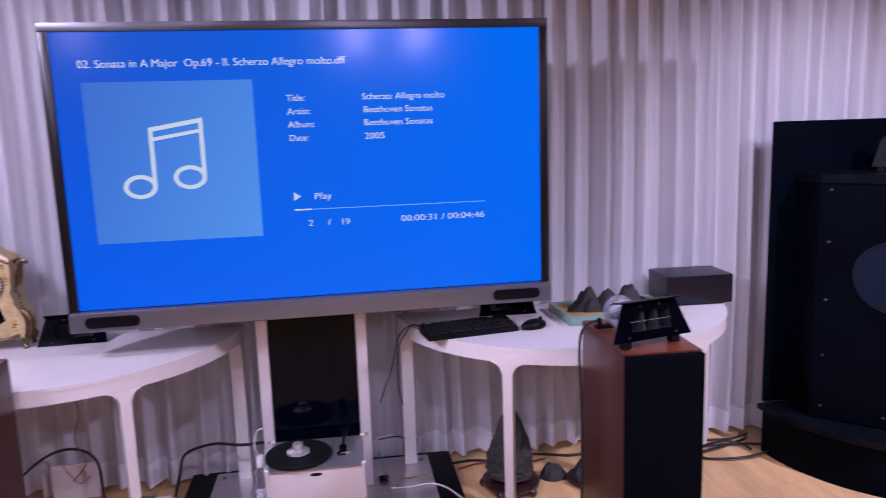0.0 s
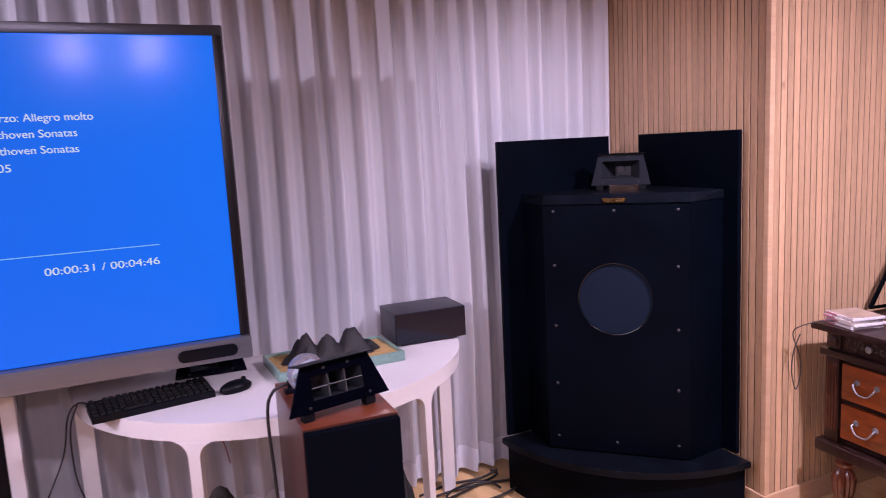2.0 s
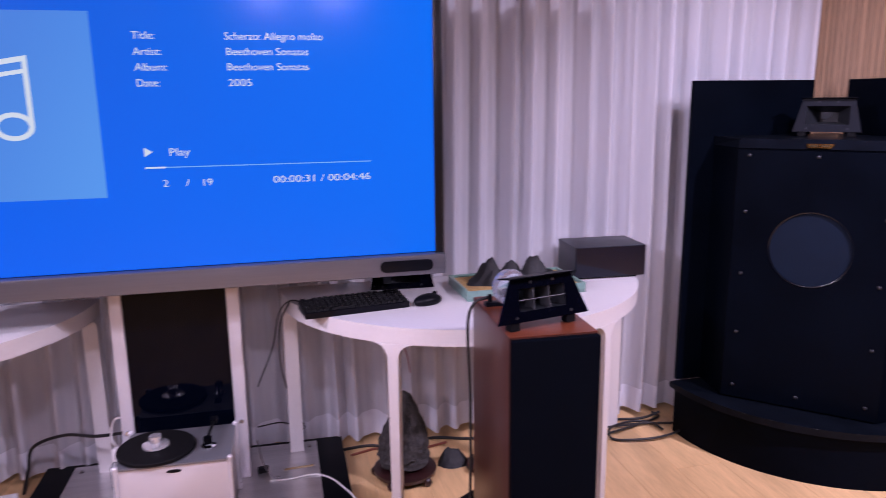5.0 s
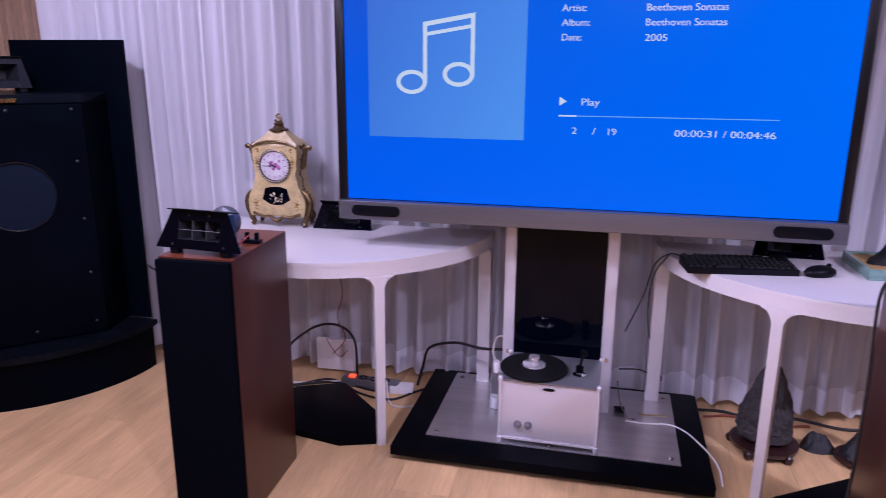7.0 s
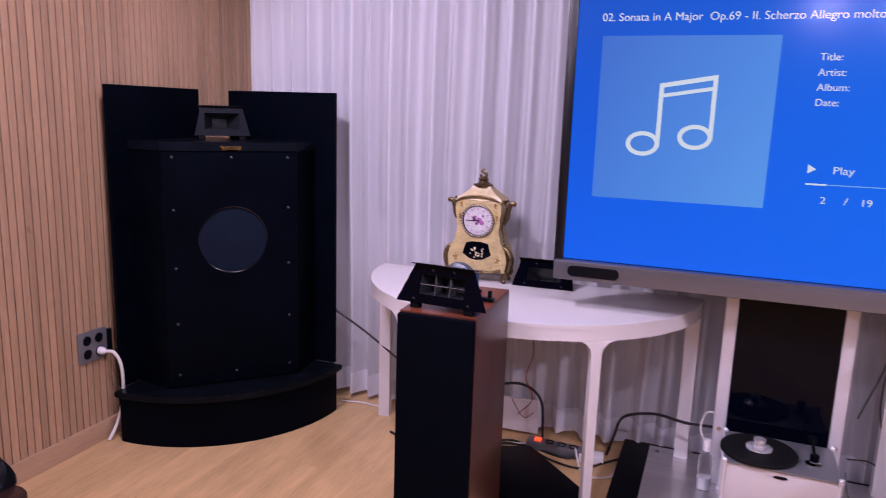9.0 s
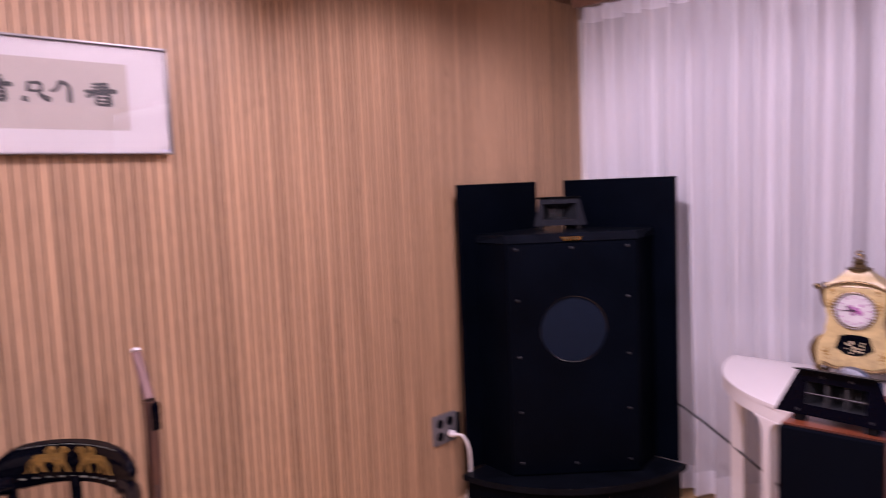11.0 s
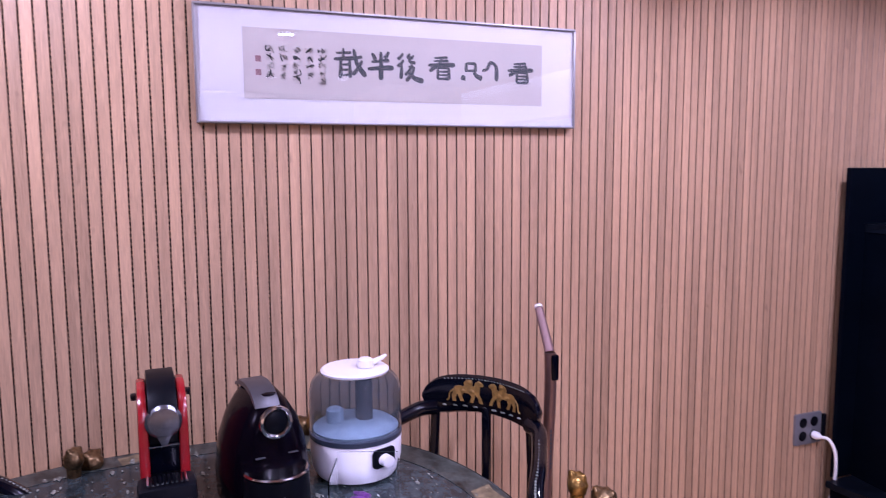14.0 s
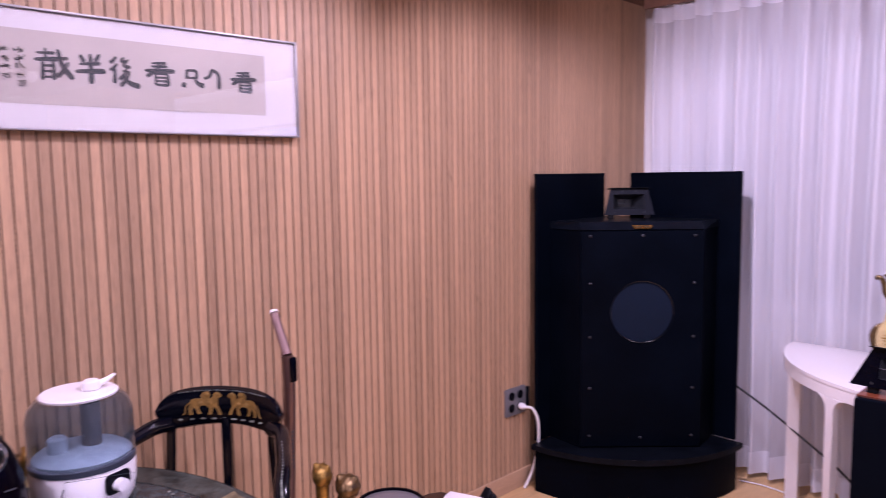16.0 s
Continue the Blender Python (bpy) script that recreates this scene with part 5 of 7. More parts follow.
solid("viewing_stone", stone([(-0.035, 1.05, 0.028), (0.03, 0.62, 0.03), (0.07, 0.4, 0.03), (-0.07, 0.5, 0.03)], 15.0, (0.085, 0.06, 0.265), 1.5), DARK_ROCK, "jagged dark upright stone on a low stand", "stone", pose(1.545, 3.010, 0.0345), smooth=40)
base = thing("stone_stand", "small rosewood stand with a dark pebble", "stand", pose(1.205, 2.915, 0))
part("rim", L([(0, 0.006), (0.070, 0.006), (0.082, 0.012), (0.080, 0.026), (0, 0.026)], 28), ROSEWOOD, base)
for i in range(4):
    a = i * math.pi / 2
    part("foot", L([(0, 0), (0.012, 0), (0.013, 0.0058), (0, 0.0058)], 10, (0.06 * math.cos(a), 0.06 * math.sin(a), 0)), ROSEWOOD, base)
solid("pebble", stone([(0.0, 1.0, 0.05), (0.04, 0.8, 0.03)], 21.0, (0.062, 0.05, 0.075), 1.0), DARK_ROCK, "dark lump of stone on a small rosewood stand", "stone", pose(1.205, 2.915, 0.0265), smooth=40)
solid("pebble", stone([(0.0, 1.0, 0.06)], 27.0, (0.058, 0.045, 0.058), 0.6), DARK_ROCK, "smooth dark stone on the floor", "stone", pose(1.085, 2.985, 0.0), smooth=40)
solid("floor_board", P([(-0.86, 2.635), (-1.03, 2.90), (-1.00, 2.985), (-0.808, 3.068), (-0.544, 2.80), (-0.530, 2.640), (-0.66, 2.595)], 0.0005, 0.026, bevel=0.003), BLACK_SATIN, "flat black six-sided board under the table", "board", smooth=30)
solid("floor_board", P([(0.845, 2.575), (1.130, 2.755), (1.34, 2.71), (1.40, 2.53), (0.98, 2.47)], 0.0005, 0.026, bevel=0.003), BLACK_SATIN, "flat black board behind a floor speaker", "board", smooth=30)

# ---- cables and sockets by the curtain ----
def cable(label, pts, r, mat, name="cable"):
    return solid(name, T(pts, r, seg=7, steps=8), mat, label, "cable", smooth=60)


cable("black cable arching from the stand to the floor", [(-0.09, 2.98, 0.285), (-0.20, 3.02, 0.265), (-0.32, 3.08, 0.255), (-0.44, 3.13, 0.20), (-0.475, 3.15, 0.10), (-0.50, 3.15, 0.010)], 0.006, CABLE_BLACK)
cable("black looped cable under the table", [(-1.30, 3.12, 0.010), (-1.16, 3.14, 0.03), (-1.10, 3.15, 0.14), (-0.98, 3.16, 0.235), (-0.87, 3.16, 0.255), (-0.79, 3.15, 0.20), (-0.775, 3.14, 0.06), (-0.77, 3.13, 0.045)], 0.006, CABLE_BLACK)
cable("black cable lying along the floor", [(-1.42, 2.98, 0.007), (-1.2, 2.90, 0.007), (-1.03, 3.03, 0.007), (-0.86, 3.10, 0.007), (-0.66, 3.06, 0.007), (-0.60, 3.10, 0.02)], 0.006, CABLE_BLACK)
cable("black cable snaking over the floor", [(-1.30, 3.06, 0.007), (-1.08, 3.00, 0.007), (-0.9, 3.125, 0.007), (-0.72, 3.02, 0.007), (-0.58, 2.99, 0.008), (-0.50, 3.08, 0.007), (-0.45, 3.13, 0.010)], 0.005, CABLE_BLACK)
cable("white lead curling on the floor", [(-0.62, 3.08, 0.045), (-0.58, 2.98, 0.005), (-0.53, 2.94, 0.005), (-0.46, 2.98, 0.005), (-0.445, 3.08, 0.005)], 0.004, CABLE_WHITE)
cable("cream lead to the power strip", [(-1.18, 3.02, 0.022), (-1.05, 3.06, 0.006), (-0.92, 3.09, 0.006), (-0.80, 3.11, 0.020)], 0.0045, CABLE_WHITE)
cable("thin red wire hanging from the table", [(-0.86, 3.10, 0.645), (-0.85, 3.12, 0.55), (-0.83, 3.13, 0.42), (-0.86, 3.14, 0.30), (-0.83, 3.15, 0.20), (-0.89, 3.15, 0.12)], 0.0022, CABLE_RED)
cable("thin red wire pair under the table", [(-0.92, 3.15, 0.19), (-0.90, 3.155, 0.15), (-0.86, 3.15, 0.11), (-0.82, 3.15, 0.14)], 0.0018, CABLE_RED)
cable("thin black wire hanging behind the display stand", [(0.36, 2.99, 0.40), (0.42, 3.06, 0.52), (0.45, 3.02, 0.66), (0.49, 2.92, 0.733), (0.540, 2.868, 0.736)], 0.0028, CABLE_BLACK)
cable("thin black wire looping to the keyboard", [(0.49, 2.925, 0.733), (0.45, 3.05, 0.60), (0.45, 3.10, 0.40), (0.50, 3.13, 0.22), (0.52, 3.13, 0.15), (0.44, 3.10, 0.20), (0.35, 3.00, 0.24)], 0.0028, CABLE_BLACK)
cable("white cable across the steel plate", [(0.38, 2.91, 0.0685), (0.46, 2.905, 0.0685), (0.543, 2.915, 0.0685), (0.60, 2.87, 0.0685), (0.640, 2.80, 0.064), (0.666, 2.735, 0.064), (0.690, 2.67, 0.050), (0.700, 2.63, 0.006)], 0.0033, CABLE_WHITE)
cable("clear lead from the post to the plate", [(0.345, 2.975, 0.20), (0.36, 2.96, 0.12), (0.39, 2.94, 0.0685), (0.42, 2.93, 0.0685)], 0.0025, STEEL_GREY)
cable("white tube beside the record player", [(-0.09, 2.985, 0.34), (-0.13, 2.99, 0.33), (-0.145, 2.99, 0.26), (-0.11, 2.985, 0.20), (-0.085, 2.98, 0.13)], 0.004, CABLE_WHITE)
cable("dark wire along the curtain foot", [(0.66, 3.19, 0.008), (0.78, 3.20, 0.008), (0.90, 3.16, 0.008), (1.05, 3.20, 0.008), (1.22, 3.15, 0.008), (1.38, 3.18, 0.008)], 0.006, CABLE_BLACK)
cable("wine-red lead along the curtain foot", [(0.70, 3.14, 0.006), (0.82, 3.17, 0.006), (0.95, 3.12, 0.006), (1.1, 3.15, 0.006)], 0.005, CABLE_BROWN)
loop = [(1.93 + (0.10 + 0.012 * k) * math.cos(k * 0.7), 3.02 + (0.075 + 0.01 * math.sin(k)) * math.sin(k * 0.7), 0.008 + 0.005 * (k % 5)) for k in range(15)]
cable("coiled black cable on the floor by the curtain", loop + [(2.05, 3.12, 0.010), (2.07, 3.18, 0.012)], 0.0052, CABLE_BLACK)
cable("black cable behind the corner speaker", [(1.70, 3.13, 0.008), (1.85, 3.16, 0.008), (1.98, 3.12, 0.02), (2.06, 3.10, 0.05)], 0.0055, CABLE_BLACK)
cable("reddish lead bowed out beside the floor speaker", [(1.25, 2.44, 0.20), (1.30, 2.47, 0.16), (1.325, 2.48, 0.09), (1.30, 2.46, 0.03), (1.24, 2.45, 0.012)], 0.007, CABLE_BROWN)
cable("black speaker lead down the cabinet side", [(1.025, 2.325, 0.868), (0.985, 2.33, 0.850), (0.968, 2.335, 0.78), (0.974, 2.33, 0.55), (0.972, 2.33, 0.25), (0.968, 2.36, 0.010)], 0.0045, CABLE_BLACK)
cable("red leads on the speaker top", [(-0.815, 2.30, 0.870), (-0.83, 2.25, 0.852), (-0.87, 2.26, 0.866), (-0.90, 2.26, 0.90)], 0.0028, CABLE_RED)
cable("black lead sloping from the corner speaker", [(-1.778, 3.125, 0.485), (-1.64, 3.135, 0.405), (-1.505, 3.135, 0.320), (-1.32, 3.11, 0.210), (-1.15, 3.05, 0.095), (-1.05, 2.99, 0.008)], 0.005, CABLE_BLACK)
cable("white lead on the floor at the curtain", [(-1.78, 3.20, 0.005), (-1.68, 3.22, 0.005), (-1.58, 3.21, 0.005)], 0.004, CABLE_WHITE)
cable("copper wire hanging behind the table", [(0.90, 3.10, 0.66), (0.905, 3.12, 0.52), (0.935, 3.12, 0.42), (0.95, 3.13, 0.34)], 0.0022, CABLE_RED)
wad = stone([(0, 1, 0.05)], 3.0, (0.03, 0.02, 0.04), 0.1)
solid("white_plug", wad, WHITE_PLASTIC, "cream round mains plug on the floor", "plug", pose(-1.19, 3.02, 0.0005), smooth=50)
strip = thing("power_strip", "grey-white power strip with a glowing red switch on the floor", "power strip", pose(-0.70, 3.105, 0.0005, 0, 0, -3))
part("bar", B(-0.13, 0.13, -0.028, 0.028, 0, 0.038, bevel=0.004), STEEL_GREY, strip)
part("switch", B(-0.10, -0.072, -0.014, 0.014, 0.0382, 0.045, bevel=0.002), RED_GLOW, strip, "lit red rocker switch")
for i in range(3):
    part("outlet", L([(0.014, 0), (0.019, 0.0005), (0.019, 0.003), (0.015, 0.003)], 20, (-0.035 + i * 0.052, 0, 0.0382), ring=True), BLACK_PLASTIC, strip)
solid("adapter", B(-0.05, 0.05, -0.03, 0.03, 0, 0.032, bevel=0.005), WHITE_PLASTIC, "white mains adapter on the floor", "adapter", pose(-0.555, 3.09, 0.0005, 0, 0, 8))
solid("floor_socket_box", box(B(-0.09, 0.09, -0.01, 0.006, 0.02, 0.17, bevel=0.003), -0.075, 0.075, -0.013, -0.0105, 0.035, 0.155, bevel=0.002), WHITE_PLASTIC, "white flush box by the curtain foot", "socket box", pose(-0.90, 3.21, 0))

# ---- socket on the slatted wall ----
sock = thing("wall_socket", "grey four-hole wall socket with a white plug", "socket", pose(WEST, 2.395, 0.425))
part("plate", P(rounded(0.142, 0.128, 0.006), 0, 0.010, m=pose(0, 0, 0, 90, 0, 90), bevel=0.002), STEEL_GREY, sock)
for sy in (-0.030, 0.030):
    for sz in (-0.028, 0.028):
        part("outlet", L([(0.0, 0.0102), (0.017, 0.0102), (0.020, 0.0104), (0.020, 0.0125), (0.017, 0.013)], 22, (0, sy, sz), turn=pose(0, 0, 0, 0, 90)), BLACK_PLASTIC, sock)
part("side_switch", B(0.0, 0.012, 0.078, 0.098, -0.05, 0.05, bevel=0.002), BLACK_PLASTIC, sock)
part("plug", L([(0, 0.013), (0.016, 0.013), (0.016, 0.030), (0.010, 0.040), (0.006, 0.046), (0, 0.046)], 20, (0, 0.030, -0.028), turn=pose(0, 0, 0, 0, 90)), WHITE_PLASTIC, sock, "white round plug")
cable("white mains cable drooping from the wall socket", [(WEST + 0.040, 2.425, 0.397), (WEST + 0.075, 2.438, 0.392), (WEST + 0.095, 2.452, 0.33), (WEST + 0.085, 2.462, 0.20), (WEST + 0.055, 2.455, 0.08), (WEST + 0.04, 2.42, 0.008)], 0.007, CABLE_WHITE)

# ---- framed calligraphy ----
pic = thing("framed_calligraphy", "white-mounted horizontal calligraphy scroll in a thin silver frame", "picture", pose(WEST + 0.004, 0.679, 1.757, 0.2))
PW, PH = 1.158, 0.311
UP = pose(0, 0, 0, 90, 0, 90)          # drawing stood up, facing +x; its x runs along y
part("backing", P([(-PW / 2 + 0.006, -PH / 2 + 0.006), (PW / 2 - 0.006, -PH / 2 + 0.006), (PW / 2 - 0.006, PH / 2 - 0.006), (-PW / 2 + 0.006, PH / 2 - 0.006)], 0.0, 0.018, m=UP), PAPER_MOUNT, pic, "white mount board", smooth=None)
frm = bmesh.new()
box(frm, 0, 0.028, -PW / 2, PW / 2, PH / 2 - 0.006, PH / 2, bevel=0.001)
box(frm, 0, 0.028, -PW / 2, PW / 2, -PH / 2, -PH / 2 + 0.006, bevel=0.001)
box(frm, 0, 0.028, -PW / 2, -PW / 2 + 0.006, -PH / 2 + 0.0062, PH / 2 - 0.0062, bevel=0.001)
box(frm, 0, 0.028, PW / 2 - 0.006, PW / 2, -PH / 2 + 0.0062, PH / 2 - 0.0062, bevel=0.001)
part("frame", frm, FRAME_ALLOY, pic, "thin silver frame")
paper = part("paper", P([(-0.455, -0.088), (0.460, -0.088), (0.460, 0.100), (-0.455, 0.100)], 0.0184, 0.0192, m=UP), PAPER, pic, "grey rice paper", smooth=None)
def ribbon(bm, line, r, lift):
    """A flat brush stroke that swells towards its end."""
    rows = []
    for i, q in enumerate(line):
        d = (line[min(i + 1, len(line) - 1)] - line[max(i - 1, 0)]).normalized()
        k = r * (0.70 + 0.45 * i / (len(line) - 1)) * (0.55 if i in (0, len(line) - 1) else 1.0)
        rows.append([bm.verts.new(UP @ Vector((q.x - e * d.y * k, q.y + e * d.x * k, lift))) for e in (-1, 1)])
    for a, b in zip(rows, rows[1:]):
        bm.faces.new((a[0], a[1], b[1], b[0]))


# brush strokes in a unit square, a point of each stroke as x, y; the last number is the breadth
LOOK = [(0.22, 0.94, 0.50, 0.97, 0.76, 0.99, 0.8), (0.20, 0.80, 0.50, 0.82, 0.80, 0.84, 0.8), (-0.04, 0.60, 0.50, 0.64, 1.06, 0.66, 1.3), (0.52, 0.96, 0.40, 0.66, 0.02, 0.34, 1.1),
        (0.36, 0.50, 0.36, 0.25, 0.35, 0.00, 1.0), (0.80, 0.52, 0.80, 0.25, 0.80, 0.00, 1.1), (0.36, 0.50, 0.58, 0.51, 0.80, 0.52, 0.8),
        (0.38, 0.33, 0.58, 0.34, 0.78, 0.34, 0.7), (0.38, 0.17, 0.58, 0.18, 0.78, 0.18, 0.7), (0.34, 0.00, 0.58, 0.01, 0.82, 0.02, 0.9)]
SHEAR = [(0.02, 0.84, 0.30, 0.85, 0.60, 0.87, 0.8), (0.30, 1.02, 0.30, 0.85, 0.30, 0.64, 0.8), (-0.06, 0.62, 0.30, 0.65, 0.68, 0.68, 1.2), (0.20, 0.62, 0.19, 0.30, 0.17, -0.02, 1.1),
         (0.52, 0.62, 0.53, 0.30, 0.53, 0.00, 1.1), (0.20, 0.44, 0.36, 0.45, 0.52, 0.46, 0.7), (0.20, 0.26, 0.36, 0.27, 0.52, 0.28, 0.7), (0.18, 0.08, 0.36, 0.09, 0.54, 0.10, 0.7),
         (0.68, 1.00, 0.80, 0.50, 1.12, 0.06, 1.4), (1.00, 0.62, 0.86, 0.36, 0.62, 0.10, 1.1), (0.62, 0.66, 0.80, 0.70, 1.00, 0.74, 0.9)]
HALF = [(0.16, 0.92, 0.24, 0.80, 0.30, 0.68, 1.2), (0.88, 1.00, 0.80, 0.86, 0.70, 0.74, 1.1), (0.12, 0.60, 0.50, 0.64, 0.90, 0.68, 1.0), (-0.04, 0.34, 0.50, 0.39, 1.08, 0.42, 1.4), (0.54, 0.98, 0.54, 0.50, 0.52, -0.04, 1.4)]
AFTER = [(0.28, 1.00, 0.18, 0.88, 0.02, 0.76, 1.0), (0.30, 0.76, 0.18, 0.62, 0.00, 0.50, 1.0), (0.20, 0.60, 0.19, 0.34, 0.16, 0.06, 1.1), (0.60, 1.00, 0.48, 0.86, 0.74, 0.84, 0.9),
         (0.78, 0.94, 0.56, 0.72, 0.86, 0.66, 0.9), (0.70, 0.62, 0.58, 0.40, 0.36, 0.20, 1.0), (0.50, 0.52, 0.72, 0.50, 0.80, 0.44, 0.8), (0.78, 0.46, 0.66, 0.24, 0.40, -0.02, 1.1), (0.52, 0.34, 0.80, 0.10, 1.22, 0.00, 1.5)]
ONLY = [(0.22, 0.88, 0.22, 0.66, 0.22, 0.44, 1.1), (0.22, 0.86, 0.48, 0.86, 0.74, 0.86, 0.9), (0.74, 0.88, 0.73, 0.66, 0.70, 0.46, 1.1), (0.22, 0.50, 0.46, 0.50, 0.70, 0.51, 0.8),
        (0.08, 0.26, 0.05, 0.14, 0.02, 0.02, 1.6), (0.62, 0.42, 0.84, 0.22, 1.10, 0.14, 1.5)]
PERSON = [(-0.05, 0.50, 0.30, 0.62, 0.52, 0.98, 1.1), (0.46, 1.00, 0.90, 0.74, 0.92, 0.02, 1.3)]
for strokes, y, z, w, h in ((SHEAR, -0.203, 0.017, 0.078, 0.080), (HALF, -0.107, 0.016, 0.070, 0.078), (AFTER, -0.020, 0.014, 0.066, 0.078), (LOOK, 0.078, 0.016, 0.080, 0.064),
                            (ONLY, 0.186, 0.012, 0.060, 0.060), (PERSON, 0.254, 0.013, 0.050, 0.060), (LOOK, 0.342, 0.012, 0.082, 0.060)):
    g = bmesh.new()
    for k, (x0, y0, x1, y1, x2, y2, b) in enumerate(strokes):
        r = 0.0050 * b
        ribbon(g, spline([(y + u * w, z - h / 2 + v * h, 0) for u, v in ((x0, y0), (x1, y1), (x2, y2))], 5), r, 0.0196 + 0.00002 * k)
    part("character", g, INK, paper, "brushed black character", smooth=None)
rnd = random.Random(11)
for c in range(5):
    st = bmesh.new()
    z = 0.05
    while z > -0.035:
        y = -0.240 - c * 0.036
        for _ in range(5):
            tube(st, [UP @ Vector((y + rnd.uniform(-0.012, 0.012), z + rnd.uniform(-0.006, 0.006), 0.0196)), UP @ Vector((y + rnd.uniform(-0.012, 0.012), z + rnd.uniform(-0.010, 0.004), 0.0196)), UP @ Vector((y + rnd.uniform(-0.012, 0.012), z - rnd.uniform(0.002, 0.016), 0.0196))], rnd.uniform(0.0012, 0.0022), seg=4, steps=3, flat=0.2)
        z -= rnd.uniform(0.018, 0.026)
    part("brush_line", st, INK, paper, smooth=None)
for z in (0.018, -0.018):
    part("seal", P([(-0.423, z - 0.008), (-0.408, z - 0.008), (-0.408, z + 0.008), (-0.423, z + 0.008)], 0.0194, 0.0197, m=UP), SEAL, paper, "red seal print", smooth=None)
gl = part("glazing", P([(-PW / 2 + 0.0065, -PH / 2 + 0.0065), (PW / 2 - 0.0065, -PH / 2 + 0.0065), (PW / 2 - 0.0065, PH / 2 - 0.0065), (-PW / 2 + 0.0065, PH / 2 - 0.0065)], 0.0235, 0.0255, m=UP), PANE, pic, smooth=None)
gl.visible_shadow = False

# ---- tea corner: round stone table, chairs and machines ----
TBX, TBY, TBZ = -1.755, 0.0, 0.735
tab = thing("stone_table", "round dark stone table inlaid with pearl chips and a pale rim", "table", pose(TBX, TBY, 0))


def oval(rx, ry, n=72, p=2.5):
    out = []
    for i in range(n):
        a = 2 * math.pi * i / n
        c, s = math.cos(a), math.sin(a)
        out.append((rx * math.copysign(abs(c) ** (2 / p), c), ry * math.copysign(abs(s) ** (2 / p), s)))
    return out


part("tabletop", P(oval(0.695, 0.705), TBZ - 0.035, TBZ, bevel=0.010), STONE_TOP, tab)
rim = bmesh.new()
ro, ri = oval(0.690, 0.700), oval(0.615, 0.625)
vo, vi = [rim.verts.new((x, y, TBZ + 0.0012)) for x, y in ro], [rim.verts.new((x, y, TBZ + 0.0012)) for x, y in ri]
for i in range(len(ro)):
    j = (i + 1) % len(ro)
    rim.faces.new((vo[i], vo[j], vi[j], vi[i]))
part("rim_inlay", rim, STONE_RIM, tab, "mottled tan rim")
chip = bmesh.new()
rnd = random.Random(7)
for _ in range(1100):
    a, r = rnd.uniform(0, 2 * math.pi), 0.66 * math.sqrt(rnd.random())
    x, y, s, t = r * math.cos(a), r * math.sin(a), rnd.choice((0.003, 0.005, 0.008, 0.012, 0.018)) * rnd.uniform(0.7, 1.3), rnd.uniform(0, 3.1)
    k = rnd.randint(3, 5)
    chip.faces.new([chip.verts.new((x + s * rnd.uniform(0.6, 1) * math.cos(t + 2 * math.pi * q / k), y + 0.32 * s * rnd.uniform(0.5, 1.3) * math.sin(t + 2 * math.pi * q / k), TBZ + 0.0018)) for q in range(k)])
for i in range(9):
    a0 = 0.35 + i * 0.71 + 0.08 * math.sin(i * 5)
    w = 0.05 + 0.035 * math.sin(i * 3.7) ** 2
    patch = bmesh.new()
    (ax, ay), (bx_, by_) = (0.685, 0.695), (0.632, 0.642)
    arc_pts = [(r1 * math.cos(a0 + w * q), r2 * math.sin(a0 + w * q)) for (r1, r2), qs in (((ax, ay), (-1, -0.4, 0.4, 1)), ((bx_, by_), (0.9, 0.3, -0.3, -0.9))) for q in qs]
    patch.faces.new([patch.verts.new((x * (1 + 0.014 * math.sin(47 * y + i)), y * (1 + 0.012 * math.sin(53 * x + 2 * i)), TBZ + 0.0016)) for x, y in arc_pts])
    part("rim_patch", patch, RIM_PATCH, tab, "yellowish stone patch")
tagged(part("pearl_chip", chip, PEARL, tab, "pearl shell chips", smooth=None), kind="stuff")
part("pedestal", L([(0.30, 0.0), (0.31, 0.02), (0.24, 0.06), (0.13, 0.12), (0.11, 0.35), (0.16, 0.55), (0.28, 0.66), (0.30, TBZ - 0.036)], 40), LACQUER, tab)


def lion_head(bm, at, r, tall=1.0):
    """A maned head facing -y on a short neck: one lump with muzzle, mane curls and ears."""
    bmesh.ops.create_uvsphere(bm, u_segments=28, v_segments=18, radius=1.0)
    for v in bm.verts:
        d = v.co.normalized()
        k = 1 + 0.55 * max(0.0, -d.y - 0.55) - 0.10 * max(0.0, -d.y - 0.2)
        a = math.atan2(d.z, d.x)
        ringed = math.exp(-((d.y - 0.15) / 0.35) ** 2)
        k += 0.14 * ringed * (0.6 + 0.4 * math.cos(9 * a))
        for s in (-1, 1):
            k += 0.30 * math.exp(-((d - Vector((s * 0.6, -0.15, 0.78))).length / 0.25) ** 2)
            k -= 0.16 * math.exp(-((d - Vector((s * 0.35, -0.85, 0.30))).length / 0.16) ** 2)
        q = d * k * r
        v.co = Vector(at) + Vector((q.x, q.y, q.z * tall))
    return bm


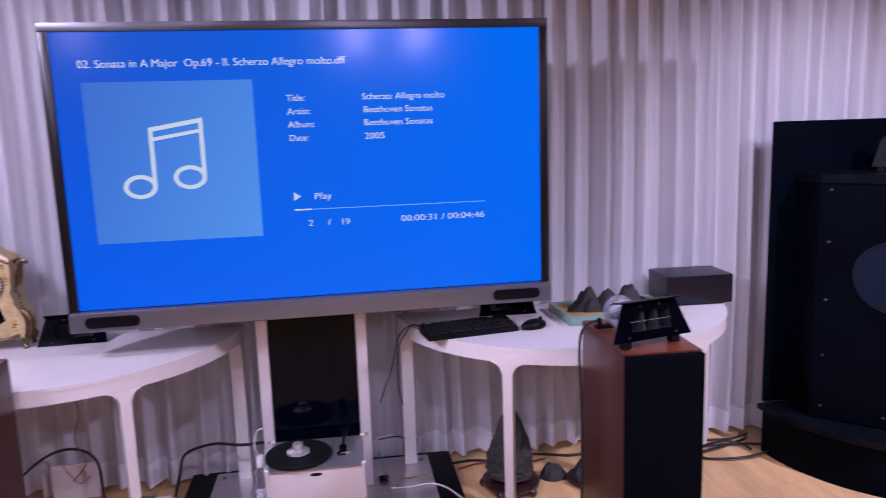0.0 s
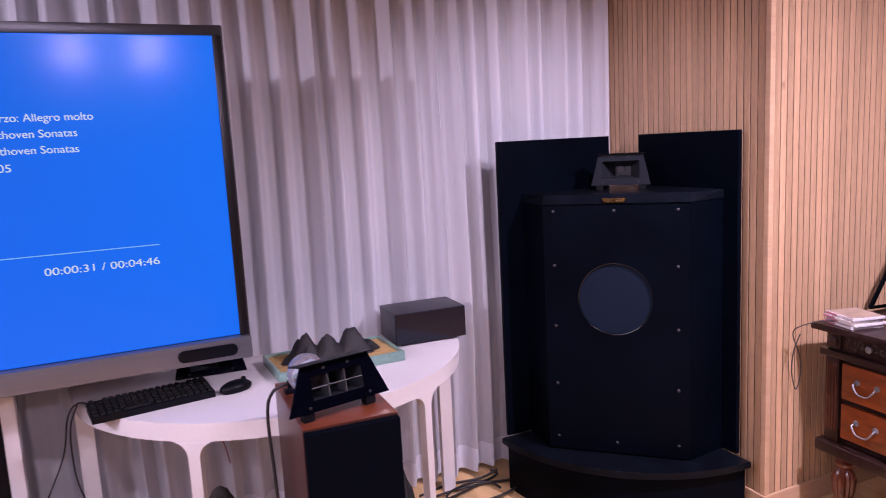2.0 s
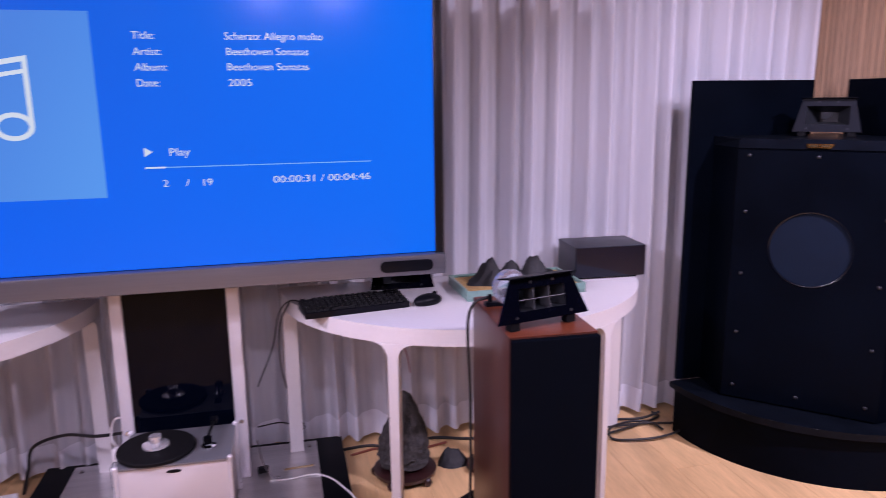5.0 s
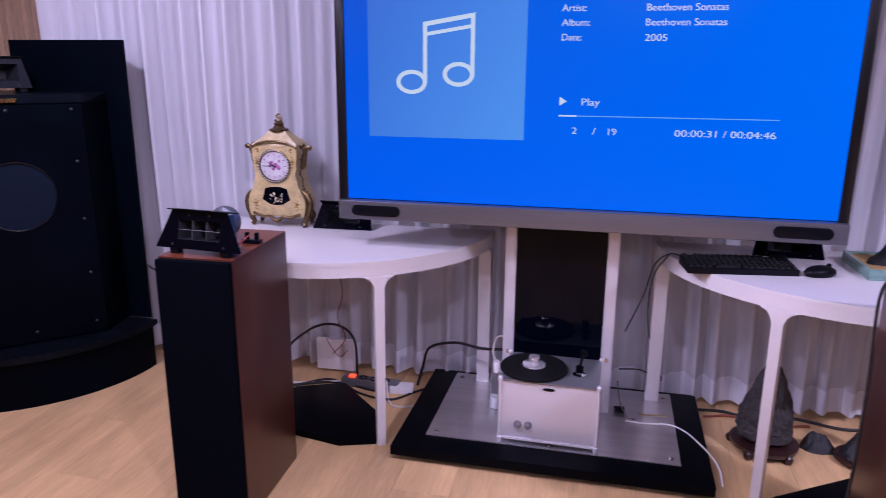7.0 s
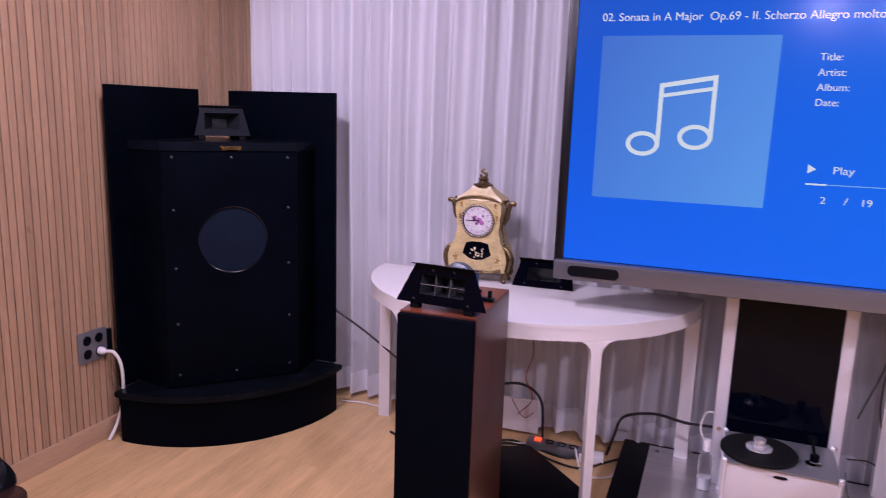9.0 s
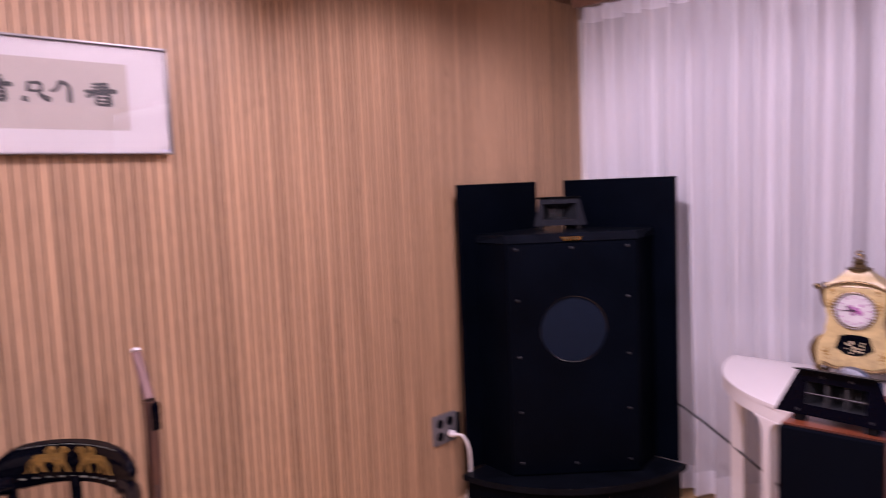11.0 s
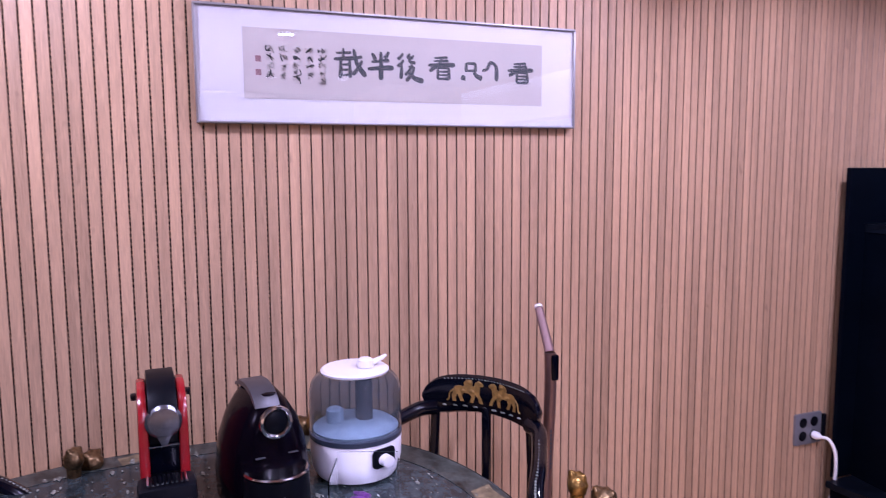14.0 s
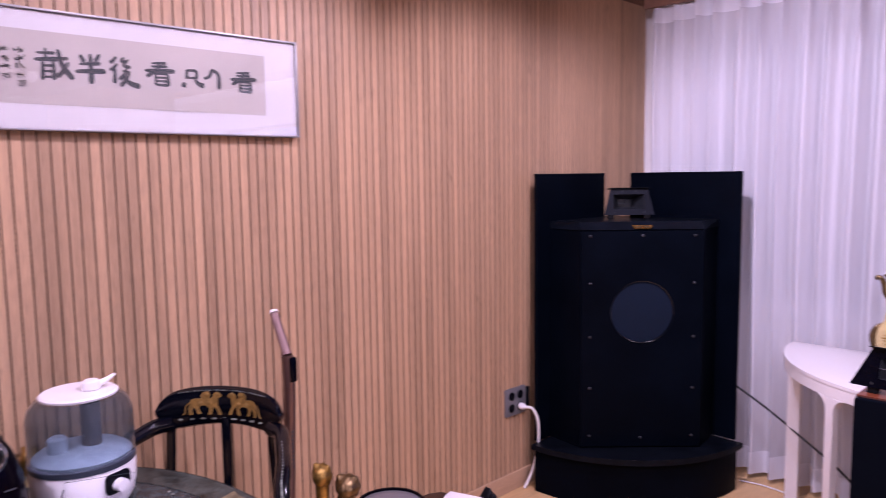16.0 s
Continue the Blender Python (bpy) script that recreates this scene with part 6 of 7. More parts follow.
LION = [(-0.046, 0.004), (-0.042, 0.016), (-0.030, 0.020), (-0.014, 0.018), (-0.016, 0.030), (-0.008, 0.040), (0.006, 0.042), (0.010, 0.030), (0.008, 0.020), (0.016, 0.022),
        (0.019, 0.034), (0.028, 0.041), (0.036, 0.036), (0.043, 0.030), (0.041, 0.023), (0.033, 0.021), (0.032, 0.006), (0.030, -0.004), (0.036, -0.016), (0.042, -0.034),
        (0.032, -0.034), (0.027, -0.018), (0.018, -0.006), (0.016, -0.018), (0.012, -0.034), (0.003, -0.034), (0.007, -0.014), (-0.002, -0.004), (-0.018, -0.004), (-0.022, -0.014),
        (-0.016, -0.032), (-0.026, -0.032), (-0.031, -0.016), (-0.034, -0.008), (-0.040, -0.020), (-0.038, -0.033), (-0.048, -0.033), (-0.050, -0.016)]


def lacquer_chair(m, label, heads):
    """Horseshoe armchair; faces local -y, crest at the back."""
    t = thing("lacquer_armchair", label, "chair", m, group="chairs round the stone table")
    part("seat", P(rounded(0.50, 0.44, 0.05), 0.415, 0.450, bevel=0.008), LACQUER, t)
    for sx in (-0.21, 0.21):
        for sy in (-0.18, 0.18):
            part("leg", T([(sx, sy, 0.415), (sx * 1.03, sy * 1.03, 0.2), (sx * 1.06, sy * 1.06, 0.0)], [0.021, 0.018, 0.020], seg=10, steps=4), LACQUER, t)
    HW = 0.182
    yb = lambda x: 0.235 - 0.055 * (x / HW) ** 2
    crest = bmesh.new()
    n = 36
    rows = []
    for i in range(n + 1):
        s = math.sin(math.pi * (i / n - 0.5))
        x, y = HW * s, yb(HW * s)
        up = 0.052 * max(0.02, 1 - abs(s) ** 6) ** 0.5
        down = (0.058 + 0.012 * s * s) * max(0.02, 1 - abs(s) ** 9) ** 0.5
        zc = 0.836 - 0.010 * s * s
        ring = []
        for k in range(12):
            a = 2 * math.pi * k / 12
            c, q = math.cos(a), math.sin(a)
            ring.append(crest.verts.new((x, y - 0.017 * math.copysign(abs(c) ** 0.6, c), zc + (up if q > 0 else down) * math.copysign(abs(q) ** 0.8, q))))
        rows.append(ring)
    for p, q in zip(rows, rows[1:]):
        for k in range(12):
            crest.faces.new((p[k], p[(k + 1) % 12], q[(k + 1) % 12], q[k]))
    crest.faces.new(rows[0]), crest.faces.new(rows[-1])
    cr = part("crest_rail", crest, LACQUER, t, "glossy black crest rail")
    for s in (-1, 1):
        lion = bmesh.new()
        flat = lion.faces.new([lion.verts.new((-s * x + s * 0.052, 0, 0.840 + 0.88 * z)) for x, z in LION])
        solid_up = bmesh.ops.extrude_face_region(lion, geom=[flat])["geom"]
        for v in lion.verts:
            v.co.y = yb(v.co.x) - 0.0168
        for v in solid_up:
            if isinstance(v, bmesh.types.BMVert):
                v.co.y -= 0.0022
        bmesh.ops.triangulate(lion, faces=lion.faces)
        tail = [(s * 0.098, 0.846), (s * 0.108, 0.834), (s * 0.110, 0.818), (s * 0.116, 0.812)]
        tube(lion, [(x, yb(x) - 0.0182, z) for x, z in tail], 0.0020, seg=6, steps=4)
        for x, z, r in ((0.020, 0.872, 0.007), (0.052, 0.872, 0.008), (0.072, 0.846, 0.008), (0.046, 0.846, 0.008)):
            ball(lion, (s * x, yb(x) - 0.0182, z - 0.004), r, 8, (1.2, 0.35, 0.9))
        part("inlaid_lion", lion, LION_GOLD, cr, "gilt inlaid beast", smooth=30)
    pearl = bmesh.new()
    for i in range(26):
        x = -0.125 + i * 0.010
        ball(pearl, (x, yb(x) - 0.0130, 0.879 - 0.010 * (x / HW) ** 2), 0.0020, 5, (1.4, 0.5, 1))
        if i % 3 == 0:
            ball(pearl, (x, yb(x) - 0.0162, 0.798), 0.006, 6, (1.6, 0.25, 0.5))
    tagged(part("inlaid_border", pearl, PEARL, cr, "pearl inlay dots"), kind="stuff")
    for s in (-1, 1):
        line = [(s * 0.150, 0.192, 0.788), (s * 0.188, 0.160, 0.782), (s * 0.222, 0.090, 0.764), (s * 0.252, 0.020, 0.748), (s * 0.270, -0.035, 0.728), (s * 0.288, -0.068, 0.705), (s * 0.318, -0.076, 0.696), (s * 0.350, -0.074, 0.698)]
        arm_ = part("armrest", T(line, [0.024, 0.022, 0.020, 0.020, 0.020, 0.020, 0.019, 0.018], seg=12), LACQUER, t)
        part("arm_ring", L([(0.0185, 0), (0.0215, 0.004), (0.0195, 0.010), (0.0215, 0.018), (0.0185, 0.048), (0.010, 0.052), (0, 0.052)], 18, (s * 0.348, -0.074, 0.698), turn=pose(0, 0, 0, 0, s * 90)), BRASS, arm_, "brass collar")
        lh = lion_head(bmesh.new(), (s * 0.384, -0.070, 0.778), 0.0225, 1.25)
        tube(lh, [(s * 0.384, -0.070, 0.690), (s * 0.384, -0.068, 0.730), (s * 0.384, -0.068, 0.770)], [0.020, 0.016, 0.017], seg=12, steps=4)
        part("arm_lion", lh, heads, arm_, "metal lion-head arm end")
        lh = lion_head(bmesh.new(), (s * 0.440, -0.052, 0.748), 0.029, 0.95)
        tube(lh, [(s * 0.396, -0.070, 0.696), (s * 0.428, -0.058, 0.708), (s * 0.440, -0.050, 0.742)], [0.016, 0.018, 0.022], seg=12, steps=4)
        part("arm_lion", lh, BRONZE, arm_, "dull bronze lion head")
        inl = bmesh.new()
        for q in spline(line, 6)[10:-8]:
            ball(inl, q + Vector((s * 0.004, -0.013, 0.014)), 0.0036, 6)
        tagged(part("inlaid_border", inl, PEARL, arm_, "pearl inlay dots"), kind="stuff")
        part("arm_post", T([(s * 0.262, -0.010, 0.735), (s * 0.245, -0.07, 0.60), (s * 0.215, -0.14, 0.450)], [0.014, 0.013, 0.016], seg=8, steps=5), LACQUER, t)
        part("back_post", T([(s * 0.150, 0.190, 0.79), (s * 0.160, 0.188, 0.60), (s * 0.170, 0.18, 0.450)], 0.014, seg=8, steps=4), LACQUER, t)
    part("splat", B(-0.012, 0.012, 0.212, 0.228, 0.450, 0.80, bevel=0.003), LACQUER, t)
    return t


lacquer_chair(pose(-2.107, 0.654, 0, 0, 0, 36), "black lacquer armchair with gilt inlaid lions on its crest rail", GOLD_LEAF)
lacquer_chair(pose(-2.165, -0.570, 0, 0, 0, 128), "black lacquer armchair with old bronze lion-head arms", BRONZE)

# red capsule coffee machine
red = thing("coffee_machine", "red and black capsule coffee machine on the stone table", "coffee machine", pose(-2.060, -0.022, TBZ + 0.002, 0, 0, 92) @ Matrix.Diagonal((1, 1, 0.965, 1)))
prof = [(-0.105, 0.0), (-0.105, 0.245), (-0.085, 0.288), (-0.04, 0.312), (0.02, 0.312), (0.075, 0.285), (0.11, 0.24), (0.125, 0.0)]


def slab_x(pts, x0, x1, bevel=0.004):
    """A side view in y, z drawn through from x0 to x1."""
    return P([(y, z) for y, z in pts], x0, x1, m=pose(0, 0, 0, 90, 0, 90), bevel=bevel)


part("core", slab_x([(-0.070, 0.05), (-0.070, 0.235), (-0.055, 0.285), (-0.03, 0.3125), (0.02, 0.3125), (0.07, 0.29), (0.10, 0.25), (0.11, 0.05)], -0.0285, 0.0285), BLACK_PLASTIC, red)
for s in (-1, 1):
    part("side_panel", slab_x([(-0.084, 0.012), (-0.078, 0.10), (-0.084, 0.225), (-0.076, 0.262), (-0.055, 0.288), (-0.02, 0.306), (0.02, 0.308), (0.07, 0.284), (0.105, 0.24), (0.118, 0.012)], s * 0.029 if s > 0 else -0.048, 0.048 if s > 0 else -0.029, bevel=0.008), RED_PLASTIC, red, "glossy red side")
part("lever", slab_x([(-0.092, 0.262), (-0.078, 0.284), (-0.05, 0.308), (-0.01, 0.322), (0.04, 0.321), (0.085, 0.296), (0.085, 0.290), (0.04, 0.3135), (-0.01, 0.3135), (-0.05, 0.298), (-0.086, 0.258)], -0.0275, 0.0275, bevel=0.0015), BLACK_PLASTIC, red, smooth=25)
part("brew_head", L([(0, 0), (0.032, 0), (0.036, 0.006), (0.036, 0.022), (0.030, 0.028), (0, 0.031)], 30, (0, -0.066, 0.240), turn=FRONT), BREW, red, "round chrome brew head")
part("spout", P([(-0.020, 0.222), (0.020, 0.222), (0.005, 0.188), (-0.005, 0.188)], 0.070, 0.092, m=FRONT, bevel=0.003), BREW, red)
part("drip_tray", slab_x([(-0.152, 0.0), (-0.150, 0.075), (-0.140, 0.116), (-0.126, 0.124), (-0.0855, 0.124), (-0.0855, 0.0)], -0.056, 0.056, bevel=0.012), BLACK_PLASTIC, red)
grt = bmesh.new()
for i in range(9):
    box(grt, -0.036 + i * 0.009 - 0.002, -0.036 + i * 0.009 + 0.002, -0.136, -0.088, 0.1245, 0.128)
part("drip_grid", grt, CHROME, red, "chrome drip grid", smooth=None)
part("water_tank", slab_x([(0.121, 0.02), (0.121, 0.25), (0.175, 0.25), (0.180, 0.02)], -0.040, 0.040), SMOKE, red)
part("cup_wall", slab_x([(-0.0745, 0.125), (-0.0745, 0.186), (-0.0705, 0.188), (-0.0705, 0.125)], -0.030, 0.030, bevel=0.001), BLACK_GLOSS, red)
part("wall_edge", B(-0.030, 0.030, -0.078, -0.0747, 0.182, 0.185), CHROME, red, "bright trim line", smooth=None)
for s in (-1, 1):
    part("tank_lug", B(s * 0.053 - 0.006, s * 0.053 + 0.006, -0.01, 0.012, 0.268, 0.280, bevel=0.003), BLACK_PLASTIC, red)

# dark teardrop coffee machine
dk = thing("coffee_machine", "dark maroon rounded coffee machine with a chrome ring", "coffee machine", pose(-2.035, 0.183, TBZ + 0.002, 0, 0, 99))
shell = bmesh.new()
rows = []
for z, hw, y0, y1 in ((0.0, 0.082, -0.10, 0.12), (0.02, 0.092, -0.108, 0.126), (0.08, 0.094, -0.106, 0.125), (0.15, 0.086, -0.100, 0.118), (0.20, 0.070, -0.092, 0.105), (0.235, 0.050, -0.080, 0.090), (0.262, 0.028, -0.060, 0.070), (0.268, 0.010, -0.03, 0.04)):
    rows.append([shell.verts.new((hw * math.copysign(abs(math.cos(a)) ** 0.7, math.cos(a)), (y0 + y1) / 2 + (y1 - y0) / 2 * math.copysign(abs(math.sin(a)) ** 0.7, math.sin(a)), z)) for a in np.linspace(0, 2 * math.pi, 33)[:-1]])
for p, q in zip(rows, rows[1:]):
    for i in range(32):
        shell.faces.new((p[i], p[(i + 1) % 32], q[(i + 1) % 32], q[i]))
shell.faces.new(rows[0]), shell.faces.new(rows[-1])
part("shell", shell, MAROON_GLOSS, dk)
part("top_lever", slab_x([(-0.078, 0.240), (-0.066, 0.256), (-0.04, 0.270), (0.0, 0.277), (0.045, 0.274), (0.080, 0.260), (0.078, 0.252), (0.045, 0.266), (0.0, 0.269), (-0.04, 0.262), (-0.072, 0.238)], -0.036, 0.018, bevel=0.003), LEVER_GREY, dk, "grey metal lever")
part("brew_ring", L([(0.026, 0), (0.034, 0.0), (0.036, 0.005), (0.034, 0.010), (0.029, 0.011), (0.026, 0.008)], 30, (0, -0.096, 0.212), turn=FRONT, ring=True), CHROME, dk, "chrome ring")
part("brew_knob", L([(0, 0), (0.0255, 0), (0.024, 0.007), (0.010, 0.012), (0, 0.012)], 20, (0, -0.096, 0.212), turn=FRONT), BLACK_PLASTIC, dk)
part("cup_ledge", L([(0, 0.106), (0.066, 0.106), (0.070, 0.109), (0.066, 0.112), (0, 0.112)], 30, (0, -0.095, 0)), CHROME, dk, "chrome-edged cup ledge")
part("drip_base", L([(0, 0.0), (0.070, 0.0), (0.072, 0.004), (0.068, 0.104), (0, 0.1055)], 30, (0, -0.095, 0)), BLACK_PLASTIC, dk)
for sx in (-0.035, 0.035):
    part("legend", B(sx - 0.010, sx + 0.010, -0.1045, -0.0985, 0.140, 0.1417), VANE, dk, smooth=None)

# clear-tank humidifier
hum = thing("humidifier", "white humidifier with a smoky clear tank, on the stone table", "humidifier", pose(-2.114, 0.418, TBZ + 0.002, 0, 0, 70) @ Matrix.Diagonal((1.05, 1.05, 0.88, 1)))
part("base", L([(0, 0.0), (0.074, 0.0), (0.092, 0.006), (0.101, 0.025), (0.1045, 0.050), (0.106, 0.105), (0.104, 0.110), (0, 0.110)], 44), WHITE_PLASTIC, hum, "white rounded base")
part("band", L([(0.100, 0.1105), (0.107, 0.111), (0.107, 0.124), (0.101, 0.126)], 44, ring=True), SEAL_BAND, hum, "dark grey seal band")
tank = part("tank", L([(0.102, 0.1265), (0.106, 0.130), (0.106, 0.235), (0.100, 0.262), (0.088, 0.278), (0.078, 0.282), (0.074, 0.278), (0.085, 0.272), (0.096, 0.258), (0.102, 0.234), (0.102, 0.1275)], 44, ring=True), SMOKE, hum, "smoky clear tank")
tank.visible_shadow = False
part("inner_dome", L([(0, 0.127), (0.098, 0.127), (0.099, 0.133), (0.085, 0.144), (0.06, 0.151), (0, 0.154)], 40), WATER_BLUE, hum, "pale tank floor")
part("mist_pipe", L([(0.018, 0.150), (0.020, 0.152), (0.020, 0.275), (0.016, 0.277)], 24, (0.02, 0.0, 0)), VANE, hum)
part("filter_cup", L([(0, 0.150), (0.020, 0.150), (0.020, 0.184), (0.014, 0.190), (0, 0.190)], 24, (-0.045, -0.02, 0)), WATER_BLUE, hum)
part("lid", L([(0, 0.283), (0.072, 0.283), (0.078, 0.286), (0.079, 0.291), (0.074, 0.296), (0, 0.298)], 44), WHITE_PLASTIC, hum, "round white lid")
nz = L([(0, 0.2985), (0.019, 0.2985), (0.020, 0.302), (0.018, 0.318), (0.012, 0.323), (0, 0.324)], 18, (0.025, -0.005, 0))
tube(nz, [(0.04, 0.0, 0.308), (0.06, 0.012, 0.316), (0.072, 0.018, 0.324)], [0.009, 0.006, 0.004], seg=8, steps=4)
part("mist_nozzle", nz, WHITE_PLASTIC, hum)
part("dial_plate", P(rounded(0.060, 0.052, 0.010), 0.1045, 0.1085, m=pose(0, 0, 0.075, 0, 0, 40) @ FRONT, bevel=0.002), BLACK_PLASTIC, hum)
part("dial_knob", L([(0, 0.1085), (0.016, 0.1085), (0.015, 0.126), (0, 0.128)], 20, (0, 0, 0), turn=pose(0, 0, 0.070, 0, 0, 40) @ FRONT), WHITE_PLASTIC, hum)

# acrylic stand with a purple flower
ac = thing("acrylic_box", "clear acrylic box on the stone table", "box", pose(-1.885, 0.375, TBZ + 0.002, 0, 0, 68))
for name, b in (("side", (-0.070, -0.067, -0.06, 0.06, 0, 0.10)), ("side", (0.067, 0.070, -0.06, 0.06, 0, 0.10)), ("back", (-0.0668, 0.0668, 0.057, 0.060, 0, 0.115)), ("floor_sheet", (-0.0668, 0.0668, -0.06, 0.0568, 0, 0.003))):
    part(name, B(*b), ACRYLIC, ac, smooth=None).visible_shadow = False
fl = bmesh.new()
rnd = random.Random(4)
for i in range(26):
    a, r = rnd.uniform(0, 6.28), rnd.uniform(0.005, 0.036)
    ball(fl, (r * math.cos(a), r * math.sin(a), 0.012 + rnd.uniform(0.0, 0.03)), rnd.uniform(0.006, 0.012), 7, (1, 1, 0.45))
solid("flower_head", fl, PURPLE, "purple artificial flower in the acrylic box", "flower", pose(-1.880, 0.355, TBZ + 0.006))

# stick vacuum leaning on the slats
vac = thing("stick_vacuum", "stick vacuum with a pink-gold handle leaning on the wall", "vacuum cleaner", pose(0, 0, 0))
part("handle", T([(-2.275, 1.021, 1.066), (-2.235, 1.016, 1.012), (-2.192, 1.010, 0.955)], [0.0135, 0.014, 0.015], seg=12, flat=0.7), ROSE_METAL, vac, "pink-gold grip")
part("handle_tip", T([(-2.281, 1.022, 1.074), (-2.276, 1.021, 1.067)], [0.011, 0.0133], seg=12, steps=2), WHITE_PLASTIC, vac)
part("switch_panel", B(-2.192, -2.168, 1.004, 1.028, 0.876, 0.950, bevel=0.006), BLACK_GLOSS, vac, "black switch panel")
part("tube", T([(-2.190, 1.010, 0.953), (-2.186, 1.010, 0.84), (-2.182, 1.000, 0.66), (-2.176, 0.985, 0.40), (-2.16, 0.96, 0.062)], [0.0165, 0.017, 0.017, 0.017, 0.017], seg=12), BROWN_METAL, vac, "bronze tube")
lg = bmesh.new()
for i in range(10):
    box(lg, -2.1660, -2.1645, 0.998, 1.004, 0.62 + i * 0.012, 0.628 + i * 0.012)
part("legend", lg, LEVER_GREY, vac, smooth=None)
part("floor_head", B(-2.22, -2.10, 0.84, 1.08, 0.0, 0.061, bevel=0.015), BLACK_PLASTIC, vac)

# low stool with a dish, papers and a dark pouch
st = thing("side_stool", "low dark stool beside the stone table", "stool", pose(-1.83, 1.215, 0))
part("seat", P(rounded(0.34, 0.44, 0.05), 0.44, 0.47, bevel=0.006), WALNUT, st)
for sx in (-0.13, 0.13):
    for sy in (-0.18, 0.18):
        part("leg", T([(sx, sy, 0.44), (sx * 1.05, sy * 1.05, 0.0)], 0.018, seg=10, steps=2), WALNUT, st)
dish = thing("round_dish", "round grey dish with a black rim on the stool", "dish", pose(-1.88, 1.130, 0.4705))
part("bowl", L([(0, 0.0), (0.05, 0.0), (0.085, 0.05), (0.092, 0.09), (0.088, 0.092), (0.05, 0.10), (0, 0.104)], 36), STEEL_GREY, dish)
part("rim", L([(0.090, 0.088), (0.096, 0.088), (0.096, 0.098), (0.090, 0.098)], 36, ring=True), BLACK_GLOSS, dish, "glossy black rim")
pp = B(-0.06, 0.06, -0.09, 0.09, 0, 0.045, bevel=0.006)
solid("paper_packet", pp, WHITE_PLASTIC, "white paper packets on the stool", "packet", pose(-1.81, 1.315, 0.4705, 0, 0, 20))
solid("dark_pouch", stone([(0, 1, 0.06)], 8.0, (0.045, 0.04, 0.07), 0.0), BLACK_PLASTIC, "small dark pouch on the stool", "pouch", pose(-1.78, 1.42, 0.4705), smooth=50)

# ---- carved sideboard against the pier ----
sbd = thing("sideboard", "carved dark walnut sideboard with amber veneer drawers", "cabinet", pose(2.968, 2.200, 0, 0, 0, -94) @ Matrix.Diagonal((1, 1, 0.955, 1)))
# local x runs along the front, away from the pier; local y runs back
part("top", P([(-0.035, -0.045), (1.20, -0.045), (1.20, 0.50), (-0.035, 0.50)], 0.772, 0.800, bevel=0.008), WALNUT, sbd)
part("frieze", B(0.0, 1.17, 0.0, 0.49, 0.700, 0.7715, bevel=0.003), WALNUT, sbd)
part("frieze_moulding", B(-0.018, 1.19, -0.020, 0.495, 0.672, 0.6995, bevel=0.007), WALNUT, sbd)
part("carcass", B(0.004, 1.165, 0.012, 0.485, 0.336, 0.6715), WALNUT, sbd, smooth=None)
part("plinth", B(-0.025, 1.195, -0.030, 0.495, 0.288, 0.3355, bevel=0.012, seg=3), WALNUT, sbd)
part("pilaster", B(0.002, 0.058, -0.010, 0.0115, 0.336, 0.6715, bevel=0.003), WALNUT, sbd)
for i in range(4):
    part("flute", B(0.010 + i * 0.012, 0.014 + i * 0.012, -0.0125, -0.0098, 0.385, 0.650), AMBER_LEG, sbd, smooth=None)
for z0, z1 in ((0.518, 0.655), (0.362, 0.498)):
    dw = part("drawer", B(0.066, 0.270, -0.006, 0.0118, z0, z1, bevel=0.005), AMBER_BURL, sbd, "amber veneer drawer")
    cx, cz = 0.168, (z0 + z1) / 2
    hb = T([(cx - 0.038, -0.010, cz + 0.012), (cx - 0.040, -0.026, cz + 0.004), (cx - 0.022, -0.030, cz - 0.020), (cx, -0.031, cz - 0.024), (cx + 0.022, -0.030, cz - 0.020), (cx + 0.040, -0.026, cz + 0.004), (cx + 0.038, -0.010, cz + 0.012)], 0.0035, seg=7)
    for s in (-1, 1):
        lathe(hb, [(0.011, 0), (0.011, 0.004), (0.005, 0.006), (0, 0.007)], 14, (cx + s * 0.038, -0.0062, cz + 0.012), turn=FRONT)
    part("bail_handle", hb, STEEL_GREY, dw, "tarnished bail handle")
for cx in (0.300, 1.14):
    col = L([(0.012, 0.336), (0.020, 0.352), (0.013, 0.385), (0.019, 0.40), (0.017, 0.52), (0.019, 0.63), (0.013, 0.642), (0.020, 0.656), (0.012, 0.6715)], 16, (cx, -0.008, 0))
    part("turned_column", col, WALNUT, sbd)
part("centre_door", B(0.345, 0.72, -0.014, 0.0116, 0.366, 0.664, bevel=0.006), AMBER_BURL, sbd)
part("centre_door", B(0.73, 1.11, -0.014, 0.0116, 0.366, 0.664, bevel=0.006), AMBER_BURL, sbd)
part("corner_block", B(0.004, 0.060, -0.010, -0.0005, 0.704, 0.768, bevel=0.004), WALNUT, sbd)
ros = L([(0.010, 0), (0.018, 0.002), (0.020, 0.006), (0.012, 0.008), (0.006, 0.012), (0, 0.013)], 16, (0.032, -0.010, 0.736), turn=FRONT)
part("rosette", ros, WALNUT, sbd)
cv = bmesh.new()
for i in range(9):
    x = 0.085 + i * 0.026
    flip, tall = (1, 0.9 + 0.25 * math.sin(i * 2.3)) if i % 2 else (-1, 1.0)
    for k in range(12):
        a = k * 0.55
        ball(cv, (x + flip * (0.001 + 0.0010 * k) * math.cos(a), -0.001, 0.736 + flip * tall * (0.004 + 0.0016 * k) * math.sin(a)), 0.0026 + 0.0002 * k, 6, (1, 0.7, 1))
part("carving", cv, WALNUT, sbd, "carved scroll frieze")
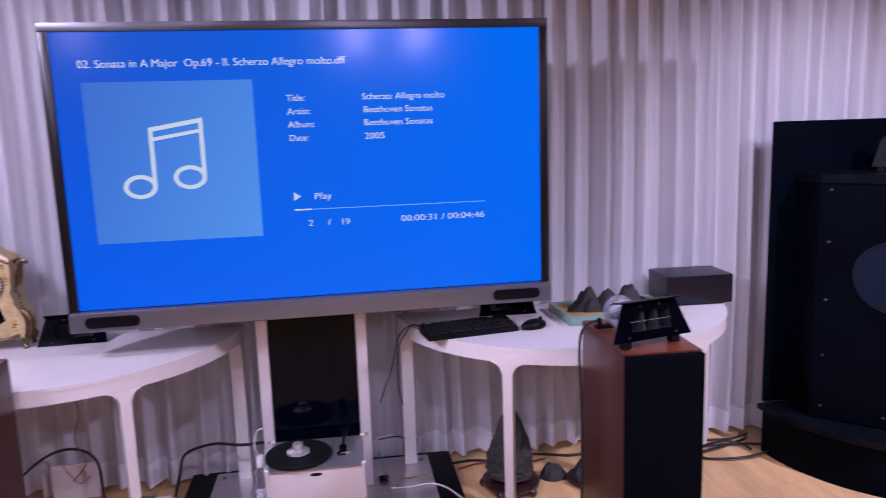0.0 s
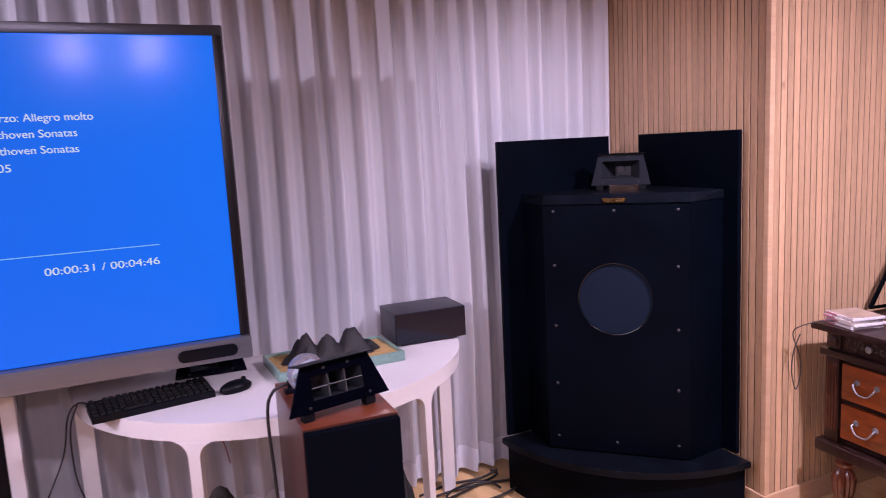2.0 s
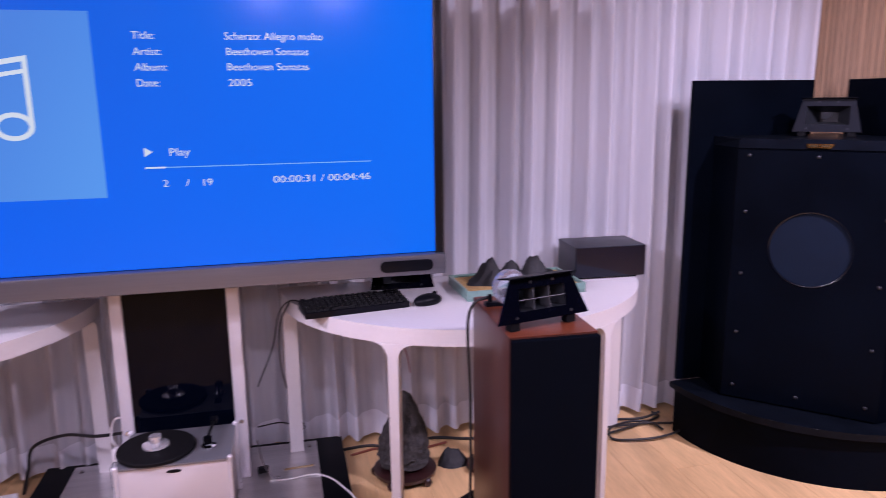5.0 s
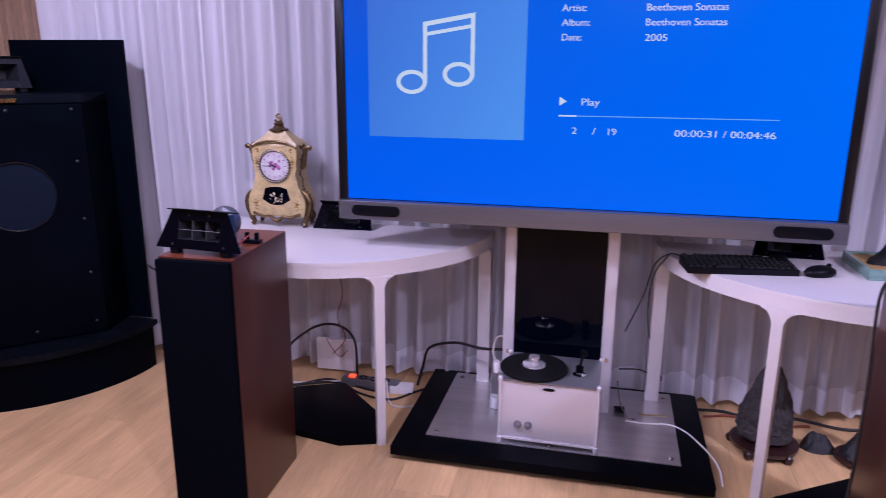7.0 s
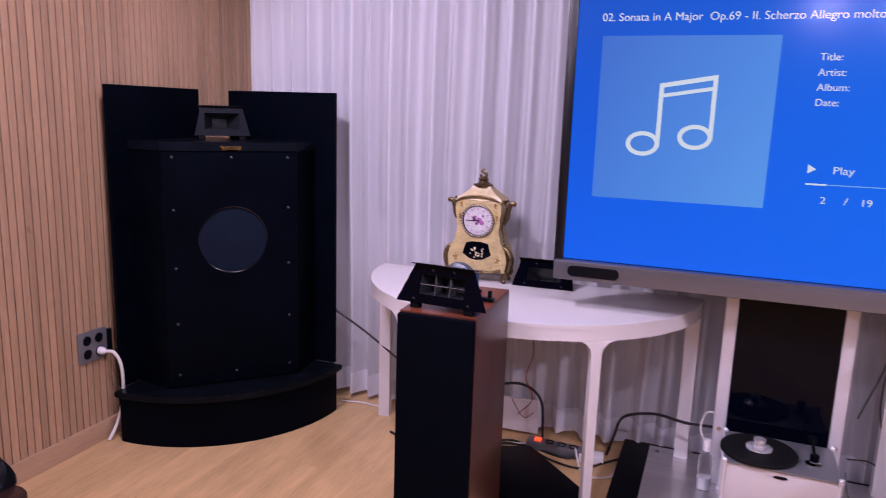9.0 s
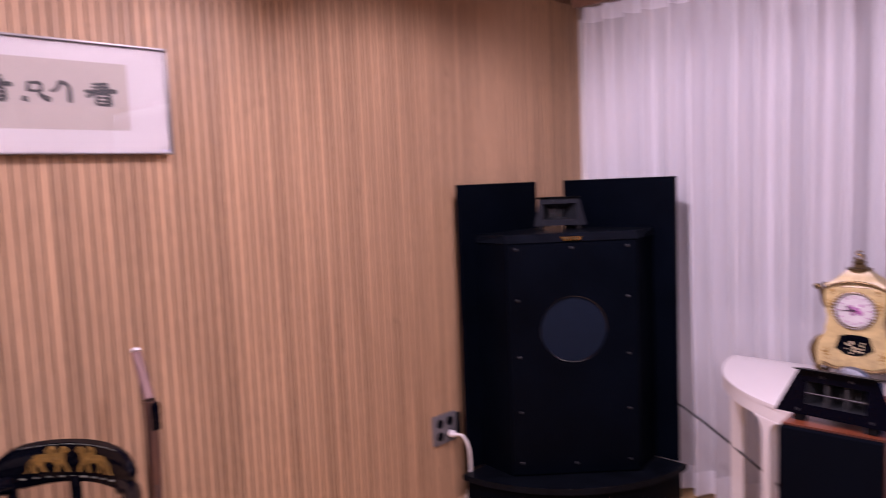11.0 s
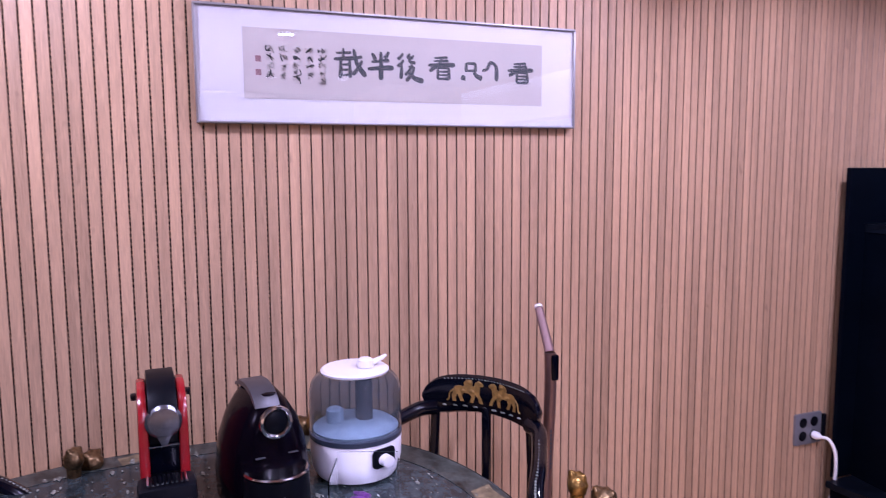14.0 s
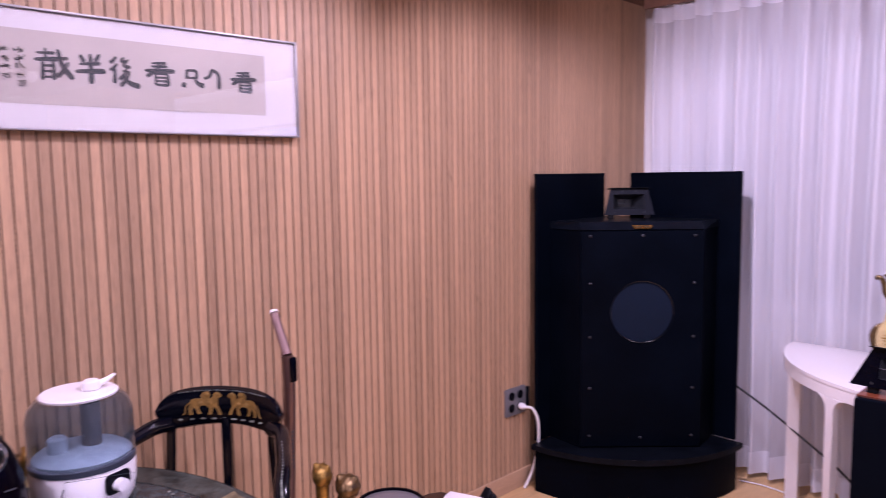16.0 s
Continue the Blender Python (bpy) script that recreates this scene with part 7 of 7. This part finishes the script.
for kx in (0.178, 0.53, 0.9):
    part("knob", L([(0.005, 0), (0.005, 0.008), (0.012, 0.014), (0.012, 0.020), (0, 0.026)], 16, (kx, -0.001, 0.738), turn=FRONT), STEEL_GREY, sbd)
legp = [(0.018, 0.0), (0.024, 0.010), (0.024, 0.030), (0.014, 0.045), (0.018, 0.070), (0.036, 0.150), (0.040, 0.200), (0.030, 0.232), (0.020, 0.245), (0.030, 0.258), (0.032, 0.270), (0.022, 0.284), (0.036, 0.298), (0.036, 0.3118)]
legp = [(r, z * 0.9235) for r, z in legp]
for lx in (0.055, 1.12):
    for ly in (0.035, 0.44):
        lgm = bmesh.new()
        lathe(lgm, legp, 28, (lx, ly, 0))
        for v in lgm.verts:
            if 0.06 < v.co.z < 0.235:
                a = math.atan2(v.co.y - ly, v.co.x - lx)
                k = 1 + 0.07 * math.cos(14 * a)
                v.co.x, v.co.y = lx + (v.co.x - lx) * k, ly + (v.co.y - ly) * k
        part("turned_leg", lgm, AMBER_LEG, sbd, "fluted turned leg")
SB = 0.7645
for i in range(4):
    cd = thing("cd_case", "clear-spined disc case in a stack on the sideboard", "cd", pose(3.002 + 0.003 * math.sin(i * 2), 2.126 + 0.004 * math.cos(i * 3), SB + i * 0.0107, 0, 0, -14 + 2 * math.sin(i * 1.7)), group="disc cases")
    part("tray", B(-0.062, 0.062, -0.070, 0.070, 0.0, 0.0098, bevel=0.001), CD_EDGE, cd)
    part("spine", B(-0.0635, -0.0622, -0.068, 0.010, 0.002, 0.0085), WHITE_PLASTIC, cd, smooth=None)
    part("spine", B(-0.0635, -0.0622, 0.012, 0.068, 0.002, 0.0085), CD_PINK, cd, "pink spine end", smooth=None)
    part("cover", B(-0.058, 0.058, -0.066, 0.066, 0.0099, 0.0103), CD_COVER, cd, "tan printed cover", smooth=None)
bx = thing("wooden_box", "plain dark wooden box on the sideboard", "box", pose(3.01, 1.815, SB, 0, 0, -4))
part("body", B(-0.08, 0.10, -0.13, 0.13, 0, 0.084, bevel=0.003), BOX_WOOD, bx)
part("lid", B(-0.083, 0.103, -0.133, 0.133, 0.0845, 0.104, bevel=0.004), BOX_WOOD, bx)
pt = thing("pill_bottle", "white bottle with a blue band and red cap on the sideboard", "bottle", pose(3.205, 2.085, SB))
part("body", L([(0, 0), (0.036, 0), (0.040, 0.004), (0.040, 0.130), (0.034, 0.142), (0.028, 0.146), (0, 0.146)], 28), WHITE_PLASTIC, pt)
part("label", L([(0.0402, 0.092), (0.0406, 0.093), (0.0406, 0.104), (0.0402, 0.105)], 28, ring=True), LABEL_BLUE, pt, "blue printed band")
part("cap", L([(0.030, 0.1465), (0.033, 0.148), (0.033, 0.172), (0.030, 0.175), (0, 0.175)], 28), CAP_RED, pt, "bright red cap")
rod = T([(3.235, 2.225, SB + 0.006), (3.30, 2.16, SB + 0.25), (3.36, 2.10, SB + 0.44)], 0.0085, seg=10, steps=3)
solid("picture_easel", tube(rod, [(3.235, 2.225, SB + 0.008), (3.36, 2.20, SB + 0.008)], 0.007, seg=8, steps=2), BLACK_SATIN, "black metal easel strut on the sideboard", "easel")
cable("thin dark lead looping off the sideboard", [(2.985, 2.115, 0.775), (2.93, 2.185, 0.775), (2.868, 2.235, 0.755), (2.862, 2.262, 0.72), (2.90, 2.262, 0.63), (2.905, 2.262, 0.56), (2.885, 2.264, 0.505), (2.862, 2.264, 0.57), (2.866, 2.262, 0.65), (2.885, 2.25, 0.72)], 0.0022, CABLE_BLACK)
cable("black cable on the floor by the sideboard", [(2.78, 2.18, 0.006), (2.86, 2.21, 0.05), (2.94, 2.22, 0.055), (3.02, 2.20, 0.02), (3.12, 2.15, 0.006), (3.25, 2.10, 0.006)], 0.006, CABLE_BLACK)

# ---- floor planks and wall slats, piece by piece ----
def pieces(name, mesh, parent, places):
    for i, m in enumerate(places):
        ob = new(name, mesh)
        ob.parent = parent
        ob.matrix_basis = m


def mesh_of(name, bm, mat):
    bmesh.ops.recalc_face_normals(bm, faces=bm.faces)
    me = bpy.data.meshes.new(name)
    bm.to_mesh(me)
    bm.free()
    me.materials.append(mat)
    return me


PLANK_W, PLANK_L = 0.192, 1.215
plank = bmesh.new()
e = 0.0007
lo = [plank.verts.new((x, y, -0.0014)) for x, y in ((0, 0), (PLANK_W, 0), (PLANK_W, PLANK_L), (0, PLANK_L))]
hi = [plank.verts.new((x, y, 0.0)) for x, y in ((e, e), (PLANK_W - e, e), (PLANK_W - e, PLANK_L - e), (e, PLANK_L - e))]
plank.faces.new(hi)
for i in range(4):
    plank.faces.new((lo[i], lo[(i + 1) % 4], hi[(i + 1) % 4], hi[i]))
spots = []
for i in range(int((BAY - WEST) / PLANK_W) + 1):
    y = SOUTH - (0.31 * i % 1.0) * PLANK_L
    while y < NORTH:
        spots.append(pose(WEST + i * PLANK_W, y, 0))
        y += PLANK_L
pieces("plank", mesh_of("plank", plank, FLOOR_WOOD), floor, spots)


def slat_mesh(width):
    bm = bmesh.new()
    c = 0.0012
    z0, z1 = 0.0, CEIL - 0.001
    prof = [(0, 0), (SLAT_T - c, 0), (SLAT_T, c), (SLAT_T, width - c), (SLAT_T - c, width), (0, width)]
    a, b = [bm.verts.new((x, y, z0)) for x, y in prof], [bm.verts.new((x, y, z1)) for x, y in prof]
    for i in range(len(prof)):
        j = (i + 1) % len(prof)
        f = bm.faces.new((a[i], a[j], b[j], b[i]))
        f.material_index = 1 if i in (0, 4) else 0      # groove flanks show the bare core
    bm.faces.new(a), bm.faces.new(b)
    me = mesh_of("slat", bm, WOOD_SLAT)
    me.materials.append(CORE)
    return me


slat = slat_mesh(PITCH - 0.0038)
places, y = [], NORTH - 0.030
while y > SOUTH + 0.05:
    places.append(pose(WEST - SLAT_T, y, 0))
    y -= PITCH
pieces("slat", slat, wall_west, places)
places, y = [], COL_Y + 0.024
while y < NORTH - 0.06:
    places.append(pose(EAST + SLAT_T, y + PITCH - 0.0038, 0, 0, 0, 180))
    y += PITCH
x = EAST + 0.024
while x < BAY - 0.03:
    places.append(pose(x, COL_Y + SLAT_T, 0, 0, 0, -90))
    x += PITCH
pieces("slat", slat, wall_column, places)
